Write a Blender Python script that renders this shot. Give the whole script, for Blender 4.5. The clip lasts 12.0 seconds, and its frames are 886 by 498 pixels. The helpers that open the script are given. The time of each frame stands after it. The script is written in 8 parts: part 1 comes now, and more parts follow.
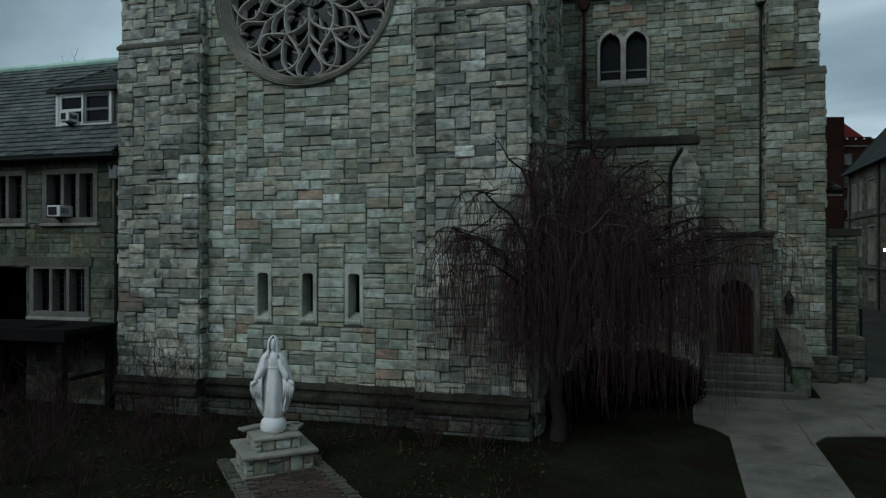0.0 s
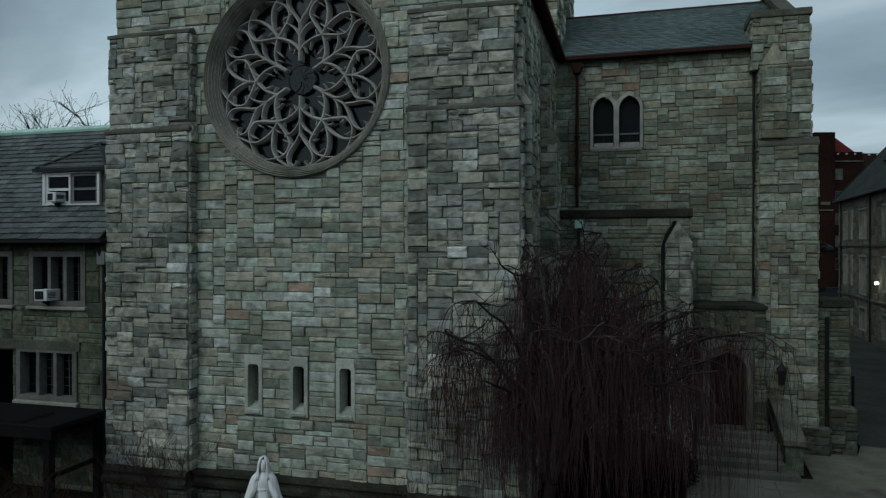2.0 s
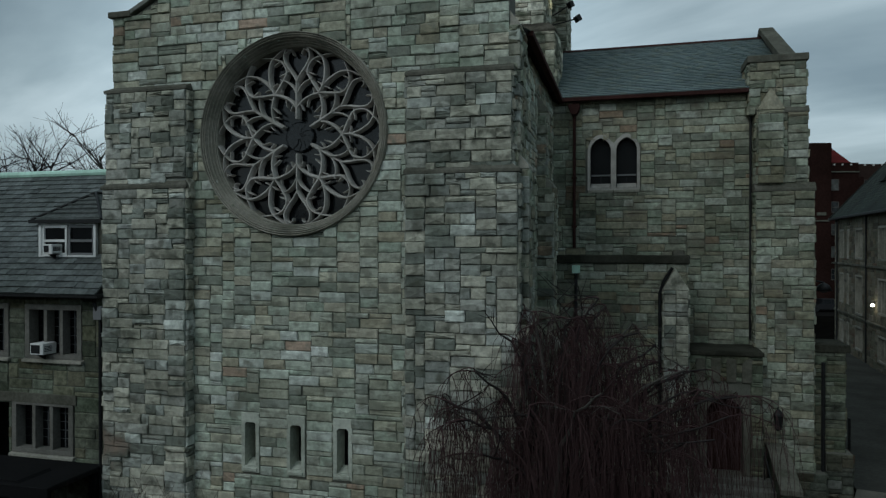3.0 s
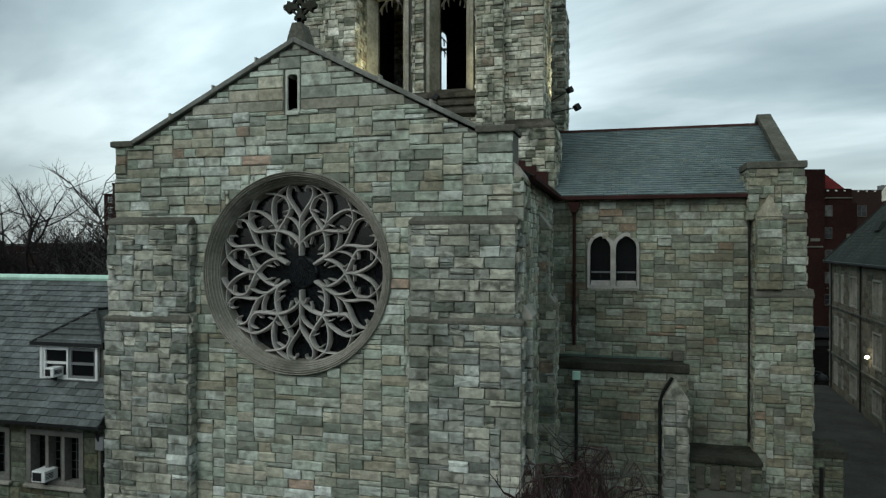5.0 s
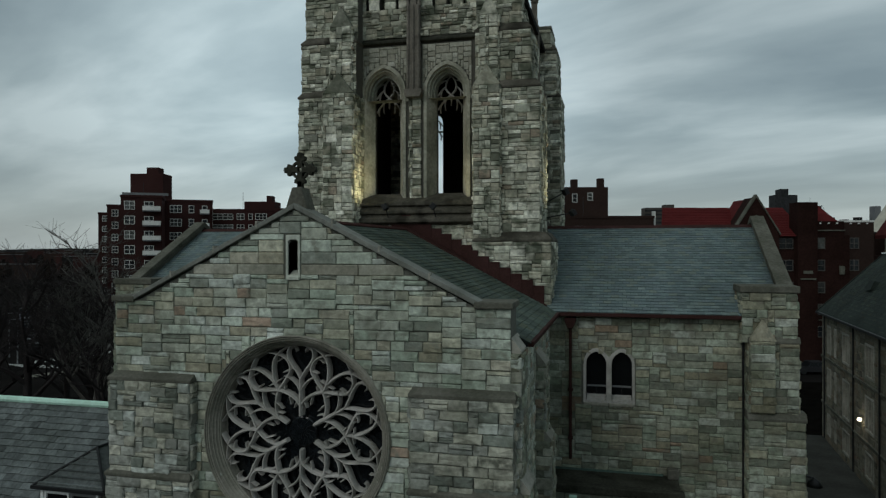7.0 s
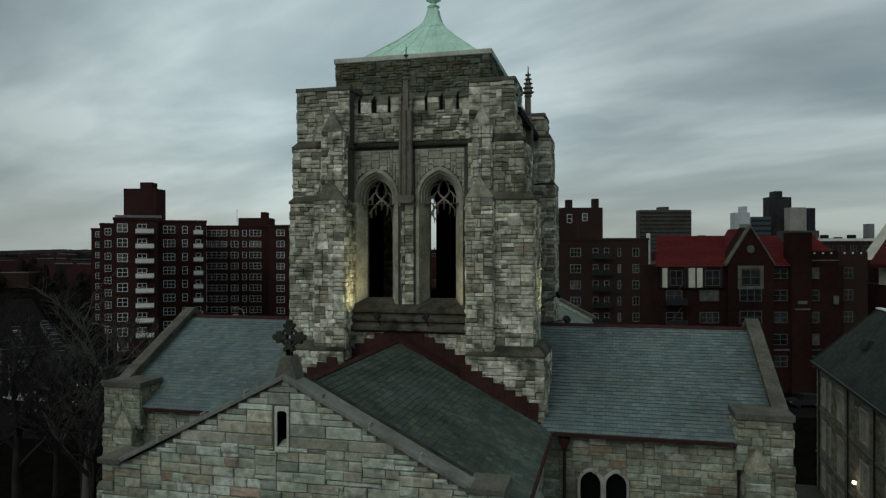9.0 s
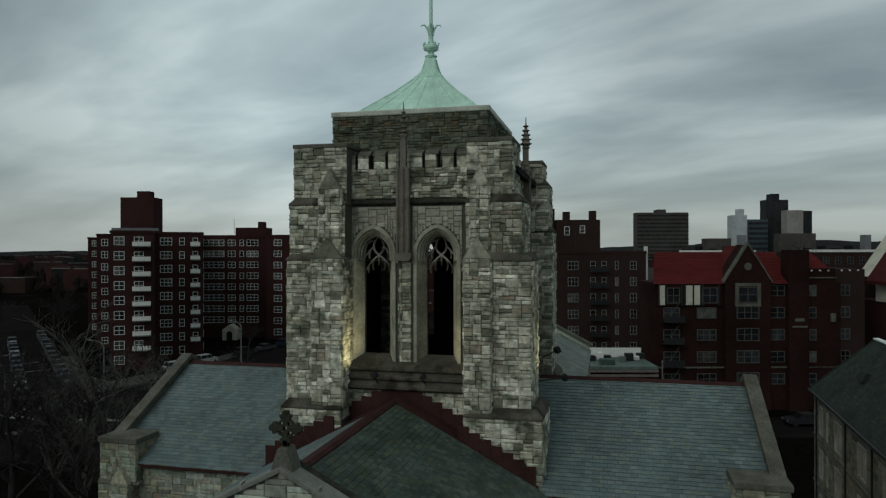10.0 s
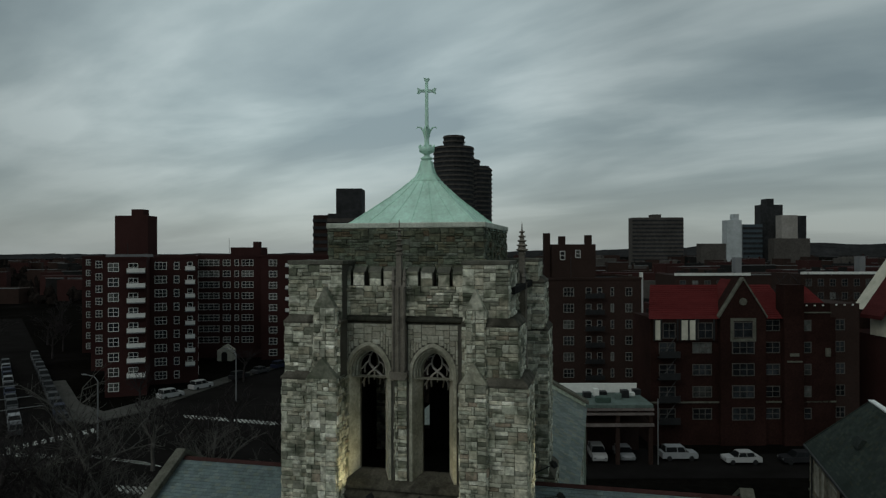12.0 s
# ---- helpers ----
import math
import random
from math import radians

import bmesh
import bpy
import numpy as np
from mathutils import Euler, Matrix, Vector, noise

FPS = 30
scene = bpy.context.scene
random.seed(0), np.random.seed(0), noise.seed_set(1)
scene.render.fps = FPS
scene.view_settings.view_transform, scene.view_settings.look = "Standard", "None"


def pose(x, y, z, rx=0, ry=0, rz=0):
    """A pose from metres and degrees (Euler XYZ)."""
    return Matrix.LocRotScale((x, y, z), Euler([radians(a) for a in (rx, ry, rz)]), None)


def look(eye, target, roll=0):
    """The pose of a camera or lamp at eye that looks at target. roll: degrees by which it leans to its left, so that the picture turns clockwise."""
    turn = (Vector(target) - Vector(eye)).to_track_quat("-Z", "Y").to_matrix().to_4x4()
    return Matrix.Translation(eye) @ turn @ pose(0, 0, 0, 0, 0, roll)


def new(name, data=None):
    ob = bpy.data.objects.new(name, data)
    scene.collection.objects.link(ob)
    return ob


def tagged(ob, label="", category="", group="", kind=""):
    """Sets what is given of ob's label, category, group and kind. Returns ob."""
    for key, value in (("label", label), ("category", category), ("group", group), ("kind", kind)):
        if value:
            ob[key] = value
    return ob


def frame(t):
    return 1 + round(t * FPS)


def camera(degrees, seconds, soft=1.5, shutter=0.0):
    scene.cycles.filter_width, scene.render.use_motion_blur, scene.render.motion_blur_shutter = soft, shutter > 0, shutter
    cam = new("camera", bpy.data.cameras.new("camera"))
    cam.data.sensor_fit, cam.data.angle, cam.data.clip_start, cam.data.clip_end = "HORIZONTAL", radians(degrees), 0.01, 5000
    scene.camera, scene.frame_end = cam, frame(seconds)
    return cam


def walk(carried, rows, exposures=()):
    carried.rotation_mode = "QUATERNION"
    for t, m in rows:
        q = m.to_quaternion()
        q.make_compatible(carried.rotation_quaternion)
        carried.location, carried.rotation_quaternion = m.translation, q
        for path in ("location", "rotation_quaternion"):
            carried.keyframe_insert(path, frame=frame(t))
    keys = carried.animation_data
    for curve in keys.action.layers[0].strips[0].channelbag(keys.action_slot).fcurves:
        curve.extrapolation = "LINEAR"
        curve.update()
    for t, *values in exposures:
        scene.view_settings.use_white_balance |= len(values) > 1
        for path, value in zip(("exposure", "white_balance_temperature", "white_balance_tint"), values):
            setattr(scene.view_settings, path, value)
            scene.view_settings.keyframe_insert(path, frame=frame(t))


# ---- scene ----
import itertools

cam = camera(65.3, 12.0, soft=1.3)
METRES, EYE, TILT, LEAN, TURN = 22.0, 4.2, 0.0, 0.0, 15.8
ROWS = [
    (0.0, 0.0, 0.0, 0.0, 0.0, 0.0, -0.0),
    (0.5, -0.0001, 0.0022, 0.0234, -0.16, -0.04, 0.02),
    (1.0, 0.001, 0.0048, 0.047, -0.32, -0.12, 0.0),
    (1.5, 0.0008, 0.0068, 0.075, -0.47, -0.2, 0.01),
    (2.0, 0.0005, 0.0067, 0.1063, -0.61, -0.25, 0.02),
    (2.5, 0.0005, 0.0072, 0.1392, -0.72, -0.3, -0.01),
    (3.0, 0.0001, 0.0074, 0.172, -0.86, -0.3, 0.01),
    (5.0, -0.0101, 0.0056, 0.326, -1.36, -0.31, -0.02),
    (5.5, -0.0122, 0.0023, 0.3693, -1.48, -0.27, -0.01),
    (6.0, -0.0138, -0.0016, 0.4137, -1.6, -0.19, 0.01),
    (6.5, -0.0147, -0.0044, 0.4594, -1.69, -0.09, 0.03),
    (7.0, -0.0147, -0.0037, 0.505, -1.8, -0.05, 0.05),
    (9.0, -0.0098, 0.0088, 0.6946, -2.2, -0.11, 0.13),
    (9.5, -0.0097, 0.0117, 0.7441, -2.31, -0.07, 0.11),
    (10.0, -0.0096, 0.013, 0.7941, -2.41, -0.04, 0.11),
    (10.5, -0.0097, 0.0135, 0.8447, -2.52, 0.02, 0.1),
    (11.0, -0.0102, 0.0144, 0.8959, -2.61, 0.07, 0.11),
    (11.5, -0.01, 0.0162, 0.9469, -2.7, 0.08, 0.1),
    (12.0, -0.0095, 0.0185, 0.9981, -2.78, 0.08, 0.12),
]
walk(cam, [(t, pose(0, 0, EYE, TILT, LEAN, TURN) @ pose(METRES * x, METRES * y, METRES * z, 90 + pitch, roll, yaw)) for t, x, y, z, yaw, pitch, roll in ROWS],
     exposures=[(0.0, -0.6, 5800, 4), (1.5, -0.65, 5850, 4), (3.0, -0.66, 5950, 4), (5.0, -0.04, 6300, 5), (6.0, -0.08, 6300, 5), (7.0, -0.74, 6300, 5), (9.0, -0.76, 6500, 5), (10.5, -0.86, 6500, 5), (12.0, -1.04, 6500, 5)])

# ---- sky and light ----
SUN_EL, SUN_AZ = 38.0, 205.0      # degrees; azimuth of the bright part of the cloud, clockwise from +y
world = bpy.data.worlds.new("overcast_sky")
scene.world = world
world.use_nodes = True
wn, wl = world.node_tree.nodes, world.node_tree.links
wn.clear()


w_out = wn.new("ShaderNodeOutputWorld")
w_bg = wn.new("ShaderNodeBackground")
w_sky = wn.new("ShaderNodeTexSky")
w_sky.sky_type, w_sky.sun_disc = "NISHITA", False
w_sky.sun_elevation, w_sky.sun_rotation = radians(SUN_EL), radians(SUN_AZ)
w_co = wn.new("ShaderNodeTexCoord")
w_sep = wn.new("ShaderNodeSeparateXYZ")
wl.new(w_co.outputs["Generated"], w_sep.inputs[0])
# clouds on a flat layer: direction divided by its height
w_h = wn.new("ShaderNodeMath"); w_h.operation = "MAXIMUM"; w_h.inputs[1].default_value = 0.0
wl.new(w_sep.outputs["Z"], w_h.inputs[0])
w_h2 = wn.new("ShaderNodeMath"); w_h2.operation = "ADD"; w_h2.inputs[1].default_value = 0.16
wl.new(w_h.outputs[0], w_h2.inputs[0])
w_div = wn.new("ShaderNodeVectorMath"); w_div.operation = "DIVIDE"
w_comb = wn.new("ShaderNodeCombineXYZ")
for i in range(3):
    wl.new(w_h2.outputs[0], w_comb.inputs[i])
wl.new(w_co.outputs["Generated"], w_div.inputs[0])
wl.new(w_comb.outputs[0], w_div.inputs[1])
w_turn = wn.new("ShaderNodeMapping")
w_turn.inputs["Rotation"].default_value = (0, 0, radians(-156))
wl.new(w_div.outputs[0], w_turn.inputs[0])
w_map = wn.new("ShaderNodeMapping")
w_map.inputs["Scale"].default_value = (0.5, 0.95, 0.0)
w_map.inputs["Location"].default_value = (3.1, 1.7, 0.0)
wl.new(w_turn.outputs[0], w_map.inputs[0])
w_n1 = wn.new("ShaderNodeTexNoise")
w_n1.inputs["Scale"].default_value, w_n1.inputs["Detail"].default_value, w_n1.inputs["Roughness"].default_value = 1.15, 7.0, 0.5
w_n1.inputs["Distortion"].default_value = 0.2
wl.new(w_map.outputs[0], w_n1.inputs["Vector"])
w_r1 = wn.new("ShaderNodeValToRGB")
w_r1.color_ramp.elements[0].position, w_r1.color_ramp.elements[0].color = 0.37, (0.32, 0.39, 0.412, 1)
w_r1.color_ramp.elements[1].position, w_r1.color_ramp.elements[1].color = 0.63, (0.74, 0.83, 0.84, 1)
e = w_r1.color_ramp.elements.new(0.5); e.color = (0.48, 0.565, 0.58, 1)
wl.new(w_n1.outputs["Fac"], w_r1.inputs[0])
# paler band near the horizon
w_hz = wn.new("ShaderNodeMapRange")
w_hz.inputs["From Min"].default_value, w_hz.inputs["From Max"].default_value = 0.0, 0.16
w_hz.inputs["To Min"].default_value, w_hz.inputs["To Max"].default_value = 0.75, 0.0
wl.new(w_sep.outputs["Z"], w_hz.inputs["Value"])
w_mix = wn.new("ShaderNodeMix"); w_mix.data_type = "RGBA"
wl.new(w_hz.outputs[0], w_mix.inputs["Factor"])
wl.new(w_r1.outputs[0], w_mix.inputs[6])
w_mix.inputs[7].default_value = (0.55, 0.59, 0.59, 1)
# a little of the clear sky's gradient
w_sm = wn.new("ShaderNodeMix"); w_sm.data_type = "RGBA"; w_sm.blend_type = "ADD"
w_sm.inputs["Factor"].default_value = 0.02
wl.new(w_mix.outputs[2], w_sm.inputs[6])
wl.new(w_sky.outputs[0], w_sm.inputs[7])
# thinner cloud, brighter, round one part of the sky
w_dot = wn.new("ShaderNodeVectorMath"); w_dot.operation = "DOT_PRODUCT"
w_nrm = wn.new("ShaderNodeVectorMath"); w_nrm.operation = "NORMALIZE"
wl.new(w_co.outputs["Generated"], w_nrm.inputs[0])
wl.new(w_nrm.outputs[0], w_dot.inputs[0])
w_dot.inputs[1].default_value = tuple(Vector((-0.36, 0.87, 0.33)).normalized())
w_gl = wn.new("ShaderNodeMapRange"); w_gl.interpolation_type = "SMOOTHSTEP"
w_gl.inputs["From Min"].default_value, w_gl.inputs["From Max"].default_value = 0.9, 1.0
w_gl.inputs["To Min"].default_value, w_gl.inputs["To Max"].default_value = 0.96, 1.45
wl.new(w_dot.outputs["Value"], w_gl.inputs["Value"])
w_mul = wn.new("ShaderNodeVectorMath"); w_mul.operation = "SCALE"
wl.new(w_sm.outputs[2], w_mul.inputs[0])
wl.new(w_gl.outputs[0], w_mul.inputs["Scale"])
wl.new(w_mul.outputs[0], w_bg.inputs["Color"])
w_bg.inputs["Strength"].default_value = 1.0
wl.new(w_bg.outputs[0], w_out.inputs[0])

sun = new("sun", bpy.data.lights.new("sun", "SUN"))
sun.data.energy, sun.data.angle, sun.data.color = 1.0, radians(35), (1.0, 0.97, 0.92)
sd = Vector((math.sin(radians(SUN_AZ)) * math.cos(radians(SUN_EL)), math.cos(radians(SUN_AZ)) * math.cos(radians(SUN_EL)), math.sin(radians(SUN_EL))))
sun.matrix_world = look(sd * 60, (0, 0, 0))


# ---- materials ----
def ramp(nt, stops, constant=False):
    r = nt.nodes.new("ShaderNodeValToRGB")
    cr = r.color_ramp
    cr.interpolation = "CONSTANT" if constant else "LINEAR"
    cr.elements[0].position, cr.elements[0].color = stops[0][0], (*stops[0][1], 1)
    cr.elements[1].position, cr.elements[1].color = stops[-1][0], (*stops[-1][1], 1)
    for p, c in stops[1:-1]:
        cr.elements.new(p).color = (*c, 1)
    return r


def surface(name, colour, rough=0.8, grain=30.0, grain_amt=0.25, stain=0.6, stain_amt=0.3, bump=0.0, metal=0.0,
            pieces=None, stretch=(1, 1, 1), second=None, spec=0.3):
    """A procedural surface: base colour, or per-piece colours, with fine grain, larger stains and relief."""
    m = bpy.data.materials.new(name)
    m.use_nodes = True
    nt = m.node_tree
    N, L = nt.nodes, nt.links
    b = N["Principled BSDF"]
    b.inputs["Roughness"].default_value, b.inputs["Metallic"].default_value = rough, metal
    b.inputs["Specular IOR Level"].default_value = spec
    geo = N.new("ShaderNodeNewGeometry")
    mp = N.new("ShaderNodeMapping")
    mp.inputs["Scale"].default_value = stretch
    L.new(geo.outputs["Position"], mp.inputs[0])
    if pieces:
        oi = N.new("ShaderNodeObjectInfo")
        ad = N.new("ShaderNodeMath"); ad.operation = "ADD"
        L.new(geo.outputs["Random Per Island"], ad.inputs[0])
        L.new(oi.outputs["Random"], ad.inputs[1])
        fr = N.new("ShaderNodeMath"); fr.operation = "FRACT"
        L.new(ad.outputs[0], fr.inputs[0])
        r = ramp(nt, pieces, True)
        L.new(fr.outputs[0], r.inputs[0])
        base = r.outputs[0]
    else:
        rgb = N.new("ShaderNodeRGB"); rgb.outputs[0].default_value = (*colour, 1)
        base = rgb.outputs[0]

    def vary(base, scale, amt, detail, tint):
        no = N.new("ShaderNodeTexNoise")
        no.inputs["Scale"].default_value, no.inputs["Detail"].default_value = scale, detail
        no.inputs["Roughness"].default_value = 0.65
        L.new(mp.outputs[0], no.inputs["Vector"])
        mr = N.new("ShaderNodeMapRange")
        mr.inputs["From Min"].default_value, mr.inputs["From Max"].default_value = 0.3, 0.7
        mr.inputs["To Min"].default_value, mr.inputs["To Max"].default_value = 0.0, 1.0
        L.new(no.outputs["Fac"], mr.inputs[0])
        mx = N.new("ShaderNodeMix"); mx.data_type, mx.blend_type = "RGBA", "MULTIPLY"
        cr = ramp(nt, [(0.0, tuple(max(0.0, 1 - amt * t) for t in tint)), (1.0, tuple(1 + amt * 0.6 for t in tint))])
        L.new(mr.outputs[0], cr.inputs[0])
        mx.inputs["Factor"].default_value = 1.0
        L.new(base, mx.inputs[6]); L.new(cr.outputs[0], mx.inputs[7])
        return mx.outputs[2], no
    base, n1 = vary(base, grain, grain_amt, 5.0, (1, 1, 1))
    base, n2 = vary(base, stain, stain_amt, 4.0, (1.0, 0.95, 1.05))
    for spot in (second or ()) if not second or isinstance(second[0][0], tuple) else (second,):      # blotches of another colour: colour, scale, threshold, strength
        no = N.new("ShaderNodeTexNoise")
        no.inputs["Scale"].default_value, no.inputs["Detail"].default_value = spot[1], 6.0
        L.new(mp.outputs[0], no.inputs["Vector"])
        mr = N.new("ShaderNodeMapRange")
        mr.inputs["From Min"].default_value, mr.inputs["From Max"].default_value = spot[2], spot[2] + 0.15
        mr.inputs["To Max"].default_value = spot[3] if len(spot) > 3 else 1.0
        L.new(no.outputs["Fac"], mr.inputs[0])
        mx = N.new("ShaderNodeMix"); mx.data_type = "RGBA"
        L.new(mr.outputs[0], mx.inputs["Factor"])
        L.new(base, mx.inputs[6]); mx.inputs[7].default_value = (*spot[0], 1)
        base = mx.outputs[2]
    L.new(base, b.inputs["Base Color"])
    if bump:
        bp = N.new("ShaderNodeBump")
        bp.inputs["Strength"].default_value, bp.inputs["Distance"].default_value = 0.9, bump
        L.new(n1.outputs["Fac"], bp.inputs["Height"])
        L.new(bp.outputs[0], b.inputs["Normal"])
    return m


STONES = [(0.0, (0.30, 0.312, 0.272)), (0.09, (0.345, 0.355, 0.312)), (0.19, (0.255, 0.268, 0.232)), (0.27, (0.375, 0.385, 0.345)),
          (0.36, (0.315, 0.328, 0.28)), (0.46, (0.28, 0.298, 0.258)), (0.55, (0.35, 0.355, 0.305)), (0.64, (0.215, 0.222, 0.19)),
          (0.70, (0.32, 0.305, 0.25)), (0.76, (0.40, 0.41, 0.37)), (0.83, (0.255, 0.248, 0.205)), (0.89, (0.46, 0.465, 0.425)),
          (0.912, (0.275, 0.215, 0.17)), (0.93, (0.185, 0.19, 0.165)), (1.0, (0.33, 0.335, 0.30))]
TINTS = ((1.0, 1.0, 1.0), (0.95, 1.015, 0.985), (1.035, 1.0, 0.935), (0.965, 1.0, 1.03))
STONES = [(p, tuple((0.325 + (v - 0.3) * 1.15) * k * 1.3 for v, k in zip(c, TINTS[i % 4]))) for i, (p, c) in enumerate(STONES)]
STONES_WARM = [(p, tuple(max(0.05, 0.40 + (sum(c) / 3 - 0.375) * 1.6) * k + (v - sum(c) / 3) * 0.5 for v, k in zip(c, (1.03, 0.985, 0.88)))) for p, c in STONES]
# plinth stones: the wall stones' colours at about a quarter
STONES_PLINTH = [(p, (c[0] * 0.24, c[1] * 0.24, c[2] * 0.235)) for p, c in STONES]
# the wall stones' colours at about a third
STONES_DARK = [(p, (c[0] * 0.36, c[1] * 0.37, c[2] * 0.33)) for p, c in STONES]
STONE = surface("ashlar_stone", (0.3, 0.31, 0.28), 0.9, 6.0, 0.4, 0.42, 0.5, bump=0.03, pieces=STONES, spec=0.2, second=(((0.16, 0.168, 0.13), 1.1, 0.6, 0.9), ((0.20, 0.205, 0.165), 3.6, 0.53, 0.8), ((0.34, 0.25, 0.19), 0.7, 0.64, 0.55)))
STONES_BUT = [(p, tuple(max(0.11, 0.345 + (sum(c) / 3 - 0.4) * 0.95) * k * w for k, w in zip(TINTS[int(p * 40) % 4], (1.0, 1.02, 0.915)))) for p, c in STONES]
STONE_BUT = surface("sooty_grey_ashlar", (0.25, 0.26, 0.25), 0.9, 6.0, 0.4, 0.5, 0.5, bump=0.03, pieces=STONES_BUT, spec=0.2, second=(((0.10, 0.104, 0.085), 0.9, 0.6, 0.9), ((0.095, 0.1, 0.078), 2.9, 0.53, 0.85), ((0.30, 0.215, 0.165), 0.9, 0.66, 0.6)))
# browner, stained stone mix, with the transept corner's shade darkened into its colours
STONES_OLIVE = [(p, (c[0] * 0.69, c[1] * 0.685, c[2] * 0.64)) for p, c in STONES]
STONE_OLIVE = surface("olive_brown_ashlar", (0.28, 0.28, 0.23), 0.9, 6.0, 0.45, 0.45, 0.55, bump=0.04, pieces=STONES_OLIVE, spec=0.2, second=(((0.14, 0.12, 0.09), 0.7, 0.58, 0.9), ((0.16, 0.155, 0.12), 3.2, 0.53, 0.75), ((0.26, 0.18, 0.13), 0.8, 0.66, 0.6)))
STONE_PLINTH = surface("wet_plinth_stone", (0.09, 0.09, 0.08), 0.85, 7.0, 0.5, 0.9, 0.5, bump=0.04, pieces=STONES_PLINTH, spec=0.04)
# stained stone of the tower's top block; by the door its darkness is painted shade
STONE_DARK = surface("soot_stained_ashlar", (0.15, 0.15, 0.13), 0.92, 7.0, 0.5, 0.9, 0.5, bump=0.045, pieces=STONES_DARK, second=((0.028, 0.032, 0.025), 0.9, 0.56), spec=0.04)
STONE_TOWER = surface("warm_weathered_tower_ashlar", (0.28, 0.26, 0.21), 0.92, 6.0, 0.45, 0.5, 0.5, bump=0.035, pieces=STONES_WARM, spec=0.2, second=(((0.045, 0.055, 0.036), 0.8, 0.56, 0.92), ((0.10, 0.112, 0.076), 2.6, 0.52, 0.85)))
ASHLAR_SMOOTH = surface("smooth_coursed_limestone", (0.3, 0.29, 0.25), 0.88, 9.0, 0.3, 0.9, 0.45, bump=0.01, spec=0.2,
                        pieces=[(0.0, (0.34, 0.33, 0.27)), (0.3, (0.38, 0.37, 0.31)), (0.6, (0.32, 0.305, 0.25)), (0.8, (0.42, 0.41, 0.35)), (1.0, (0.36, 0.35, 0.29))])
RINGSTONE = surface("stained_ring_limestone", (0.29, 0.275, 0.235), 0.88, 12, 0.25, 0.8, 0.45, bump=0.008, second=((0.07, 0.068, 0.055), 0.9, 0.57))
TRACERY = surface("pale_tracery_limestone", (0.43, 0.41, 0.385), 0.85, 12, 0.2, 1.2, 0.35, bump=0.004)
PINKSTONE = surface("pinkish_weathered_limestone", (0.185, 0.165, 0.14), 0.88, 12, 0.3, 0.9, 0.45, bump=0.008, second=((0.06, 0.056, 0.045), 1.6, 0.6))
SILL = surface("black_streaked_sill_stone", (0.1, 0.092, 0.076), 0.9, 10, 0.35, 0.9, 0.5, bump=0.012, second=((0.03, 0.028, 0.022), 1.3, 0.5), spec=0.04)
# darker mortar for dark joint lines
MORTAR_DARK = surface("sooty_mortar", (0.09, 0.086, 0.072), 0.95, 40, 0.3, 0.7, 0.3)
MORTAR = surface("mortar", (0.13, 0.132, 0.112), 0.95, 40, 0.3, 0.7, 0.3)
PALECAP = surface("pale_lichened_coping", (0.5, 0.525, 0.46), 0.9, 10, 0.25, 0.8, 0.4)
TRIM = surface("limestone_trim", (0.30, 0.29, 0.25), 0.85, 12, 0.22, 0.8, 0.4, bump=0.006)
# mossy near-black stone; on the string course it paints shadow
MOSSY_SHADED = surface("wet_mossy_stone", (0.05, 0.05, 0.04), 0.9, 12, 0.4, 0.9, 0.5, bump=0.012, second=((0.02, 0.021, 0.016), 1.4, 0.5), spec=0.04)
TRIM_DARK = surface("weathered_coping", (0.125, 0.122, 0.102), 0.9, 12, 0.3, 0.9, 0.45, bump=0.01, spec=0.04)
SLATES = [(0.0, (0.085, 0.115, 0.12)), (0.2, (0.11, 0.145, 0.145)), (0.4, (0.095, 0.12, 0.13)), (0.6, (0.13, 0.16, 0.155)),
          (0.75, (0.075, 0.10, 0.10)), (0.9, (0.12, 0.14, 0.12)), (1.0, (0.16, 0.18, 0.17))]
SLATE = surface("slate", (0.1, 0.13, 0.13), 0.68, 14, 0.25, 0.5, 0.3, bump=0.006, pieces=[(p, tuple((0.155 + (v - 0.12) * 0.95) * k for v, k in zip(c, (0.92, 1.0, 1.0)))) for p, c in SLATES], spec=0.3)
SLATE_MOSSY = surface("mossy_green_slate", (0.07, 0.09, 0.08), 0.8, 14, 0.25, 0.6, 0.45, bump=0.006, pieces=[(p, (c[0] * 0.72, c[1] * 0.72, c[2] * 0.6)) for p, c in SLATES], spec=0.15, second=((0.05, 0.062, 0.042), 0.9, 0.55))
SLATE_DARK = surface("dark_mossy_slate", (0.05, 0.06, 0.055), 0.85, 14, 0.3, 0.5, 0.4, bump=0.006, pieces=[(p, (c[0] * 0.3, c[1] * 0.3, c[2] * 0.25)) for p, c in SLATES], spec=0.12)
SLATE_GREY = surface("grey_slate", (0.14, 0.16, 0.15), 0.7, 14, 0.25, 0.5, 0.3, bump=0.006,
                     pieces=[(p, (c[0] * 1.25, c[1] * 1.15, c[2] * 1.02)) for p, c in SLATES])
SLATE_RECTORY = surface("weathered_rectory_slate", (0.12, 0.13, 0.12), 0.75, 9, 0.4, 0.7, 0.4, bump=0.008, spec=0.2,
                        pieces=[(p, tuple((0.125 + (sum(c) / 3 - 0.115) * 1.4) * k for k in (0.9, 1.0, 0.99))) for p, c in SLATES])
COPING_GREY = surface("grey_lead_coping", (0.19, 0.195, 0.175), 0.8, 10, 0.25, 0.9, 0.4)
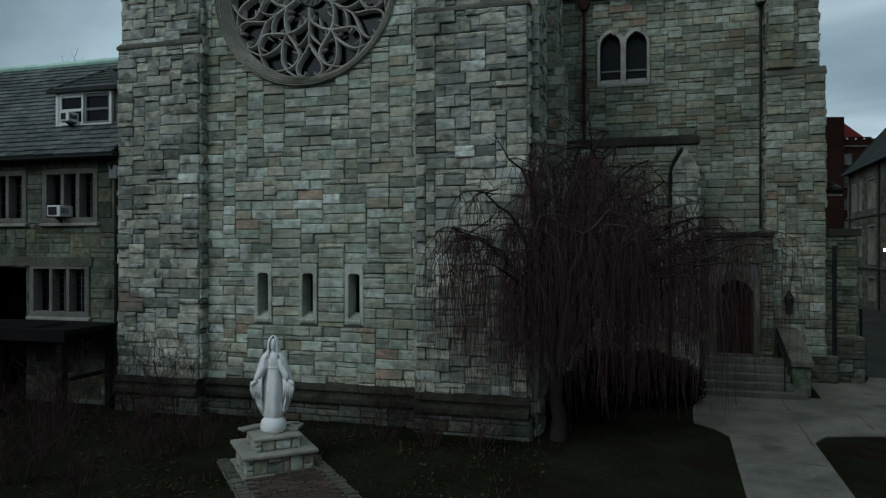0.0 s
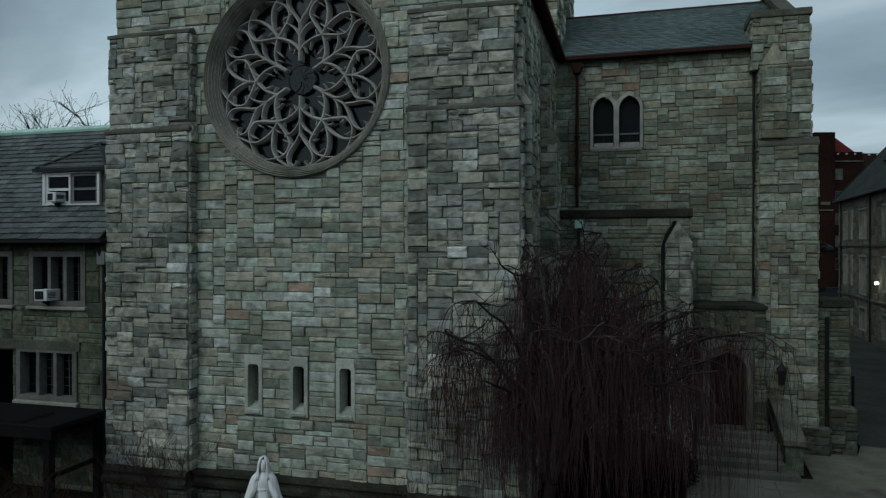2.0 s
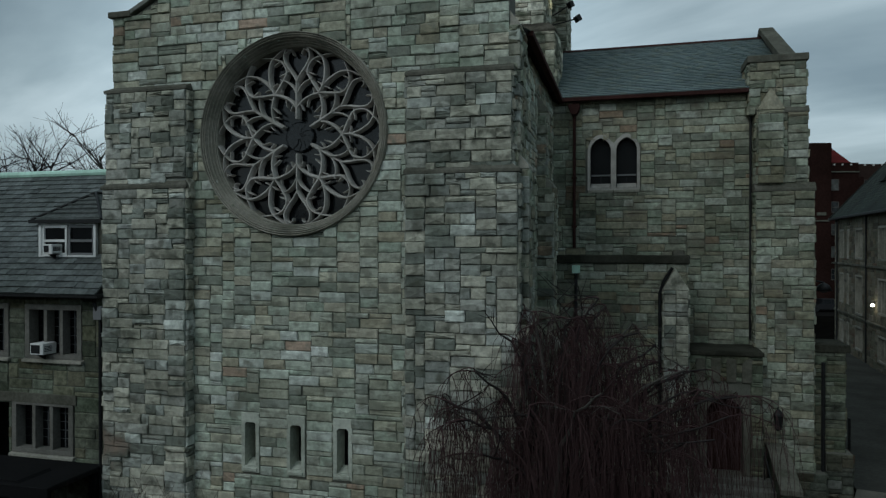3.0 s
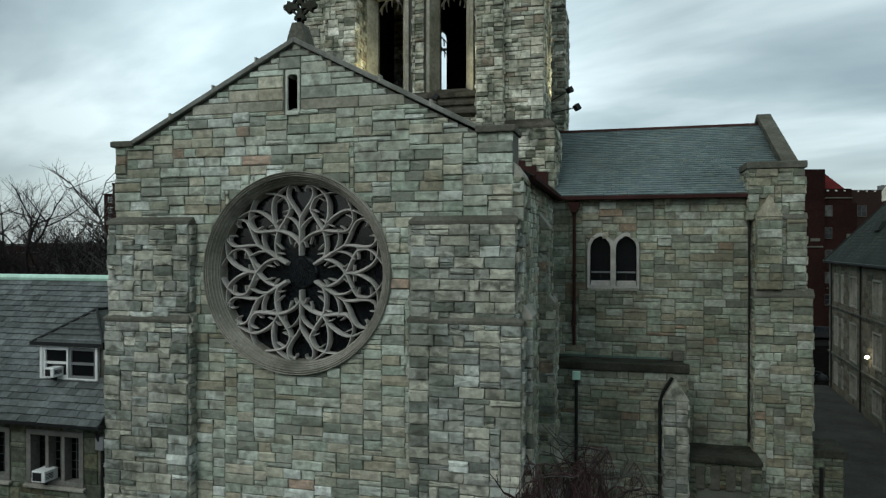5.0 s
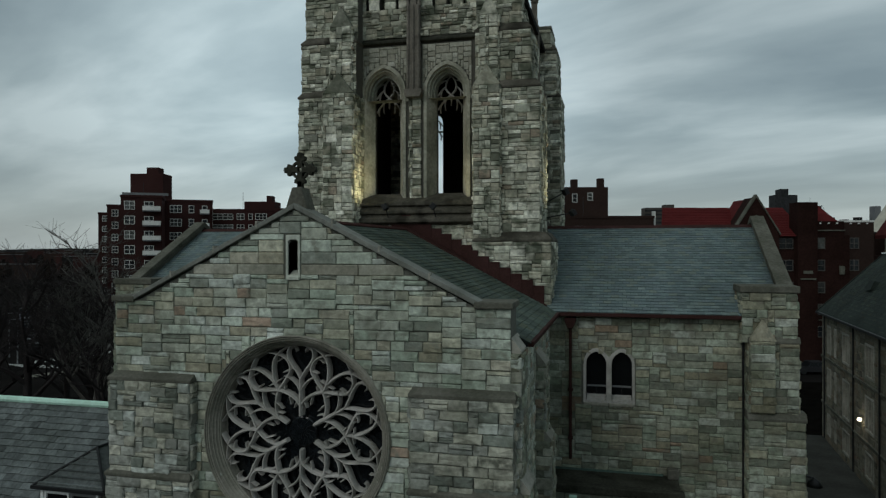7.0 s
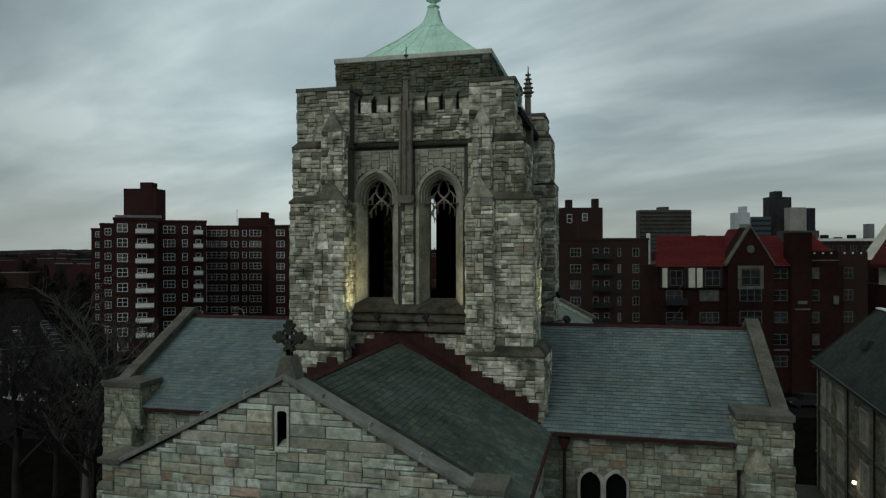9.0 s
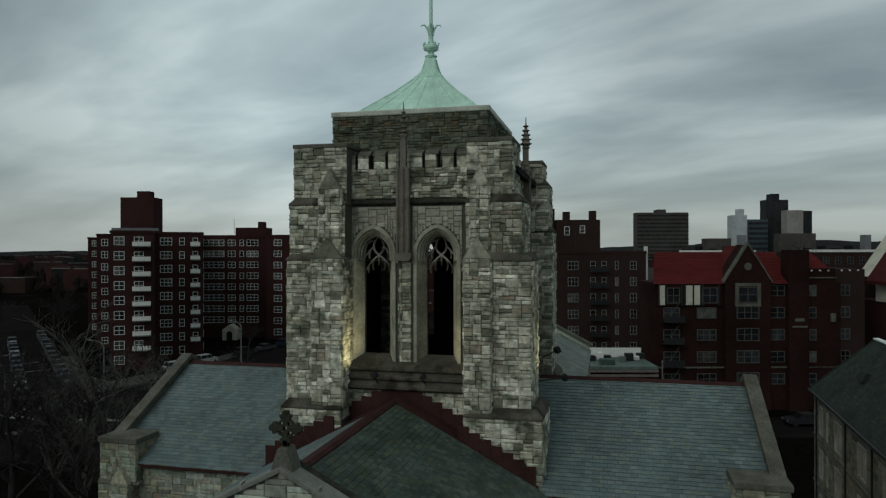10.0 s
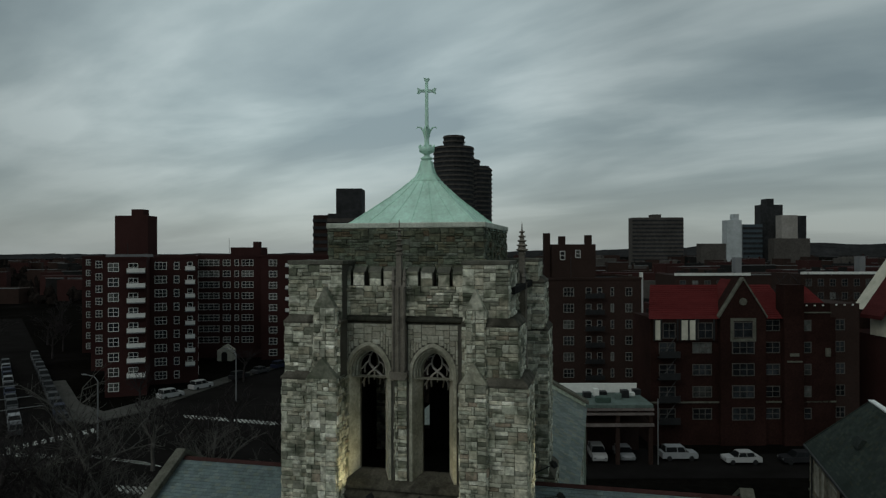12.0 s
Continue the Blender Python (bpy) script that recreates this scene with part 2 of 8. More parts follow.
COPPER = surface("green_copper", (0.53, 0.77, 0.655), 0.7, 6, 0.15, 0.9, 0.28, bump=0.004, stretch=(1, 1, 0.3))
COPPER_DULL = surface("dull_green_copper", (0.05, 0.085, 0.07), 0.75, 6, 0.3, 0.9, 0.4)
RUST = surface("red_oxide_flashing", (0.052, 0.025, 0.023), 0.75, 15, 0.3, 1.0, 0.35, spec=0.04)
IRON = surface("black_iron", (0.02, 0.021, 0.022), 0.55, 20, 0.3, 2, 0.3, metal=0.3)
# near-black: the shade of unlit rooms is put into the colour
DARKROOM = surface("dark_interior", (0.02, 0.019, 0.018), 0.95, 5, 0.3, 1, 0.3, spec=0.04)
LEAD = surface("dark_leaded_pane", (0.006, 0.007, 0.008), 0.35, 9, 0.3, 2, 0.3, spec=0.14)
ROSE_GLASS = surface("grey_leaded_rose_glass", (0.01, 0.012, 0.014), 0.14, 9, 0.4, 1.6, 0.4, spec=0.4)
WHITE = surface("white_paint", (0.72, 0.73, 0.72), 0.6, 18, 0.12, 1.2, 0.15)
MARBLE = surface("white_painted_statue", (0.9, 0.91, 0.9), 0.5, 7, 0.05, 3.0, 0.08)
CONCRETE = surface("concrete_path", (0.17, 0.162, 0.138), 0.92, 25, 0.25, 0.7, 0.4, bump=0.006, second=((0.085, 0.08, 0.066), 0.9, 0.56), spec=0.1)
LAWN = surface("winter_lawn", (0.02, 0.021, 0.013), 0.95, 18, 0.5, 0.5, 0.5, bump=0.03, second=((0.016, 0.012, 0.009), 0.8, 0.5), spec=0)
ASPHALT = surface("asphalt", (0.0135, 0.0125, 0.012), 0.95, 10, 0.25, 0.15, 0.3, spec=0)
BRICKS = [(0.0, (0.12, 0.05, 0.038)), (0.3, (0.15, 0.065, 0.05)), (0.6, (0.10, 0.045, 0.036)), (1.0, (0.17, 0.09, 0.07))]
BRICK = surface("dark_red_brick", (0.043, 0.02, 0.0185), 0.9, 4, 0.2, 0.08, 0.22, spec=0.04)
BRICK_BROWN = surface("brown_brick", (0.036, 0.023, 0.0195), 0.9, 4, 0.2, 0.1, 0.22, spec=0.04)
PAVER = surface("brick_pavers", (0.15, 0.1, 0.085), 0.9, 20, 0.3, 1, 0.3, pieces=[(p, (c[0] * 0.55, c[1] * 0.9, c[2] * 0.95)) for p, c in BRICKS])
TILE_RED = surface("red_clay_tiles", (0.095, 0.017, 0.017), 0.8, 3, 0.3, 0.2, 0.25, stretch=(1, 1, 6), spec=0.04)
BARK = surface("dark_bark", (0.036, 0.031, 0.031), 0.9, 20, 0.4, 1, 0.3, bump=0.01, spec=0.04)
TWIG = surface("reddish_bare_twigs", (0.062, 0.037, 0.038), 0.85, 8, 0.3, 0.8, 0.4, spec=0.04)
HEDGE = surface("dark_evergreen", (0.007, 0.008, 0.006), 0.95, 12, 0.5, 2, 0.4, spec=0.04)
GROUND = surface("wooded_winter_ground", (0.0065, 0.006, 0.0052), 0.98, 0.9, 0.5, 0.02, 0.4, second=((0.01, 0.009, 0.0085), 0.05, 0.55), spec=0)
WOOD = surface("dark_red_door_wood", (0.028, 0.013, 0.011), 0.6, 5, 0.3, 2, 0.3, stretch=(6, 6, 0.6), spec=0.04)
CREAM = surface("cream_stucco", (0.5, 0.48, 0.4), 0.85, 10, 0.1, 0.6, 0.25)
GREYBOX = surface("far_grey_concrete", (0.17, 0.175, 0.18), 0.9, 0.5, 0.2, 0.05, 0.2)
TAR = surface("tar_roof", (0.02, 0.0195, 0.019), 0.95, 3, 0.3, 0.2, 0.3, spec=0.04)


# ---- building blocks ----
class Geo:
    """A mesh under construction, as lists of corners and faces."""

    def __init__(self):
        self.v, self.f = [], []

    def add(self, verts, faces):
        k = len(self.v)
        self.v += [tuple(p) for p in verts]
        self.f += [tuple(i + k for i in q) for q in faces]
        return self

    def box(self, x0, y0, z0, x1, y1, z1):
        return self.add([(x, y, z) for x in (x0, x1) for y in (y0, y1) for z in (z0, z1)],
                        [(0, 1, 3, 2), (4, 6, 7, 5), (0, 4, 5, 1), (2, 3, 7, 6), (0, 2, 6, 4), (1, 5, 7, 3)])

    def prism(self, poly, to3d, a, b):
        """poly (u, v) pushed from depth a to depth b; to3d(u, v, d)."""
        n = len(poly)
        self.add([to3d(u, v, a) for u, v in poly] + [to3d(u, v, b) for u, v in poly],
                 [tuple(range(n))[::-1], tuple(range(n, 2 * n))] + [(i, (i + 1) % n, n + (i + 1) % n, n + i) for i in range(n)])
        return self

    def slab(self, outer, holes, to3d, a, b):
        """A thick sheet with openings that go through it."""
        from mathutils.geometry import tessellate_polygon
        loops = [outer, *holes]
        pts = [p for lo in loops for p in lo]
        tris = tessellate_polygon([[Vector((u, v, 0)) for u, v in lo] for lo in loops])
        n = len(pts)
        faces = [tuple(t) for t in tris] + [tuple(i + n for i in t)[::-1] for t in tris]
        k = 0
        for lo in loops:
            m = len(lo)
            faces += [(k + i, k + (i + 1) % m, n + k + (i + 1) % m, n + k + i) for i in range(m)]
            k += m
        return self.add([to3d(u, v, a) for u, v in pts] + [to3d(u, v, b) for u, v in pts], faces)

    def tube(self, pts, radii, sides=6, cap=True):
        pts = [Vector(p) for p in pts]
        k0 = len(self.v)
        n = len(pts)
        vs, fs = [], []
        for i, p in enumerate(pts):
            d = (pts[min(i + 1, n - 1)] - pts[max(i - 1, 0)])
            d = d.normalized() if d.length > 1e-9 else Vector((0, 0, 1))
            a = d.cross(Vector((0.31, 0.95, 0.05)) if abs(d.z) > 0.8 else Vector((0, 0, 1))).normalized()
            b = d.cross(a)
            r = radii[i] if hasattr(radii, "__len__") else radii
            for s in range(sides):
                w = 2 * math.pi * s / sides
                vs.append(p + (a * math.cos(w) + b * math.sin(w)) * r)
            if i:
                for s in range(sides):
                    fs.append(((i - 1) * sides + s, (i - 1) * sides + (s + 1) % sides, i * sides + (s + 1) % sides, i * sides + s))
        if cap:
            fs.append(tuple(range(sides))[::-1])
            fs.append(tuple((n - 1) * sides + s for s in range(sides)))
        return self.add(vs, fs)

    def lathe(self, profile, c, sides=16, squash=(1, 1)):
        n = len(profile)
        vs = [(c[0] + r * squash[0] * math.cos(2 * math.pi * s / sides), c[1] + r * squash[1] * math.sin(2 * math.pi * s / sides), c[2] + z)
              for r, z in profile for s in range(sides)]
        fs = [((i - 1) * sides + s, (i - 1) * sides + (s + 1) % sides, i * sides + (s + 1) % sides, i * sides + s)
              for i in range(1, n) for s in range(sides)]
        fs += [tuple(range(sides))[::-1], tuple((n - 1) * sides + s for s in range(sides))]
        return self.add(vs, fs)

    def moved(self, m):
        self.v = [tuple(m @ Vector(p)) for p in self.v]
        return self

    def mesh(self, name, mat, fix=True, smooth=False):
        me = bpy.data.meshes.new(name)
        me.from_pydata(self.v, [], self.f)
        if fix and self.f:
            bm = bmesh.new()
            bm.from_mesh(me)
            bmesh.ops.recalc_face_normals(bm, faces=bm.faces)
            bm.to_mesh(me)
            bm.free()
        me.materials.append(mat)
        if smooth:
            me.polygons.foreach_set("use_smooth", [True] * len(me.polygons))
        me.update()
        return me


def part(name, geo, mat, parent=None, label="", smooth=False, fix=True, bevel=0.0):
    ob = new(name, geo.mesh(name, mat, fix, smooth))
    if parent is not None:
        ob.parent = parent
        ob.matrix_parent_inverse = parent.matrix_world.inverted() if parent.type == "EMPTY" and parent.parent is None and parent.location.length else Matrix()
    if label:
        ob["label"] = label
    if bevel:
        md = ob.modifiers.new("bevel", "BEVEL")
        md.width, md.segments, md.limit_method = bevel, 2, "ANGLE"
    return ob


def thing(name, label, category, group="", kind=""):
    return tagged(new(name), label, category, group, kind)


def rect(u0, v0, u1, v1):
    return [(u0, v0), (u1, v0), (u1, v1), (u0, v1)]


def circle(cu, cv, r, n=64):
    return [(cu + r * math.cos(2 * math.pi * i / n), cv + r * math.sin(2 * math.pi * i / n)) for i in range(n)]


def arch(u0, v0, u1, spring, rise, n=8):
    """A pointed-arch outline: jambs from v0 to spring, top at spring + rise."""
    c, h = (u0 + u1) / 2, (u1 - u0) / 2
    R = (h * h + rise * rise) / (2 * h)
    a1 = math.asin(min(1, rise / R))
    right = [(u1 - R + R * math.cos(a1 * i / n), spring + R * math.sin(a1 * i / n)) for i in range(n + 1)]
    left = [(2 * c - u, v) for u, v in right[:-1]][::-1]
    return [(u0, v0), (u1, v0)] + right + left


def wall_frame(origin, turn):
    """Maps (u along, v up, n outward) to the world; turn 0 faces -y, 90 faces +x, 180 faces +y, -90 faces -x."""
    a = radians(turn)
    ux, nx = Vector((math.cos(a), math.sin(a), 0)), Vector((math.sin(a), -math.cos(a), 0))
    o = Vector(origin)
    return lambda u, v, n: o + ux * u + Vector((0, 0, v)) + nx * n


# ---- masonry ----
STONE_CACHE = {}


def stone_geo(w, h, depth, rng, rough=1.0):
    """One rock-faced block: w by h, its front about `depth` proud, outward along -y, with an uneven outline and face."""
    g, c, j = 0.006, min(0.02, 0.17 * h), 0.0065 * rough
    r = lambda k=1.0: rng.uniform(-j, j) * k
    m = rng.uniform(0.35, 0.65)
    rim = [(0, 0), (m, 0), (1, 0), (1, 0.5), (1, 1), (1 - m, 1), (0, 1), (0, 0.5)]
    back = [(g + (w - 2 * g) * a, 0.05, g + (h - 2 * g) * b) for a, b in rim]
    edge = [(g + (w - 2 * g) * a + r(), -depth + c, g + (h - 2 * g) * b + r()) for a, b in rim]
    k = c + g
    front = [(k + (w - 2 * k) * a + r(1.6), -depth + r(1.5), k + (h - 2 * k) * b + r(1.3)) for a, b in rim]
    mid = [(w * rng.uniform(0.35, 0.65), -depth - rng.uniform(-0.25, 1.0) * j * 1.8, h * rng.uniform(0.38, 0.62))]
    f = []
    for i in range(8):
        q = (i + 1) % 8
        f += [(i, q, 8 + q, 8 + i), (8 + i, 8 + q, 16 + q, 16 + i), (16 + i, 16 + q, 24)]
    return back + edge + front + mid, f


def ashlar_cells(nu, nv, ok, rng, widths, heights):
    taken = [[not ok(c, r) for c in range(nu)] for r in range(nv)]
    out = []
    for r in range(nv):
        c = 0
        while c < nu:
            if taken[r][c]:
                c += 1
                continue
            run = 1
            while c + run < nu and not taken[r][c + run]:
                run += 1
            w = min(run, rng.choice(widths))
            if run - w in (1, 2):
                w = run if run <= max(widths) else w - 2
            h = rng.choice(heights)
            while h > 1 and (r + h > nv or any(taken[r + k][c + i] for k in range(1, h) for i in range(w))):
                h -= 1
            for k in range(h):
                for i in range(w):
                    taken[r + k][c + i] = True
            out.append((c, r, w, h))
            c += w
    return out


def masonry(parent, origin, turn, length, height, ok=None, single=0, near=(0, 0), seed=1, mu=0.115, mv=0.135,
            widths=(3, 3, 4, 4, 5, 5, 6, 6, 7), heights=(1, 1, 1, 2, 2, 2), depth=0.036, mat=None, piece="stone", rough=1.0):
    """Lays blocks over a wall face: those nearest to `near` as pieces of their own, the rest joined."""
    rng = random.Random(seed)
    nu, nv = max(1, round(length / mu)), max(1, round(height / mv))
    su, sv = length / nu, height / nv
    test = (lambda c, r: True) if ok is None else (lambda c, r: ok((c + 0.5) * su, (r + 0.5) * sv))
    cells = ashlar_cells(nu, nv, test, rng, widths, heights)
    cells.sort(key=lambda q: ((q[0] + q[2] / 2) * su - near[0]) ** 2 + ((q[1] + q[3] / 2) * sv - near[1]) ** 2)
    base = pose(*origin, 0, 0, turn)
    rest = Geo()
    for i, (c, r, w, h) in enumerate(cells):
        at = base @ Matrix.Translation((c * su, 0, r * sv))
        d = depth + rng.choice((-0.016, -0.008, 0, 0.008, 0.02)) * rough
        if i < single:
            key = (w, h, round(su, 4), round(sv, 4), rng.randrange(3), round(d, 3), rough, (mat or STONE).name)
            me = STONE_CACHE.get(key)
            if me is None:
                v, f = stone_geo(w * su, h * sv, d, rng, rough)
                g = Geo(); g.add(v, f)
                me = STONE_CACHE[key] = g.mesh(piece, mat or STONE, True)
            ob = new(piece, me)
            ob.parent = parent
            ob.matrix_basis = at
        else:
            v, f = stone_geo(w * su, h * sv, d, rng, rough)
            rest.add([at @ Vector(p) for p in v], [q[::-1] for q in f])
    if rest.f:
        tagged(part("stonework", rest, mat or STONE, parent, fix=False), kind="stuff")


def block(parent, name, x0, y0, z0, x1, y1, z1, faces="f", single=0, near=None, seed=1, core=None, label="", mortar=None, **kw):
    """A solid of masonry: a mortar core and blocks on the named faces (f front -y, r right +x, l left -x, b back +y)."""
    i = 0.004
    ob = part(name, core or Geo().box(x0 + i, y0 + i, z0, x1 - i, y1 - i, z1), mortar or MORTAR, parent, label)
    for k, fc in enumerate(faces):
        o, t, ln = {"f": ((x0, y0, z0), 0, x1 - x0), "r": ((x1, y0, z0), 90, y1 - y0), "b": ((x1, y1, z0), 180, x1 - x0), "l": ((x0, y1, z0), -90, y1 - y0)}[fc]
        masonry(ob, o, t, ln, z1 - z0, single=single if k == 0 else 0, near=near or (ln / 2, (z1 - z0) / 2), seed=seed + k, **kw)
    return ob


def slates(parent, origin, along, down, length, drop, w=0.26, exposed=0.19, single=0, near=(0, 0), seed=3, ok=None, mat=None, lift=1.0):
    """Lapped slates on a roof plane: origin at the ridge's start, unit vectors along the ridge and down the slope."""
    rng = random.Random(seed)
    along, down = Vector(along).normalized(), Vector(down).normalized()
    up = along.cross(down)
    if up.z < 0:
        up = -up
    rows, cols = max(1, round(drop / exposed)), max(1, round(length / w))
    sw, sh = length / cols, drop / rows
    base = Matrix((along, down, up)).transposed().to_4x4()
    base.translation = Vector(origin)
    rest, todo = Geo(), []
    for r in range(rows):
        shift = 0.5 * sw * (r % 2)
        for c in range(cols + 1):
            u0, u1 = max(0, c * sw - shift), min(length, (c + 1) * sw - shift)
            if u1 - u0 < 0.03 or (ok and not ok((u0 + u1) / 2, (r + 0.5) * sh)):
                continue
            todo.append((u0, r * sh, u1 - u0))
    todo.sort(key=lambda q: (q[0] - near[0]) ** 2 + (q[1] - near[1]) ** 2)
    cache = {}
    for i, (u, v, ww) in enumerate(todo):
        t = (0.014 + rng.uniform(0, 0.006)) * lift * rng.uniform(0.85, 1.15)
        g, ln = 0.004, sh * 1.25 + rng.uniform(-0.012, 0.012)
        vs = [(g, 0, 0.002), (ww - g, 0, 0.002), (ww - g, ln, t + 0.004), (g, ln, t + 0.004), (g, 0, -0.012), (ww - g, 0, -0.012), (ww - g, ln, -0.006), (g, ln, -0.006)]
        fs = [(0, 1, 2, 3), (3, 2, 6, 7), (0, 3, 7, 4), (1, 5, 6, 2)]
        at = base @ Matrix.Translation((u, v, 0))
        if i < single:
            key = (round(ww, 3), rng.randrange(3))
            if key not in cache:
                q = Geo(); q.add(vs, fs)
                cache[key] = q.mesh("slate", mat or SLATE, False)
            ob = new("slate", cache[key])
            ob.parent, ob.matrix_basis = parent, at
        else:
            rest.add([at @ Vector(p) for p in vs], fs)
    if rest.f:
        tagged(part("slating", rest, mat or SLATE, parent, fix=False), kind="stuff")


# ---- ground ----
def sheet(name, poly, z, mat, label, category, kind="structure", thick=0.0):
    g = Geo()
    if thick:
        g.prism(poly, lambda u, v, d: (u, v, d), z - thick, z)
    else:
        g.add([(u, v, z) for u, v in poly], [tuple(range(len(poly)))])
    ob = part(name, g, mat)
    if ob.data.polygons and not thick and ob.data.polygons[0].normal.z < 0:
        ob.data.flip_normals()
    return tagged(ob, label, category, kind=kind)


sheet("ground", [(-4500, -4500), (4500, -4500), (4500, 4500), (-4500, 4500)], -0.03, GROUND, "dark winter ground reaching to the horizon", "ground")
lawn_g = Geo()
nx, ny, lx0, ly0, lx1, ly1 = 90, 70, -30.0, -6.0, 14.0, 24.0
for j in range(ny + 1):
    for i in range(nx + 1):
        x, y = lx0 + (lx1 - lx0) * i / nx, ly0 + (ly1 - ly0) * j / ny
        flat = 1.0 if y < 20 and x < 1 else 0.2
        lawn_g.v.append((x, y, 0.0 + flat * 0.02 * noise.noise((x * 0.9, y * 0.9, 0.0)) - 0.004))
for j in range(ny):
    for i in range(nx):
        a = j * (nx + 1) + i
        lawn_g.f.append((a, a + 1, a + nx + 2, a + nx + 1))
lawn = tagged(part("lawn", lawn_g, LAWN, smooth=True, fix=False), "patchy dark winter lawn before the church", "lawn", kind="structure")

# plain walls added out of view, to keep sky light off the lower church
tagged(part("wall_south", Geo().box(-75, -34, -0.2, 70, -33.4, 12.0), BRICK_BROWN), "plain brick house fronts across the street", "wall", kind="structure")

tagged(part("wall_east", Geo().box(17.0, -34, -0.2, 17.6, 21.8, 12.5), BRICK_BROWN), "plain brick side of the neighbouring building", "wall", kind="structure")
tagged(part("wall_west", Geo().box(-34.0, -34, -0.2, -33.4, 14.5, 11.0), BRICK_BROWN), "plain brick side of the neighbouring building", "wall", kind="structure")

# ---- the church ----
church = thing("church", "grey-green ashlar stone church with a square tower and slate roofs", "church")
CX, CZ, RO = -7.95, 10.69, 2.43
FY, FL, FR = 15.5, -13.1, -2.6


def in_rose(u, v):
    return math.hypot(FL + u - CX, v - CZ) < RO - 0.06


SLITS = (-9.075, -7.84, -6.61)


def facade_ok(u, v):
    x = FL + u
    if in_rose(u, v):
        return False
    for sx in SLITS:
        if abs(x - sx) < 0.24 and 2.33 < v < 3.86:
            return False
    if abs(x + 8.0) < 0.2 and 14.55 < v < 15.66:
        return False
    top = 14.0 + max(0.0, 2.3 * (1 - abs(x - CX) / 4.35))
    if v > 13.95 and (abs(x - CX) > 4.6):
        return False
    return v < top - 0.04


gable = [(FL, -0.3), (FR, -0.3), (FR, 13.98), (CX + 4.45, 13.98), (CX, 16.28), (CX - 4.45, 13.98), (FL, 13.98)]
holes = [circle(CX, CZ, RO - 0.05), rect(-8.13, 14.66, -7.87, 15.55)] + [rect(s - 0.16, 2.42, s + 0.16, 3.62) for s in SLITS]
g = Geo().slab(gable, holes, lambda u, v, d: (u, FY + 0.012 + d, v), 0.0, 0.85)
facade = part("facade_wall", g, MORTAR, church, "gabled facade of coursed grey-green ashlar")
masonry(facade, (FL, FY, 0.85), 0, FR - FL, 15.5, ok=lambda u, v: v < 13.8 and facade_ok(u, v + 0.85), single=300, near=(5.2, 5.2), seed=11, mv=0.12, widths=(3, 4, 4, 5, 5, 5, 6, 7), heights=(1, 2, 2, 2, 2, 2), depth=0.026, rough=1.3)
masonry(facade, (FL, FY, 14.65), 0, FR - FL, 0.27, ok=lambda u, v: facade_ok(u, 14.65 + v), seed=13, mv=0.27, widths=(9, 11, 13), heights=(1,), depth=0.03, rough=0.3, mat=ASHLAR_SMOOTH)
masonry(facade, (FL, FY, 14.92), 0, FR - FL, 1.5, ok=lambda u, v: facade_ok(u, 14.92 + v), seed=14, mv=0.15, widths=(5, 6, 7, 8), heights=(2,), depth=0.024, rough=0.4)
masonry(facade, (FL, FY - 0.06, -0.15), 0, FR - FL, 0.6, seed=12, mat=STONE_PLINTH)

# base moulding
g = Geo()
prof = [(0.0, 0.44), (-0.16, 0.44), (-0.20, 0.50), (-0.20, 0.60), (-0.13, 0.66), (-0.13, 0.72), (-0.17, 0.78), (-0.13, 0.86), (0.0, 0.96)]


def mould(g, x0, x1, y, prof):
    g.prism([(a, b) for a, b in prof], lambda u, v, d: (d, y + u, v), x0, x1)


mould(g, -10.72, -4.94, FY, prof)
mould(g, FL - 0.1, -10.72, 15.19, prof)
mould(g, -4.94, -2.3, 15.19, prof)
part("base_moulding", g, MOSSY_SHADED, church, "dark moulded stone plinth course", bevel=0.012)


# buttresses on the facade
def buttress(name, x0, x1, steps, faces, seed, single, near, label):
    """steps: (z0, z1, front y, back y, x inset); with a sloped stone weathering at each set-off."""
    root = None
    for k, (z0, z1, y0, y1, ins0, ins1) in enumerate(steps):
        ob = block(root or church, name if root is None else "upper_stage", x0 + ins0, y0, z0, x1 - ins1, y1, z1, faces, single if k == 0 else 0, near, seed + 5 * k, rough=1.8, depth=0.05, widths=(2, 3, 4, 4, 5, 6), heights=(1, 2, 2, 2), mv=0.128, mat=STONE_BUT)
        if root is None:
            root = ob
            if label:
                ob["label"] = label
        ny0 = steps[k + 1][2] if k + 1 < len(steps) else y1 - 0.02
        n0, n1 = (steps[k + 1][4], steps[k + 1][5]) if k + 1 < len(steps) else (ins0, ins1)
        w = Geo()
        lip = 0.05
        a = [(x0 + ins0 - lip * (n0 > ins0 or ins0 > 0), y0 - lip, z1), (x1 - ins1 + lip, y0 - lip, z1), (x1 - ins1 + lip, y1 - 0.02, z1), (x0 + ins0 - lip * (ins0 > 0), y1 - 0.02, z1)]
        h1, h2 = 0.08, 0.08 + max(0.12, (ny0 - y0) * 0.5)
        b = [(p[0], p[1], z1 + h1) for p in a]
        c = [(x0 + n0, ny0 - 0.01, z1 + h2), (x1 - n1, ny0 - 0.01, z1 + h2), (x1 - n1, y1 - 0.02, z1 + h2), (x0 + n0, y1 - 0.02, z1 + h2)]
        w.add(a + b + c, [(3, 2, 1, 0), (8, 9, 10, 11)] + [(i, (i + 1) % 4, 4 + (i + 1) % 4, 4 + i) for i in range(4)] + [(4 + i, 4 + (i + 1) % 4, 8 + (i + 1) % 4, 8 + i) for i in range(4)])
        part("weathering", w, TRIM_DARK, root, "sloped stone set-off", bevel=0.012)
    return root


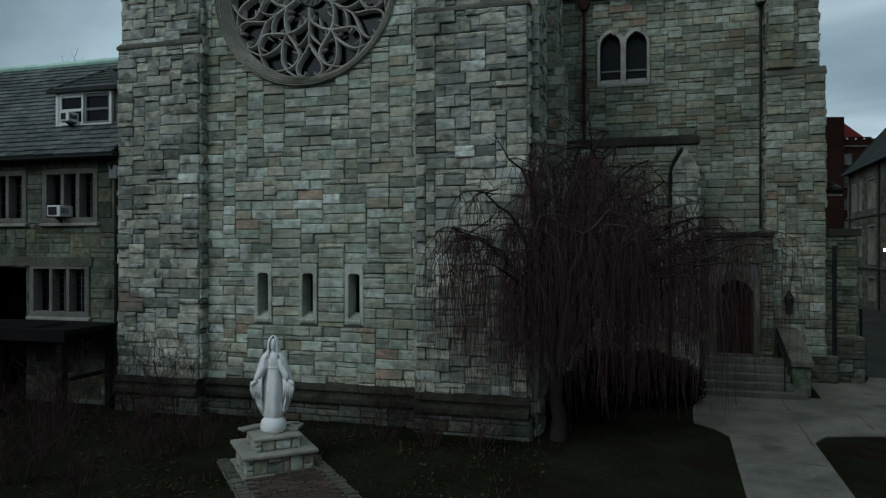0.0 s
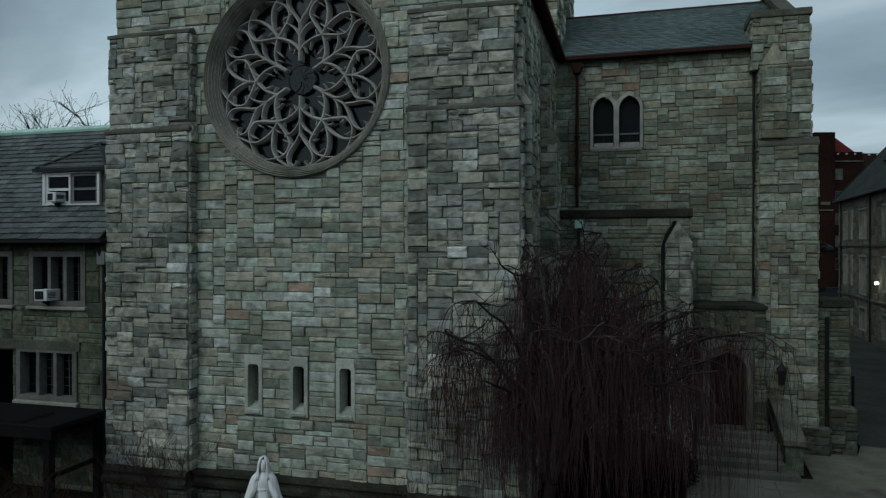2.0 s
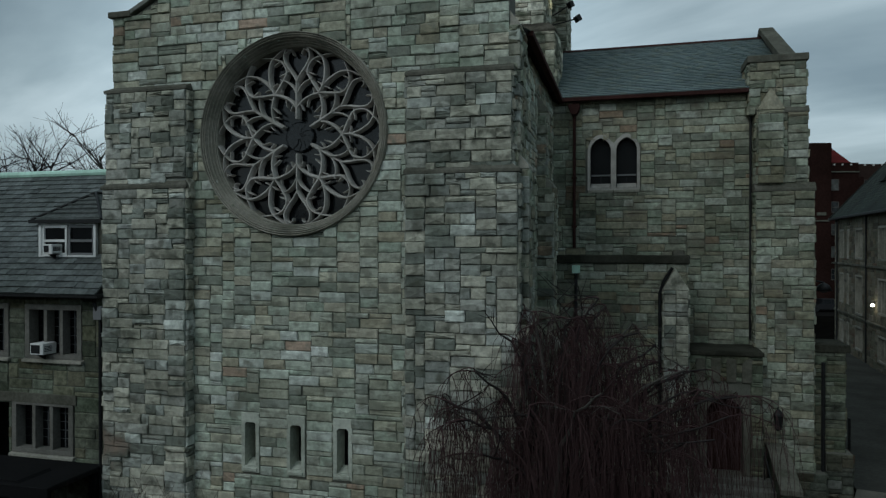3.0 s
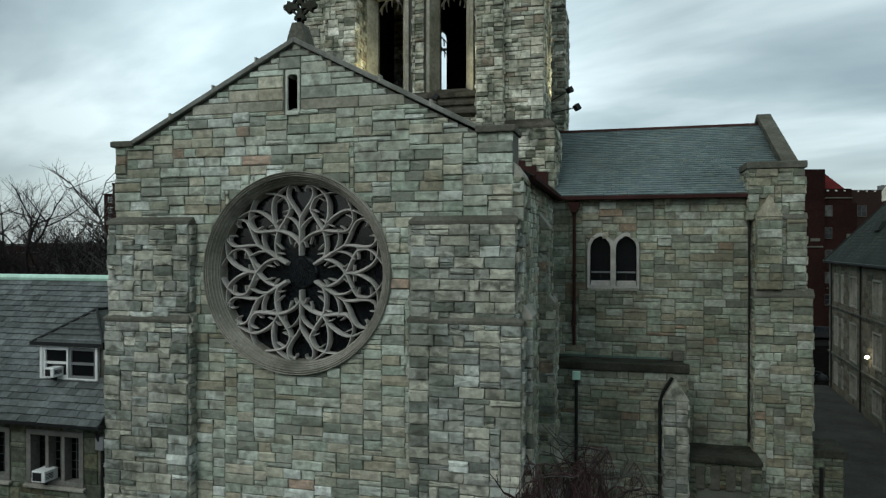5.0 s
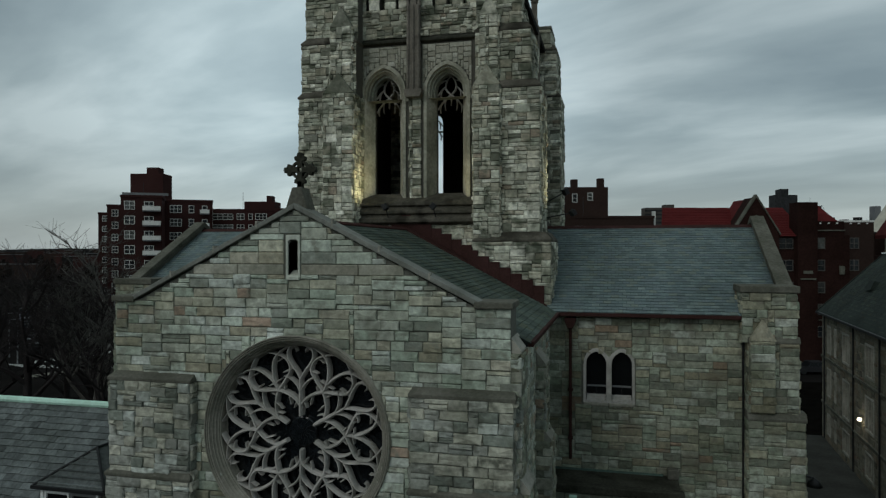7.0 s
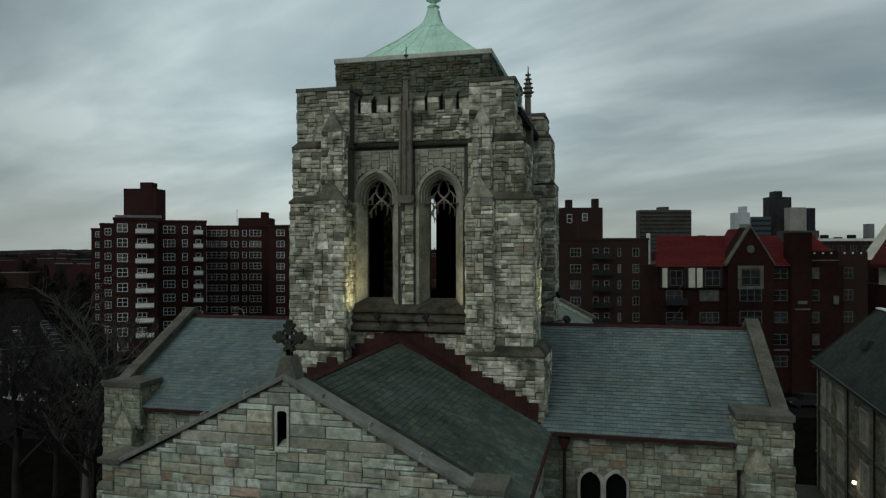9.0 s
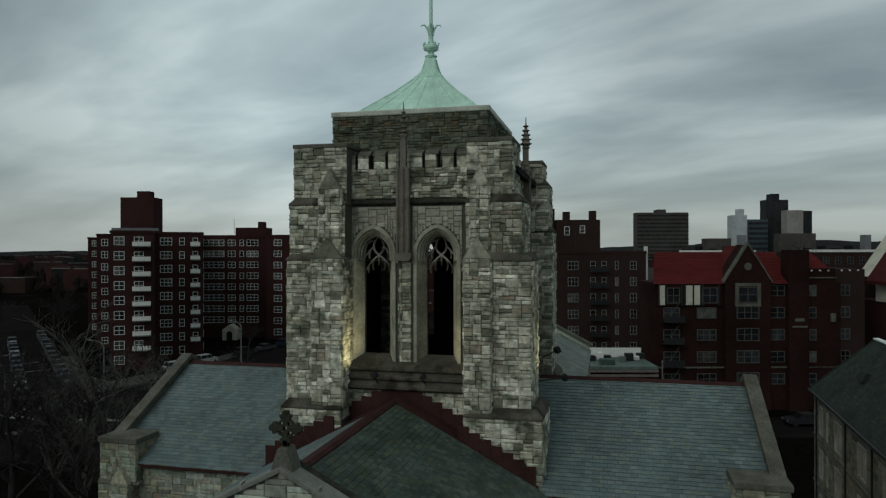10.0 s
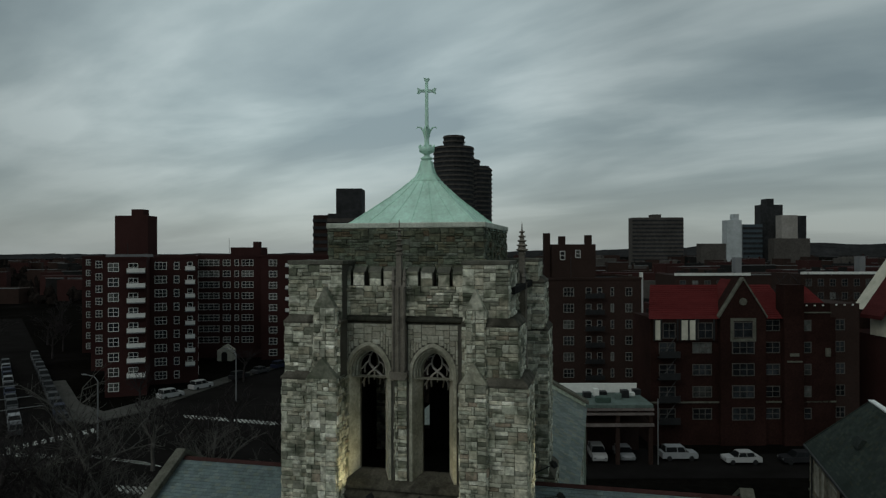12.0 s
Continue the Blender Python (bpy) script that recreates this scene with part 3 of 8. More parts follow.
buttress("buttress", FL - 0.06, -10.72, [(0.9, 9.42, 15.19, 15.52, 0, 0), (9.42, 11.9, 15.25, 15.52, 0.06, 0.02)], "frl", 21, 300, (1.2, 4), "stepped corner buttress of rough ashlar")
buttress("buttress", -4.94, -2.36, [(0.9, 9.6, 15.19, 15.52, 0, 0), (9.6, 11.85, 15.25, 15.52, 0.02, 0.14)], "frl", 31, 300, (1.2, 5), "stepped corner buttress of rough ashlar")
block(church, "plinth", FL - 0.1, 15.12, -0.2, -10.69, 15.5, 0.44, "fr", seed=41, mat=STONE_PLINTH)
block(church, "plinth", -4.98, 15.12, -0.2, -2.28, 15.5, 0.44, "fr", seed=44, mat=STONE_PLINTH)

# gable coping
g = Geo()
for s in (-1, 1):
    poly = [(CX + s * 4.62, 13.95), (CX + s * 4.62, 14.08), (CX, 16.43), (CX, 16.29)]
    g.prism(poly, lambda u, v, d: (u, d, v), FY - 0.10, FY + 0.52)
    part("lead_gutter", Geo().prism([(u, v - 0.1) for u, v in poly], lambda u, v, d: (u, d, v), FY + 0.52, FY + 0.97), MOSSY_SHADED, church, "dark lead gutter behind the gable coping")
part("gable_coping", g, COPING_GREY, church, "grey weathered gable coping", bevel=0.02)
for x0, x1 in ((FL - 0.08, CX - 4.55), (CX + 4.5, FR + 0.06)):
    part("kneeler", Geo().box(x0, FY - 0.12, 13.92, x1, FY + 0.98, 14.08), TRIM_DARK, church, "flat capstone of the gable foot", bevel=0.03)
for s in (-1, 1):
    for k in range(3):
        t = (0.25, 0.52, 0.78)[k]
        x, z = CX + s * 4.6 * (1 - t), 14.13 + 2.38 * t
        part("coping_clip", Geo().box(x - 0.025, FY - 0.106, z - 0.15, x + 0.02, FY + 0.1, z + 0.012), TRIM, church, "pale mortar joint strip")


# gable slit and low slit windows
def slit_window(x, z0, z1, w, wf, lintel, sill, deep=0.3):
    win = part("slit_window", Geo().box(x - w / 2 - 0.02, FY + deep + 0.15, z0 - 0.05, x + w / 2 + 0.02, FY + deep + 0.2, z1 + 0.05), LEAD, church, "narrow slit window with dark glass")
    g = Geo()
    g.slab([(x - wf, z0 - sill), (x + wf, z0 - sill), (x + wf, z1 + lintel), (x - wf, z1 + lintel)],
           [[(x - w / 2, z0), (x + w / 2, z0), (x + w / 2, z1 - 0.05), (x + w / 2 - 0.05, z1), (x - w / 2 + 0.05, z1), (x - w / 2, z1 - 0.05)]],
           lambda u, v, d: (u, FY - 0.04 + d, v), 0, 0.5)
    part("surround", g, PALECAP, win, "pale dressed limestone surround", bevel=0.01)
    g = Geo()
    g.prism([(-0.075, z0 - 0.12), (0.3, z0 - 0.12), (0.3, z0 + 0.12), (-0.075, z0 - 0.05)], lambda u, v, d: (d, FY + u, v), x - w / 2 - 0.04, x + w / 2 + 0.04)
    part("sill", g, PALECAP, win, "sloping limestone sill", bevel=0.008)


for sx in SLITS:
    slit_window(sx, 2.52, 3.60, 0.29, 0.245, 0.24, 0.16)
slit_window(-8.0, 14.66, 15.53, 0.26, 0.19, 0.12, 0.1)

# rose window
rose = thing("rose_window", "", "")
rose.parent = church
rose.location = (CX, FY, CZ)


def annulus(g, prof, sides=72):
    """prof: closed loop of (radius, depth); turned about the window's axis."""
    n = len(prof)
    vs = [(r * math.cos(2 * math.pi * s / sides), d, r * math.sin(2 * math.pi * s / sides)) for s in range(sides) for r, d in prof]
    fs = [(s * n + i, s * n + (i + 1) % n, ((s + 1) % sides) * n + (i + 1) % n, ((s + 1) % sides) * n + i) for s in range(sides) for i in range(n)]
    return g.add(vs, fs)


ring = [(2.49, 0.78), (2.49, -0.04)]
for k in range(6):
    r, d = 2.475 - 0.047 * k, (-0.1, -0.085, -0.06, 0.02, 0.09, 0.16)[k]
    ring += [(r, d - 0.012), (r - 0.012, d - 0.03), (r - 0.026, d - 0.018), (r - 0.032, d + 0.022)]
ring += [(2.19, 0.2), (2.185, 0.48), (2.17, 0.5), (2.17, 0.78)]
g = annulus(Geo(), ring)
part("ring_moulding", g, RINGSTONE, rose, "deep moulded limestone ring", smooth=False)


RIBS = itertools.count()


def rib(g, pts, w, d0, d1, w1=None, flat=0.34, cham=0.085):
    """A stone bar along pts (u, v) in the window's plane, flat to the front with chamfered edges, tapering from w to w1; each a hair deeper than the last."""
    n = len(pts)
    d0 += 0.0023 * (next(RIBS) % 17)
    d1 += 0.0023 * (next(RIBS) % 13)
    vs, fs = [], []
    for i in range(n):
        a, b = pts[max(i - 1, 0)], pts[min(i + 1, n - 1)]
        dx, dz = b[0] - a[0], b[1] - a[1]
        ln = math.hypot(dx, dz) or 1
        nx, nz = -dz / ln, dx / ln
        u, v = pts[i]
        q = (w + ((w1 if w1 is not None else w) - w) * i / (n - 1)) * (0.74 + 0.46 * math.sin(math.pi * i / (n - 1)))
        for off, d in ((-q, d1), (-q, d0 + cham), (-q * flat, d0), (q * flat, d0), (q, d0 + cham), (q, d1)):
            vs.append((u + nx * off, d, v + nz * off))
        if i:
            k = (i - 1) * 6
            fs += [(k + j, k + (j + 1) % 6, k + 6 + (j + 1) % 6, k + 6 + j) for j in range(6)]
    fs += [tuple(range(6)), tuple((n - 1) * 6 + j for j in range(6))]
    return g.add(vs, fs)


def polar(r, a):
    return (r * math.cos(radians(a)), r * math.sin(radians(a)))


def smooth_path(ctrl, n=7):
    """Catmull-Rom through the control points."""
    out = []
    P = [ctrl[0], *ctrl, ctrl[-1]]
    for i in range(1, len(P) - 2):
        for k in range(n):
            t = k / n
            out.append(tuple(0.5 * (2 * P[i][j] + (P[i + 1][j] - P[i - 1][j]) * t + (2 * P[i - 1][j] - 5 * P[i][j] + 4 * P[i + 1][j] - P[i + 2][j]) * t * t
                                    + (3 * P[i][j] - P[i - 1][j] - 3 * P[i + 1][j] + P[i + 2][j]) * t ** 3) for j in (0, 1)))
    out.append(ctrl[-1])
    return out


RT = 2.24
for k in range(6):
    a = 30 + 60 * k
    petal = Geo()
    rib(petal, smooth_path([polar(RT * r, a) for r in (0.19, 0.24, 0.33, 0.5, 0.63)], 3), 0.062, 0.22, 0.44, 0.034)
    for s in (-1, 1):
        line = lambda pts, w, w1, d0=0.22: rib(petal, smooth_path([polar(RT * r, a + s * q) for r, q in pts]), w, d0, 0.44, w1)
        # ogee light at the rim
        line([(0.60, 0), (0.69, 4.2), (0.78, 8.4), (0.87, 10.3), (0.94, 9.0), (1.0, 6)], 0.044, 0.024)
        line([(0.99, 8), (0.945, 4.2), (0.905, 3.6)], 0.026, 0.014, 0.26)
        # bough that crosses its neighbour and closes a pointed oval at the rim
        line([(0.31, 0.5), (0.375, 8), (0.45, 18), (0.535, 30), (0.62, 43), (0.72, 50), (0.845, 47.5), (0.93, 40), (1.0, 32)], 0.05, 0.026)
        # dart light inside the oval
        line([(0.535, 30), (0.63, 30.2), (0.74, 32.8), (0.86, 37.5), (0.93, 43.5), (1.0, 54)], 0.046, 0.026)
        # side shoot of the stem
        line([(0.46, 0), (0.54, 4.5), (0.61, 10.5), (0.66, 17)], 0.034, 0.018)
        # blunt cusps
        for r0, a0, r1, a1, wd in ((0.45, 18, 0.335, 20, 0.032), (0.36, 6.5, 0.29, 15, 0.028), (0.71, 50, 0.70, 42.5, 0.028), (0.62, 30.5, 0.64, 38, 0.026), (0.50, 24, 0.56, 20, 0.026), (0.73, 5.5, 0.70, 13.5, 0.026), (0.86, 47, 0.835, 40, 0.024), (0.97, 56, 0.93, 51, 0.022)):
            rib(petal, [polar(RT * r0, a + s * a0), polar(RT * (r0 + r1) / 2 + 0.008, a + s * (a0 + a1) / 2), polar(RT * r1, a + s * a1)], wd * 0.75, 0.25, 0.40, wd * 0.7)
    part("tracery_petal", petal, TRACERY, rose)
part("centre_boss", annulus(Geo(), [(0.38, 0.54), (0.38, 0.44), (0.35, 0.42), (0.001, 0.42), (0.001, 0.54)], 32), ROSE_GLASS, rose, "round dark centre pane")
lead = Geo()
for k in range(12):
    w = math.pi * k / 6
    rib(lead, [(0.34 * math.cos(w), 0.34 * math.sin(w)), (0.18 * math.cos(w + 0.3), 0.18 * math.sin(w + 0.3)), (0.05 * math.cos(w), 0.05 * math.sin(w))], 0.008, 0.395, 0.425)
part("lead_cames", lead, IRON, rose)
part("leaded_glass", annulus(Geo(), [(2.3, 0.58), (2.3, 0.525), (0.001, 0.525), (0.001, 0.58)], 48), ROSE_GLASS, rose, "dark leaded glass")

# gable cross
cross = new("gable_cross")
cross["label"] = "weathered stone cross with leafy arms on a small pedestal"
cross.parent = church
g = Geo()
g.prism([(-0.30, 0.0), (0.30, 0.0), (0.20, 0.32), (0.12, 0.55), (-0.12, 0.55), (-0.20, 0.32)], lambda u, v, d: (CX + u, FY + 0.3 + d, 16.28 + v), -0.24, 0.24)
part("pedestal", g, TRIM_DARK, cross, bevel=0.02)
g = Geo()
cz = 17.28
for a in range(4):
    ca, sa = math.cos(a * math.pi / 2), math.sin(a * math.pi / 2)
    pts = [(0.05, -0.08), (0.2, -0.065), (0.25, -0.14), (0.33, -0.15), (0.35, -0.07), (0.42, -0.07), (0.44, 0.0), (0.42, 0.07), (0.35, 0.07), (0.33, 0.15), (0.25, 0.14), (0.2, 0.065), (0.05, 0.08)]
    g.prism([(CX + p * ca - q * sa, cz + p * sa + q * ca) for p, q in pts], lambda u, v, d: (u, FY + 0.3 + d, v), -0.07, 0.07)
g.box(CX - 0.07, FY + 0.23, 16.8, CX + 0.07, FY + 0.37, 17.0)
annulus2 = Geo()
annulus(annulus2, [(0.24, -0.05), (0.24, 0.05), (0.18, 0.05), (0.18, -0.05)], 24)
annulus2.moved(Matrix.Translation((CX, FY + 0.3, cz)))
g.add(annulus2.v, annulus2.f)
part("cross_head", g, MOSSY_SHADED, cross, bevel=0.012)

# nave: side walls and roof
block(church, "nave_wall", -4.2, FY + 0.8, -0.2, FR, 24.9, 13.05, "r", 200, (2.5, 9), seed=51)
block(church, "nave_wall", FL, FY + 0.8, -0.2, -11.6, 24.9, 13.05, "l", seed=53)


def side_buttress(y0, y1, steps, seed):
    root = None
    for k, (z0, z1, x1) in enumerate(steps):
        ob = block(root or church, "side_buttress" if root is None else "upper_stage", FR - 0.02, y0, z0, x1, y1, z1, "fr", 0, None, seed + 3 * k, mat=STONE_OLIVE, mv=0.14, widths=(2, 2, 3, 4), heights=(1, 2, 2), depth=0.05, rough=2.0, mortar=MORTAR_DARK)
        root = root or ob
        nx = steps[k + 1][2] if k + 1 < len(steps) else FR
        g = Geo().prism([(FR, z1), (x1 + 0.03, z1), (x1 + 0.03, z1 + 0.07), (nx, z1 + 0.07 + (x1 - nx) * 1.45), (FR, z1 + 0.07 + (x1 - nx) * 1.45)], lambda u, v, d: (u, d, v), y0 - 0.02, y1 + 0.02)
        part("weathering", g, TRIM, root, bevel=0.01)
    return root


def quoins(x, y, z0, z1, seed):
    """Pale corner stones, long and short by turns, standing proud of the wall."""
    rng = random.Random(seed)
    z, k = z0, 0
    while z < z1 - 0.25:
        h = rng.uniform(0.26, 0.36)
        ln = (0.46, 0.2)[k % 2] + rng.uniform(-0.04, 0.04)
        part("quoin", Geo().box(x - ln, y - 0.05 - 0.03 * (k % 2 == 0), z + 0.012, x + 0.045, y + (0.3, 0.55)[k % 2], z + h - 0.012), STONE_BUT, church, bevel=0.02)
        z, k = z + h, k + 1


quoins(-2.2, 15.56, 0.9, 9.7, 5)
quoins(-2.4, 15.56, 10.1, 12.9, 6)
quoins(-1.95, 20.2, 1.0, 5.0, 9)
quoins(-2.13, 20.2, 5.3, 9.6, 7)
quoins(-2.3, 20.2, 10.0, 11.8, 8)
side_buttress(15.56, 16.6, [(-0.2, 9.7, -2.2), (9.7, 12.9, -2.4)], 61)
side_buttress(20.2, 21.2, [(-0.2, 5.0, -1.95), (5.0, 9.65, -2.13), (9.65, 11.85, -2.3)], 71)


def roof(name, ridge0, ridge1, eave_off, mats=None, single=0, near=(0, 0), seed=5, thick=0.14, ok=None, label="", ridge_mat=None, w=0.26, exposed=0.19, parent=None, lift=1.0):
    """One slope: ridge from ridge0 to ridge1, eave at ridge + eave_off."""
    r0, r1, e = Vector(ridge0), Vector(ridge1), Vector(eave_off)
    up = (r1 - r0).cross(e).normalized()
    if up.z < 0:
        up = -up
    g = Geo()
    top = [r0, r1, r1 + e, r0 + e]
    g.add([p - up * 0.012 for p in top] + [p - up * thick for p in top], [(0, 1, 2, 3), (7, 6, 5, 4), (0, 4, 5, 1), (1, 5, 6, 2), (2, 6, 7, 3), (3, 7, 4, 0)])
    ob = part(name, g, TAR, parent or church, label)
    slates(ob, r0, r1 - r0, e, (r1 - r0).length, e.length, w, exposed, single, near, seed, ok, mats, lift)
    return ob


RZ, EZ = 16.02, 13.05
roof("nave_roof", (CX, FY + 0.9, RZ), (CX, 25.9, RZ), (5.65, 0, EZ - RZ), single=300, near=(7, 2.5), label="mossy green slate nave roof", mats=SLATE_MOSSY)
roof("nave_roof", (CX, FY + 0.9, RZ), (CX, 25.9, RZ), (-5.65, 0, EZ - RZ), single=0, seed=6, label="green-grey slate nave roof")

# transepts
TY, TRZ, TEZ, TWY = 30.0, 16.2, 13.1, 24.7
TR, TLX = 5.05, -19.95
roof("transept_roof", (-3.6, TY, TRZ), (TR + 0.05, TY, TRZ), (0, -5.65, TEZ - TRZ), single=300, near=(5, 3), seed=8, label="blue-grey slate transept roof", lift=1.7)
roof("transept_roof", (-3.6, TY, TRZ), (TR + 0.05, TY, TRZ), (0, 5.65, TEZ - TRZ), seed=9, label="blue-grey slate transept roof")
roof("transept_roof", (TLX - 0.05, TY, TRZ), (-12.0, TY, TRZ), (0, -5.65, TEZ - TRZ), single=300, near=(4, 3), seed=10, label="blue-grey slate transept roof")
roof("transept_roof", (TLX - 0.05, TY, TRZ), (-12.0, TY, TRZ), (0, 5.65, TEZ - TRZ), seed=12, label="blue-grey slate transept roof")
for x0, x1 in ((-3.6, TR), (TLX, -12.2)):
    part("ridge_cap", Geo().prism([(-0.16, -0.06), (0, 0.05), (0.16, -0.06), (0.16, -0.1), (0, 0.0), (-0.16, -0.1)], lambda u, v, d: (d, TY + u, TRZ + v + 0.02), x0, x1), RUST, church, "red-brown ridge flashing")
part("ridge_cap", Geo().prism([(-0.8, -0.37), (0, 0.05), (0.12, -0.02), (0.12, -0.06), (0, 0.0), (-0.8, -0.42)], lambda u, v, d: (CX + u, d, RZ + v + 0.02), FY + 0.9, 24.9), RUST, church, "red-brown ridge flashing")


def twin_ok(u, v):
    x = -2.6 + u
    if -1.42 < x < 0.4 and 9.85 < v < 11.2:
        return False
    return not (min(math.hypot(x + 0.96, (v - 11.2)), math.hypot(x + 0.07, (v - 11.2))) < 0.48 and v >= 11.2)


lights = [arch(-1.29, 9.96, -0.60, 11.25, 0.44), arch(-0.42, 9.96, 0.27, 11.25, 0.44)]
g = Geo().slab(rect(-4.0, -0.3, 5.2, TEZ - 0.05), lights, lambda u, v, d: (u, TWY + 0.012 + d, v), 0, 0.6)
trans_wall = part("transept_wall", g, MORTAR, church, "transept wall of coursed ashlar")
# corner shade is part of the olive stone colour
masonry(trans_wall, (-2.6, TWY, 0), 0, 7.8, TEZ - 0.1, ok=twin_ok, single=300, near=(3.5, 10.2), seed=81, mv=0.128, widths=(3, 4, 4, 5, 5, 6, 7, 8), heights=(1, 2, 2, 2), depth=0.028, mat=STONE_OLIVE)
block(church, "transept_wall", TLX - 0.2, TWY, -0.2, -12.2, TWY + 0.6, TEZ - 0.05, "fl", seed=84)
win = part("twin_window", Geo().box(-1.4, TWY + 0.36, 9.9, 0.4, TWY + 0.4, 11.75), LEAD, church, "pair of arched windows with dark panes")
g = Geo().slab([(-1.385, 9.9), (0.365, 9.9), (0.365, 11.2)] + [(-0.075 + 0.44 * math.cos(a), 11.25 + 0.56 * math.sin(a)) for a in (0.3, 0.8, 1.3, 1.57, 1.9, 2.4)] + [(-0.51, 11.5)]
               + [(-0.945 + 0.44 * math.cos(a), 11.25 + 0.56 * math.sin(a)) for a in (0.7, 1.2, 1.57, 1.9, 2.4, 2.85)] + [(-1.385, 11.2)], lights, lambda u, v, d: (u, TWY - 0.035 + d, v), 0, 0.34)
part("surround", g, TRACERY, win, "dressed limestone double arch", bevel=0.02)
for cx in (-0.945, -0.075):
    part("splayed_sill", Geo().prism([(0.0, 9.95), (0.3, 9.95), (0.3, 10.14), (0.0, 9.99)], lambda u, v, d: (d, TWY + u, v), cx - 0.33, cx + 0.33), TRACERY, win)
for cx in (-0.945, -0.075):
    part("sill", Geo().prism([(-0.07, 9.8), (0.2, 9.8), (0.2, 9.98), (-0.07, 9.88)], lambda u, v, d: (d, TWY + u, v), cx - 0.42, cx + 0.42), TRIM, win, bevel=0.01)
for cx in (-0.945, -0.075):
    part("transom_bar", Geo().box(cx - 0.33, TWY + 0.3, 10.40, cx + 0.33, TWY + 0.34, 10.46), GREYBOX, win)
    part("mullion_bar", Geo().box(cx - 0.015, TWY + 0.3, 9.98, cx + 0.015, TWY + 0.34, 10.42), IRON, win)
# end walls with raised copings
for sgn, xe in ((1, 5.05), (-1, TLX)):
    xo = xe + sgn * 0.4
    a, b = min(xe, xo), max(xe, xo)
    g = Geo().prism([(TY - 5.3, -0.2), (TY + 5.3, -0.2), (TY + 5.3, 13.6), (TY, 16.4), (TY - 5.3, 13.6)], lambda u, v, d: (d, u, v), a + 0.03, b - 0.03)
    ew = part("end_wall", g, MORTAR, church, "gabled end wall of the transept")
    masonry(ew, (b, TY - 5.3, 0), 90, 10.6, 16.3, ok=lambda u, v: v < 13.5 + 2.75 * (1 - abs(u - 5.3) / 5.3), seed=86) if sgn > 0 else None
    g = Geo()
    for s in (-1, 1):
        g.prism([(TY + s * 5.35, 13.55), (TY + s * 5.35, 13.78), (TY, 16.62), (TY, 16.38)], lambda u, v, d: (d, u, v), a - 0.06, b + 0.06)
    part("end_coping", g, TRIM_DARK, church, "raised stone gable coping", bevel=0.02)


# far buttresses of the transept with their caps
def transept_corner(mx, single):
    X = lambda x: x if not mx else TLX + TR - x
    bx = lambda x0, x1: (min(X(x0), X(x1)), max(X(x0), X(x1)))
    x0, x1 = bx(3.92, 5.62)
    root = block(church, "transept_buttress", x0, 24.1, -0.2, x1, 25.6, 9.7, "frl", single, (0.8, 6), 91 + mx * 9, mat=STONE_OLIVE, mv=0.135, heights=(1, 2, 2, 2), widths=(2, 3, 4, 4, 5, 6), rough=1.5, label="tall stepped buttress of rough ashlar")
    g = Geo().prism([(-0.04, 9.7), (-0.04, 9.78), (0.10, 9.98), (0.6, 9.98), (0.6, 9.7)], lambda u, v, d: (d, 24.1 + u, v), x0 - 0.03, x1 + 0.05)
    part("weathering", g, TRIM_DARK, root, bevel=0.012)
    x0, x1 = bx(3.95, 5.45)
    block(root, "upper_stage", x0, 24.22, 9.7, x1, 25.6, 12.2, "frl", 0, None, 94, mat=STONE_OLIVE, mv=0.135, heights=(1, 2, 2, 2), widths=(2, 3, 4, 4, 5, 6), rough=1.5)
    part("weathering", Geo().prism([(-0.04, 12.2), (-0.04, 12.26), (0.08, 12.42), (0.6, 12.42), (0.6, 12.2)], lambda u, v, d: (d, 24.22 + u, v), x0 - 0.03, x1 + 0.05), TRIM_DARK, root, bevel=0.012)
    x0, x1 = bx(3.75, 5.42)
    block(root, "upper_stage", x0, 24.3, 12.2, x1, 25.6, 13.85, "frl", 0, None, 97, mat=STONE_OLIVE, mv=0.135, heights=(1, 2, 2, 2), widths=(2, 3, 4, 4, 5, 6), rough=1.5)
    part("capstone", Geo().box(x0 - 0.07, 24.2, 13.85, x1 + 0.07, 25.66, 14.08), TRIM_DARK, root, "flat dark capstone", bevel=0.03)
    x0, x1 = bx(3.98, 4.72)
    block(root, "pilaster", x0, 24.06, 9.95, x1, 24.4, 12.3, "frl", 0, None, 99, mat=STONE_OLIVE, mv=0.135, heights=(1, 2, 2, 2), widths=(2, 3, 4, 4, 5, 6), rough=1.5)
    xm = (x0 + x1) / 2
    part("gablet", Geo().prism([(x0 - 0.04, 12.3), (x1 + 0.04, 12.3), (xm, 12.98)], lambda u, v, d: (u, d, v), 24.02, 24.45), STONE, root, "small pointed stone gablet")


transept_corner(0, 200)
transept_corner(1, 0)
# gutters and downpipes
for x0, x1, y in ((-2.3, 3.75, 24.38), (-18.5, -13.5, 24.38)):
    part("gutter", Geo().prism([(-0.08, -0.1), (0.08, -0.1), (0.09, 0.03), (-0.09, 0.03)], lambda u, v, d: (d, y + u, TEZ - 0.06 + v), x0, x1), RUST, church, "dark red-brown eaves gutter", bevel=0.02)
part("gutter", Geo().prism([(-0.08, -0.1), (0.08, -0.1), (0.09, 0.03), (-0.09, 0.03)], lambda u, v, d: (-2.28 + u, d, EZ - 0.02 + v), FY + 1.0, 24.5), RUST, church, "dark red-brown eaves gutter", bevel=0.02)
pipe = part("downpipe", Geo().tube([(-1.83, 24.56, 7.9), (-1.83, 24.56, 12.7), (-1.83, 24.42, 12.95)], 0.055, 10), RUST, church, "red-brown rainwater pipe with a hopper")
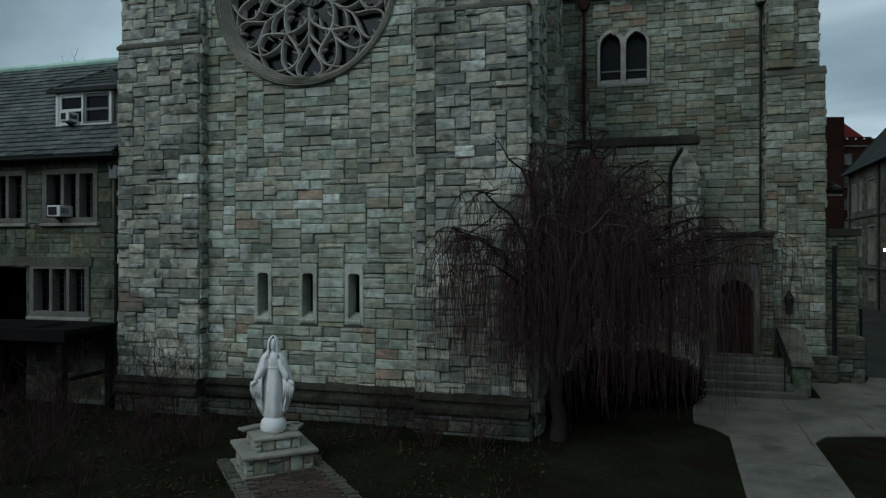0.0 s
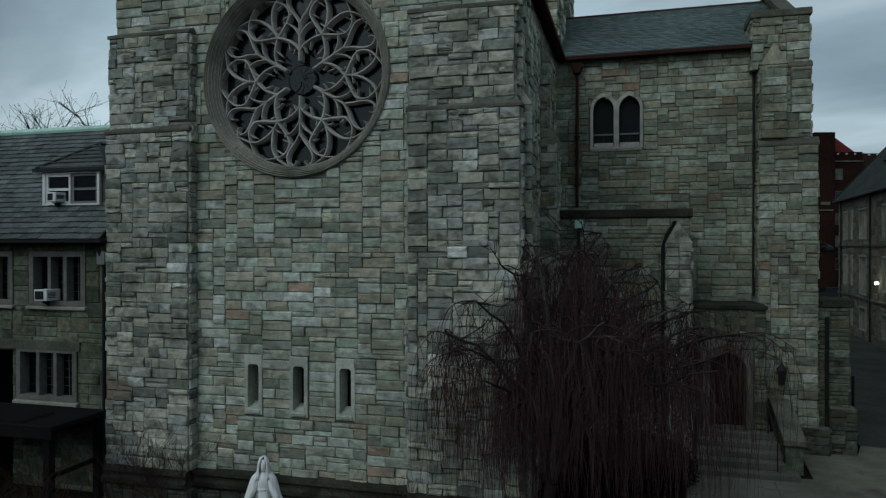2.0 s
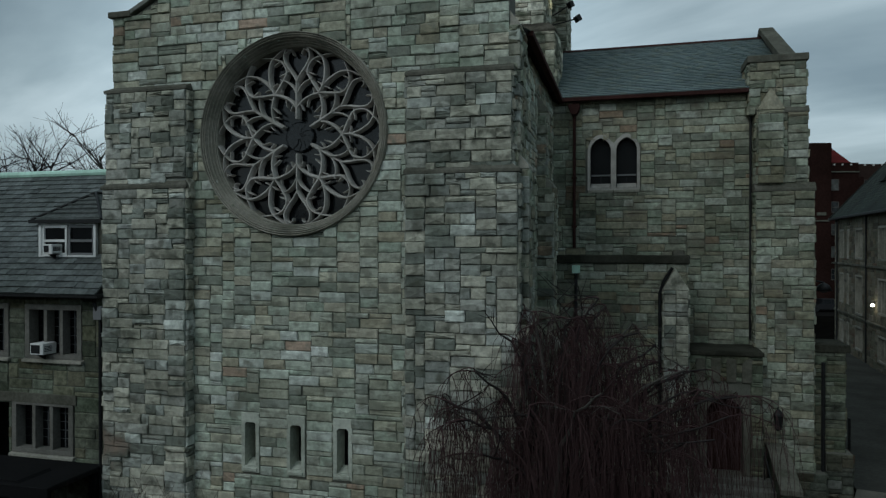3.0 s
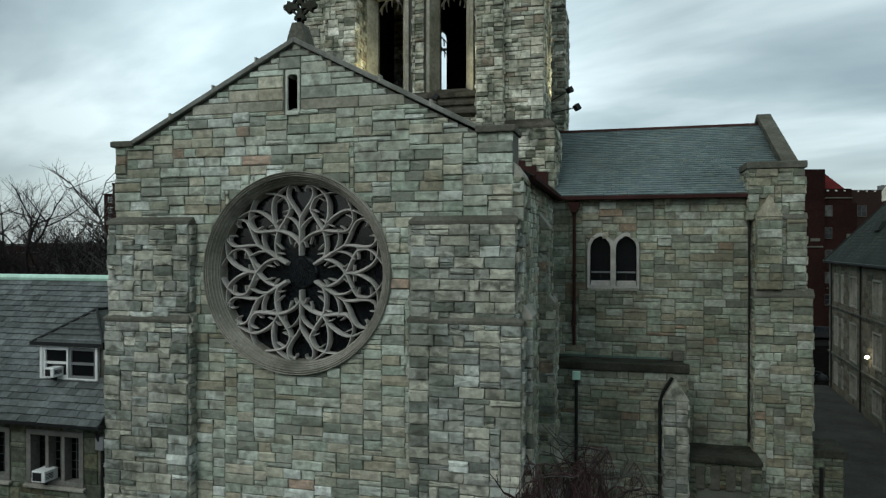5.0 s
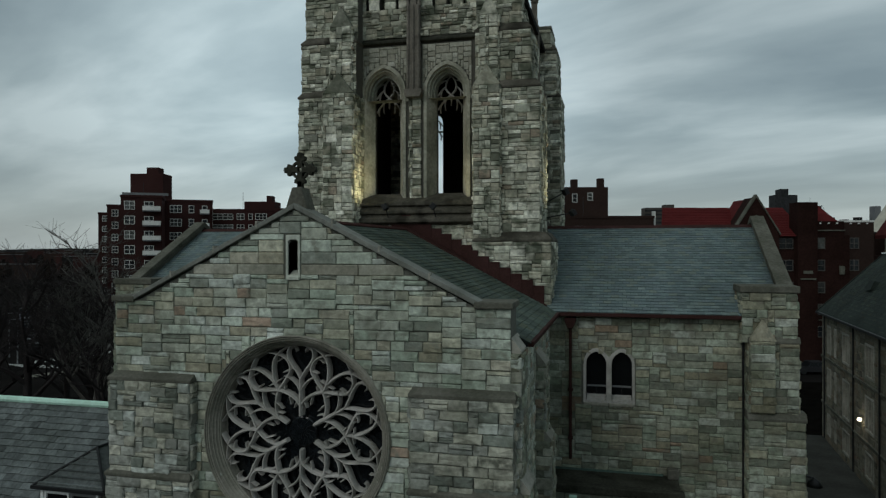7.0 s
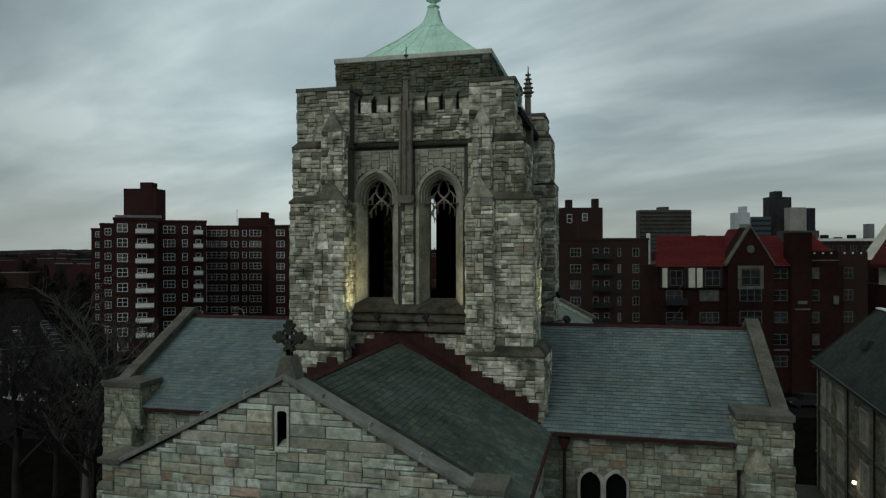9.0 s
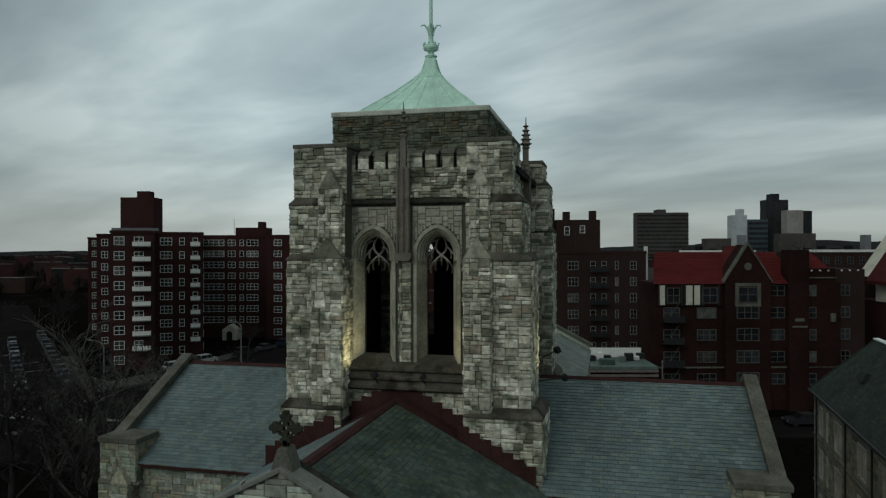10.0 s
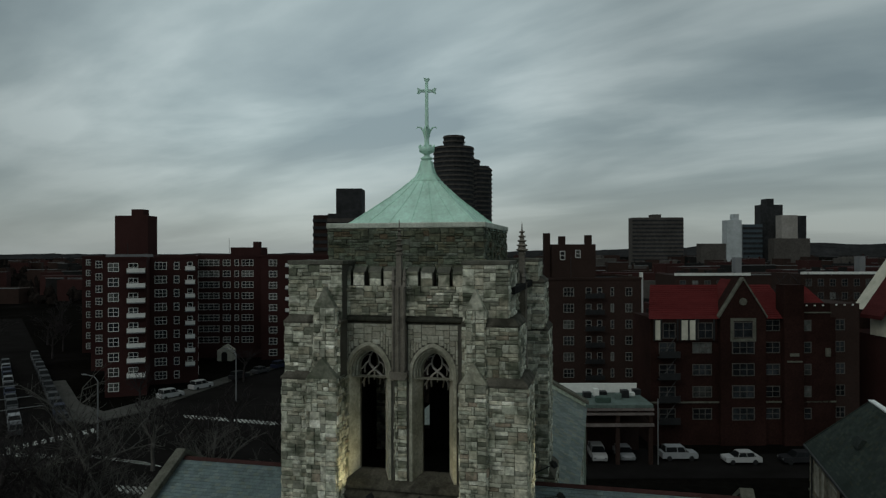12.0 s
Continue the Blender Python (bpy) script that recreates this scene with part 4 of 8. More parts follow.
part("hopper", Geo().prism([(-0.2, 0.12), (0.2, 0.12), (0.2, 0.0), (0.09, -0.25), (-0.09, -0.25), (-0.2, 0.0)], lambda u, v, d: (-1.83 + u, d, 12.75 + v), 24.4, 24.68), RUST, pipe, bevel=0.015)
for z in (8.6, 10.3):
    part("bracket", Geo().box(-1.92, 24.48, z, -1.74, 24.7, z + 0.06), RUST, pipe)
pipe = part("downpipe", Geo().tube([(3.84, 24.6, 4.9), (3.84, 24.6, 12.9)], 0.035, 10), IRON, church, "dark rainwater pipe")

# ---- tower ----
tower = thing("tower", "", "")
tower.parent = church
TX = -7.9


def opening(u0, u1, v0, spring, rise):
    return arch(u0, v0, u1, spring, rise, 10)


BAYS = ((-1.84, -0.78), (0.74, 1.80))


def bay_wall(turn, detail):
    """A belfry bay: two tall pointed openings, central pier, string course and battlement."""
    f = wall_frame((TX, 30.0, 0), turn)
    n0 = 4.08
    F = lambda u, v, d: f(u, v, n0 - d)
    w, wo = 2.26, 2.62
    outer = rect(-wo, 15.0, wo, 23.6)
    ops = [opening(a - 0.27, b + 0.27, 17.0, 21.45, 1.02) for a, b in BAYS]
    inn = [opening(a, b, 17.45, 21.5, 0.66) for a, b in BAYS]
    wall = part("belfry_wall", Geo().slab(outer, ops, F, 0.02, 0.35), MORTAR_DARK, tower, "belfry bay with two pointed openings")
    for k in range(2):
        # stepped reveals
        a, b = BAYS[k]
        for j, (e, d0, d1, ri) in enumerate(((0.27, -0.06, 0.12, 1.0), (0.19, 0.06, 0.26, 0.91), (0.11, 0.2, 0.4, 0.82), (0.04, 0.34, 0.56, 0.73))):
            g = Geo().slab(opening(a - e - 0.13, b + e + 0.13, 21.2 if j else 17.2, 21.45, ri + 0.16), [opening(a - e, b + e, 21.201 if j else 17.21, 21.45, ri)], F, d0, d1)
            part("archivolt", g, ASHLAR_SMOOTH, wall, "moulded limestone arch order", bevel=0.02 if detail else 0.0)
        for u0, u1 in ((a - 0.27, a), (b + 0.27, b)):
            part("splayed_jamb", Geo().prism([(u0, -0.02), (u1, 0.5), (u1, 0.66), (u0, 0.66)], lambda u, v, d: f(u, d, n0 - v), 17.2, 21.3), ASHLAR_SMOOTH, wall, "splayed pale limestone jamb")
        g = Geo().slab(opening(a - 0.2, b + 0.2, 17.2, 21.5, 0.85), [inn[k]], F, 0.56, 0.68)
        part("archivolt", g, ASHLAR_SMOOTH, wall, "moulded limestone arch order")
        if detail:
            # tracery head: an eye over crossing bars with short hanging cusps
            t = Geo()
            c = (a + b) / 2
            def R(pts, wd=0.035, w1=None):
                q = Geo()
                rib(q, smooth_path(pts, 5), wd, 0.0, 0.14, w1)
                t.add([f(c + x, z, n0 - 0.60 - y) for x, y, z in q.v], q.f)
            h = (b - a) / 2
            for s in (-1, 1):
                R([(0, 21.40), (s * 0.17, 21.58), (s * 0.21, 21.80), (s * 0.13, 22.02), (0, 22.16)], 0.03, 0.022)
                R([(s * 0.20, 21.74), (s * 0.34, 21.64), (s * h, 21.40)], 0.026)
                R([(s * 0.14, 22.0), (s * 0.33, 21.96), (s * h, 21.82)], 0.022)
                R([(-s * 0.13, 21.56), (0, 21.42), (s * 0.2, 21.26), (s * 0.38, 21.06), (s * h, 20.84)], 0.032, 0.026)
                R([(s * 0.22, 21.24), (s * 0.25, 21.02), (s * 0.22, 20.80)], 0.026, 0.016)
                R([(s * 0.40, 21.04), (s * 0.44, 20.86), (s * 0.42, 20.70)], 0.022, 0.014)
                R([(s * 0.36, 21.62), (s * 0.40, 21.42), (s * 0.38, 21.26)], 0.02, 0.012)
            R([(0, 21.44), (0.01, 21.2), (0, 20.98)], 0.024, 0.014)
            part("belfry_tracery", t, TRACERY, wall, "pierced stone tracery head")
    # added black liner stands in for the shade inside the belfry
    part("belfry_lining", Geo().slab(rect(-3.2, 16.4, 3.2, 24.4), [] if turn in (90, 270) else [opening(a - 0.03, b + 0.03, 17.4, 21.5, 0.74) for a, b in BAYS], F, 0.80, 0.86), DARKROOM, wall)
    if detail:
        def above(u, v):
            x, z = u - w, v + 21.1
            return not any(a - 0.4 < x < b + 0.4 and z < 21.45 + 1.12 * math.sqrt(max(0.0, 1 - ((x - (a + b) / 2) / 0.97) ** 2)) for a, b in BAYS) and abs(x) > 0.26
        masonry(wall, tuple(f(-w, 21.1, n0)), turn, 2 * w, 2.2, ok=above, single=60, near=(w, 1.6), seed=105 + int(turn), mat=ASHLAR_SMOOTH, rough=0.3, depth=0.02, mu=0.11, mv=0.1, widths=(4, 5, 6, 7), heights=(2, 2, 3), piece="ashlar_block")
        masonry(wall, tuple(f(-w, 14.0, n0)), turn, 2 * w, 9.2, ok=lambda u, v: abs(u - w) < 0.24 and 3.0 < v < 7.25 or v < 1.9, single=60, near=(w, 5), seed=101 + int(turn), widths=(2, 2, 3, 3), depth=0.06, mu=0.12, mat=STONE_TOWER, rough=2.0)
        masonry(wall, tuple(f(-wo, 23.62, n0)), turn, 2 * wo, 1.15, single=60, near=(2, 0.4), seed=108 + int(turn), widths=(2, 3, 3, 4), heights=(1, 1, 2), mv=0.115, mat=STONE_TOWER, rough=1.5, depth=0.04)
        masonry(wall, tuple(f(-wo, 24.77, n0)), turn, 2 * wo, 0.57, ok=lambda u, v: any(p < abs(u - wo) < q for p, q in ((0.28, 0.68), (0.84, 1.3), (1.46, 1.92), (2.08, 2.52))), seed=109 + int(turn), widths=(3, 4, 5), heights=(2, 3), mat=STONE_TOWER, rough=1.5)
    merlons = ((0.3, 0.66), (0.86, 1.28), (1.48, 1.9), (2.1, 2.5))
    g = Geo()
    g.prism([(-0.12, 23.42), (-0.12, 23.5), (0.1, 23.66), (0.1, 23.36), (-0.02, 23.36)], lambda u, v, d: f(d, v, n0 - u), -wo, wo)
    # shadow under the overhang is put into the near-black colour
    part("string_course", g, MOSSY_SHADED, wall, "dark moulded string course", bevel=0.01)
    pw = Geo()
    pw.prism(rect(-wo, 23.55, wo, 24.77), lambda u, v, d: f(u, v, n0 - d), 0.02, 0.5)
    u = -w
    for s in (-1, 1):
        for u0, u1 in merlons:
            a, b = sorted((s * u0, s * u1))
            pw.prism(rect(a, 24.77, b, 25.3), lambda u, v, d: f(u, v, n0 - d), 0.02, 0.5)
    part("battlement", pw, MORTAR_DARK, wall, "stone battlement")
    cp = Geo()
    for s in (-1, 1):
        for u0, u1 in merlons:
            a, b = sorted((s * u0, s * u1))
            cp.prism([(-0.05, 25.3), (0.25, 25.52), (0.55, 25.3)], lambda u, v, d: f(d, v, n0 - u), a - 0.04, b + 0.04)
    part("merlon_cap", cp, TRIM_DARK, wall)
    # weathered sill
    g = Geo().prism([(-0.40, 16.22), (-0.62, 16.32), (-0.62, 16.46), (-0.44, 16.56), (-0.42, 16.62), (-0.52, 16.66), (-0.52, 16.78), (-0.32, 16.88), (-0.30, 16.94), (-0.40, 16.98), (-0.40, 17.1), (-0.1, 17.28), (0.5, 17.5), (0.7, 17.5), (0.7, 16.22)], lambda u, v, d: f(d, v, n0 - u), -w - 0.28, w + 0.28)
    part("stepped_sill", g, SILL, wall, "broad stepped stone sill", bevel=0.02)
    # shaft with pinnacle
    pn = part("pinnacle_shaft", Geo().prism([(-0.28, 21.35), (0.24, 21.35), (0.22, 24.8), (-0.26, 24.8)], lambda u, v, d: f(u, v, n0 + d), -0.05, 0.26), PINKSTONE, wall, "clustered stone shaft")
    for u0 in (-0.24, -0.02, 0.2):
        part("colonnette", Geo().tube([f(u0, 21.5, n0 + 0.28), f(u0 * 0.92, 24.75, n0 + 0.28)], 0.055, 6), PINKSTONE, pn)
    part("corbel", Geo().prism([(-0.38, 21.36), (-0.30, 21.2), (0.26, 21.2), (0.34, 21.36), (0.34, 21.5), (-0.38, 21.5)], lambda u, v, d: f(u, v, n0 + d), -0.05, 0.36), PINKSTONE, pn, bevel=0.015)
    part("upper_shaft", Geo().prism([(-0.14, 24.8), (0.10, 24.8), (0.07, 26.0), (-0.11, 26.0)], lambda u, v, d: f(u, v, n0 + d), 0.0, 0.24), PINKSTONE, pn)
    for s in (-0.24, 0.2):
        part("small_finial", Geo().lathe([(0.09, 24.75), (0.06, 24.95), (0.1, 25.02), (0.05, 25.15), (0.07, 25.22), (0.0, 25.5)], f(s, 0, n0 + 0.2), 6), PINKSTONE, pn)
    crock = 0.06 if turn == 0 else 0.075
    prof = [(0.15, 25.95), (0.17, 26.02), (0.11, 26.1)]
    for k in range(5):
        z = 26.1 + k * 0.19
        r = 0.11 - k * 0.018 if turn == 0 else 0.19 - k * 0.034
        prof += [(r, z), (r + crock, z + 0.05), (r + crock, z + 0.08), (r - 0.015, z + 0.11)]
    prof += [(0.025, 27.08), (0.018, 27.26), (0.0, 27.36)]
    part("spirelet", Geo().lathe(prof, f(-0.02, 0, n0 + 0.13), 8), PINKSTONE, wall, "crocketed stone spirelet")
    return wall


for turn, det in ((0, True), (90, True), (180, True), (270, False)):
    bay_wall(turn, det)
# corner piers, front pair as seen, rear pair alike


def wedge(g, x0, x1, y0, y1, z, n):
    """A sloped set-off stone on top of a pier: foot rectangle, inset n at its top."""
    a = [(x0, y0), (x1, y0), (x1, y1), (x0, y1)]
    b = [(x0 + n, y0 + n), (x1 - n, y0 + n), (x1 - n, y1 - n), (x0 + n, y1 - n)]
    g.add([(x, y, z) for x, y in a] + [(x, y, z + 0.08) for x, y in a] + [(x, y, z + 0.1 + n * 1.1) for x, y in b],
          [(3, 2, 1, 0), (8, 9, 10, 11)] + [(i, (i + 1) % 4, 4 + (i + 1) % 4, 4 + i) for i in range(4)] + [(4 + i, 4 + (i + 1) % 4, 8 + (i + 1) % 4, 8 + i) for i in range(4)])
    return g


def corner_pier(x0, x1, out, front, seed, single):
    """x0..x1: the lower stage across the front; out: -1 where its outer side is on the left; front: True for the two towards the nave."""
    def span(d):
        return (x0 + d, x1) if out < 0 else (x0, x1 - d)
    fy = lambda y: y if front else 60.0 - y
    def yr(a, b):
        p, q = fy(a), fy(b)
        return min(p, q), max(p, q)
    faces = "fr" if out > 0 else "fl"
    if not front:
        faces = "rf" if out > 0 else "lf"
    ins = (0.0, 0.05, 0.14) if out < 0 else ((0.0, 0.34, 0.72) if front else (-0.14, 0.04, 0.3))
    root = None
    levels = ((15.6, 21.2, 24.98), (21.2, 23.35, 25.16), (23.35, 25.6, 25.36)) if front else ((15.6, 22.4, 24.98), (22.4, 24.6, 25.16), (24.6, 25.6, 25.36))
    for k, (z0, z1, y0) in enumerate(levels):
        a, b = span(ins[k])
        ya, yb = yr(y0, 27.4)
        ob = block(root or tower, "corner_pier" if root is None else "upper_stage", a, ya, z0, b, yb, z1, faces, single if k == 0 else 0, (1.2, 2.5), seed + k * 4, widths=(2, 3, 3, 4, 4, 5), heights=(1, 1, 1, 2), mv=0.155, mat=STONE_TOWER, mortar=MORTAR_DARK, rough=1.4, depth=0.04, label="rough ashlar corner pier with set-offs" if root is None else "")
        root = root or ob
        if k < 2:
            part("weathering", wedge(Geo(), a - 0.04, b + 0.04, ya - 0.05, yb + 0.05, z1, 0.2), SILL, root, bevel=0.01)
        else:
            part("capstone", Geo().box(a - 0.05, ya - 0.06, z1, b + 0.05, yb + 0.06, z1 + 0.16), TRIM_DARK, root, "weathered flat capstone", bevel=0.025)
    # base below the set-off
    a, b = (x0 - 0.1, x1) if out < 0 else (x0, x1 + 0.42)
    ya, yb = yr(24.72, 27.4)
    block(root, "base_stage", a, ya, 12.6, b, yb, 15.55, faces, 0, None, seed + 15, mat=STONE_TOWER, mortar=MORTAR_DARK, rough=1.8)
    part("weathering", wedge(Geo(), a - 0.03, b + 0.03, ya - 0.04, yb + 0.04, 15.55, 0.24), SILL, root, bevel=0.015)
    # narrow stepped pilaster beside the bay
    if front:
        pa, pb = (x1 - 1.22, x1 + 0.0) if out < 0 else (x0, x0 + 0.98)
        block(root, "pilaster", pa, 24.78, 15.2, pb, 26.0, 21.3, "frl", 0, None, seed + 20, widths=(2, 2, 3, 3, 4), heights=(1, 1, 1, 2), mv=0.155, mat=STONE_TOWER, mortar=MORTAR_DARK, rough=1.5, depth=0.045)
        pm = (pa + pb) / 2
        gb = Geo().prism([(pa - 0.03, 21.3), (pb + 0.03, 21.3), (pm, 22.1)], lambda u, v, d: (u, d, v), 24.75, 25.6)
        part("gablet", gb, STONE_TOWER, root, "small pointed stone gablet", bevel=0.02)
        qa, qb = pa + 0.2, pb - 0.16 if out < 0 else pb - 0.1
        block(root, "pilaster", qa, 25.02, 21.3, qb, 26.0, 23.95, "frl", 0, None, seed + 26, widths=(2, 2, 3), heights=(1, 1, 1, 2), mv=0.155, mat=STONE_TOWER, mortar=MORTAR_DARK, rough=1.5, depth=0.045)
        qm = (qa + qb) / 2
        gb = Geo().prism([(qa - 0.03, 23.95), (qb + 0.03, 23.95), (qm, 24.75)], lambda u, v, d: (u, d, v), 24.99, 25.6)
        part("gablet", gb, STONE_TOWER, root, "small pointed stone gablet", bevel=0.02)
    return root


corner_pier(-12.42, -10.08, -1, True, 201, 200)
corner_pier(-5.36, -2.94, 1, True, 231, 200)
corner_pier(-12.42, -10.08, -1, False, 261, 0)
corner_pier(-5.36, -2.94, 1, False, 281, 0)
# masonry between piers below the belfry and the chamber behind it
block(tower, "tower_base", -10.3, 25.6, 12.6, -5.3, 26.2, 16.35, "f", 0, None, 297, mat=STONE_TOWER, mortar=MORTAR_DARK, rough=1.8)
# near-black floor and rim keep the belfry inside dark
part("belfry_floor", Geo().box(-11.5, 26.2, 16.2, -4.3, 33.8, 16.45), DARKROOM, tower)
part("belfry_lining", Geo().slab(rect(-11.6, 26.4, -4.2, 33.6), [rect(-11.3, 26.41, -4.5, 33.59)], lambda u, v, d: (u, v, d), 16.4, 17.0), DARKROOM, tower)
part("tower_roof_deck", Geo().box(-12.0, 25.95, 24.5, -3.5, 34.0, 24.75), TAR, tower)
# upper block under the copper roof
block(tower, "top_block", -11.22, 26.78, 24.7, -4.8, 33.2, 27.03, "frl", 200, (3, 1.8), 301, label="dark weathered stone block below the copper roof", mat=STONE_DARK, mortar=MORTAR_DARK, rough=1.4, mv=0.11, widths=(2, 3, 3, 4), heights=(1, 1, 2))
part("parapet_coping", Geo().box(-11.3, 26.7, 27.03, -4.72, 33.28, 27.25), PALECAP, tower, "pale stone coping", bevel=0.04)
g = Geo()
cx, cy = -7.9, 30.0
rings = [(3.0, 26.88), (3.0, 26.95), (2.2, 27.64), (1.3, 28.42), (0.55, 29.18), (0.34, 29.5), (0.24, 29.85), (0.19, 30.1)]
for h, z in rings:
    g.v += [(cx - h * 1.0, cy - h, z), (cx + h * 1.0, cy - h, z), (cx + h * 1.0, cy + h, z), (cx - h * 1.0, cy + h, z)]
for i in range(len(rings) - 1):
    g.f += [(i * 4 + k, i * 4 + (k + 1) % 4, i * 4 + 4 + (k + 1) % 4, i * 4 + 4 + k) for k in range(4)]
g.f += [(3, 2, 1, 0), tuple(range(len(rings) * 4 - 4, len(rings) * 4))]
copper = part("copper_roof", g, COPPER, tower, "verdigris copper pyramid roof")
for turn in range(4):
    for k in range(5):
        u = (-0.66, -0.33, 0.0, 0.33, 0.66)[k]
        m = Matrix.Translation((cx, cy, 0)) @ pose(0, 0, 0, 0, 0, 90 * turn)
        ax, ay = (1.06, 1.0) if turn % 2 == 0 else (1.0, 1.06)
        pts = [m @ Vector((u * h * ax, -h * ay - 0.012, z)) for h, z in rings[1:6]]
        part("standing_seam", Geo().tube(pts, 0.016, 5), COPPER, copper)
for sx in (-1, 1):
    for sy in (-1, 1):
        part("hip_roll", Geo().tube([(cx + sx * h * 1.0, cy + sy * h, z) for h, z in rings[1:]], 0.035, 6), COPPER, copper)
part("neck_band", Geo().box(cx - 0.6, cy - 0.57, 29.16, cx + 0.6, cy + 0.57, 29.24), COPPER, copper, bevel=0.02)
spire = thing("finial", "", "")
spire.parent = tower
spire["label"] = "green copper finial carrying a slender cross"
F0 = (cx, cy, 0)
part("stem", Geo().lathe([(0.2, 30.0), (0.15, 30.1), (0.28, 30.18), (0.28, 30.22), (0.12, 30.32), (0.14, 30.4), (0.34, 30.5), (0.36, 30.68), (0.30, 30.7), (0.28, 30.55), (0.13, 30.6), (0.11, 31.0), (0.10, 31.35), (0.15, 31.5), (0.11, 31.6), (0.085, 31.65), (0.075, 33.5), (0.0, 33.52)], F0, 12), COPPER, spire, smooth=True)
for k in range(8):
    a = k * math.pi / 4
    part("crown_knob", Geo().lathe([(0.0, 0), (0.05, 0.03), (0.06, 0.1), (0.0, 0.16)], (cx + 0.33 * math.cos(a), cy + 0.33 * math.sin(a), 30.66), 6), COPPER, spire)
for k in range(4):
    a = k * math.pi / 2 + 0.27
    pts = [(cx + r * math.cos(a), cy + r * math.sin(a), z) for r, z in ((0.08, 31.15), (0.14, 31.4), (0.26, 31.58), (0.4, 31.6), (0.46, 31.52))]
    part("leaf_scroll", Geo().tube(pts, [0.05, 0.05, 0.04, 0.03, 0.015], 6), COPPER, spire)
g = Geo()
ang = radians(14)
for a in (1, -1, 0):
    if a:
        pts = [(0.0, -0.06), (0.25, -0.055), (0.36, -0.13), (0.42, -0.12), (0.38, 0.0), (0.42, 0.12), (0.36, 0.13), (0.25, 0.055), (0.0, 0.06)]
        g.prism([(a * p, 33.2 + q) for p, q in pts], lambda u, v, d: (cx + u * math.cos(ang), cy + u * math.sin(ang) + d, v), -0.05, 0.05)
    else:
        pts = [(-0.055, 32.9), (0.055, 32.9), (0.055, 33.6), (0.13, 33.72), (0.1, 33.78), (0.0, 33.74), (-0.1, 33.78), (-0.13, 33.72), (-0.055, 33.6)]
        g.prism(pts, lambda u, v, d: (cx + u * math.cos(ang), cy + u * math.sin(ang) + d, v), -0.05, 0.05)
part("cross", g, COPPER, spire, "pale green metal cross")

# stepped flashing where the nave roof meets the tower
for s in (-1, 1):
    root = church
    for k in range(13):
        xa, xb = 0.4 * k, 0.4 * (k + 1)
        zt = 16.3 - (16.02 - 13.05) / 5.65 * xa + (0.2 if s > 0 else 0.3)
        zb = 16.0 - (16.02 - 13.05) / 5.65 * xb - 0.05
        a, b = sorted((CX + s * xa, CX + s * xb))
        yy = 24.62 if xa > 2.05 else 25.5
        g = Geo().box(a + 0.004, yy - 0.03 - 0.004 * (k % 2), zb, b - 0.004, yy + 0.06, zt)
        ob = part("stepped_flashing" if root is church else "flashing_step", g, RUST, root, "red-brown stepped metal flashing" if root is church else "")
        root = ob if root is church else root
        if 2.0 < xa < 2.8:
            part("return_piece", Geo().box(a, 24.6, zb, b, 25.55, zb + 0.1), RUST, root)
    part("soaker", Geo().prism([(0.0, 0.0), (5.3, -5.3 * 2.97 / 5.65), (5.3, -5.3 * 2.97 / 5.65 + 0.05), (0.0, 0.05)], lambda u, v, d: (CX + s * u, d, 16.03 + v), 24.52, 25.6), RUST, church)

# chancel behind the tower
roof("chancel_roof", (CX, 34.0, 16.6), (CX, 57.5, 16.6), (6.3, 0, -3.2), seed=15, w=0.4, exposed=0.3, label="pale green-grey slate chancel roof", mats=SLATE_GREY)
roof("chancel_roof", (CX, 34.0, 16.6), (CX, 57.5, 16.6), (-6.3, 0, -3.2), seed=16, w=0.4, exposed=0.3, label="pale green-grey slate chancel roof", mats=SLATE_GREY)
block(church, "chancel_wall", -14.0, 34.0, -0.2, -1.9, 57.5, 13.3, "r", seed=315)
part("chancel_gable", Geo().prism([(-14.2, -0.2), (-1.7, -0.2), (-1.7, 13.8), (CX, 17.0), (-14.2, 13.8)], lambda u, v, d: (u, d, v), 57.5, 58.1), STONE, church)
g = Geo()
for s in (-1, 1):
    g.prism([(CX + s * 6.5, 13.6), (CX + s * 6.5, 13.85), (CX, 17.25), (CX, 17.0)], lambda u, v, d: (u, d, v), 57.4, 58.2)
part("chancel_coping", g, TRIM_DARK, church, bevel=0.02)

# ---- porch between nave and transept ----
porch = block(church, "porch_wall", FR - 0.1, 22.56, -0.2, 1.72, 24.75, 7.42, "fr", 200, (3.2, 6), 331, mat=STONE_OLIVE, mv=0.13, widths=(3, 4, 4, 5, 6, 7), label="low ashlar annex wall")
part("porch_coping", Geo().box(FR, 22.44, 7.42, 1.80, 22.78, 7.68), MOSSY_SHADED, porch, "dark flat stone coping", bevel=0.03)
part("porch_deck", Geo().box(FR, 22.78, 7.42, 1.76, 24.69, 7.5), MOSSY_SHADED, porch, "dark mossy flat roof")
part("copper_apron", Geo().prism([(24.6, 7.5), (24.69, 7.5), (24.69, 7.56), (24.64, 7.56)], lambda u, v, d: (d, u, v), FR, 1.3), COPPER_DULL, porch, "dull green copper flashing strip")
part("porch_coping", Geo().box(1.42, 24.3, 7.5, 1.78, 24.69, 7.82), TRIM_DARK, porch, "raised end of the coping", bevel=0.03)
block(porch, "pier", 1.03, 22.26, -0.2, 1.74, 22.6, 6.62, "frl", 0, None, 337, widths=(2, 3, 3), heights=(1, 2, 2), mat=STONE_BUT)
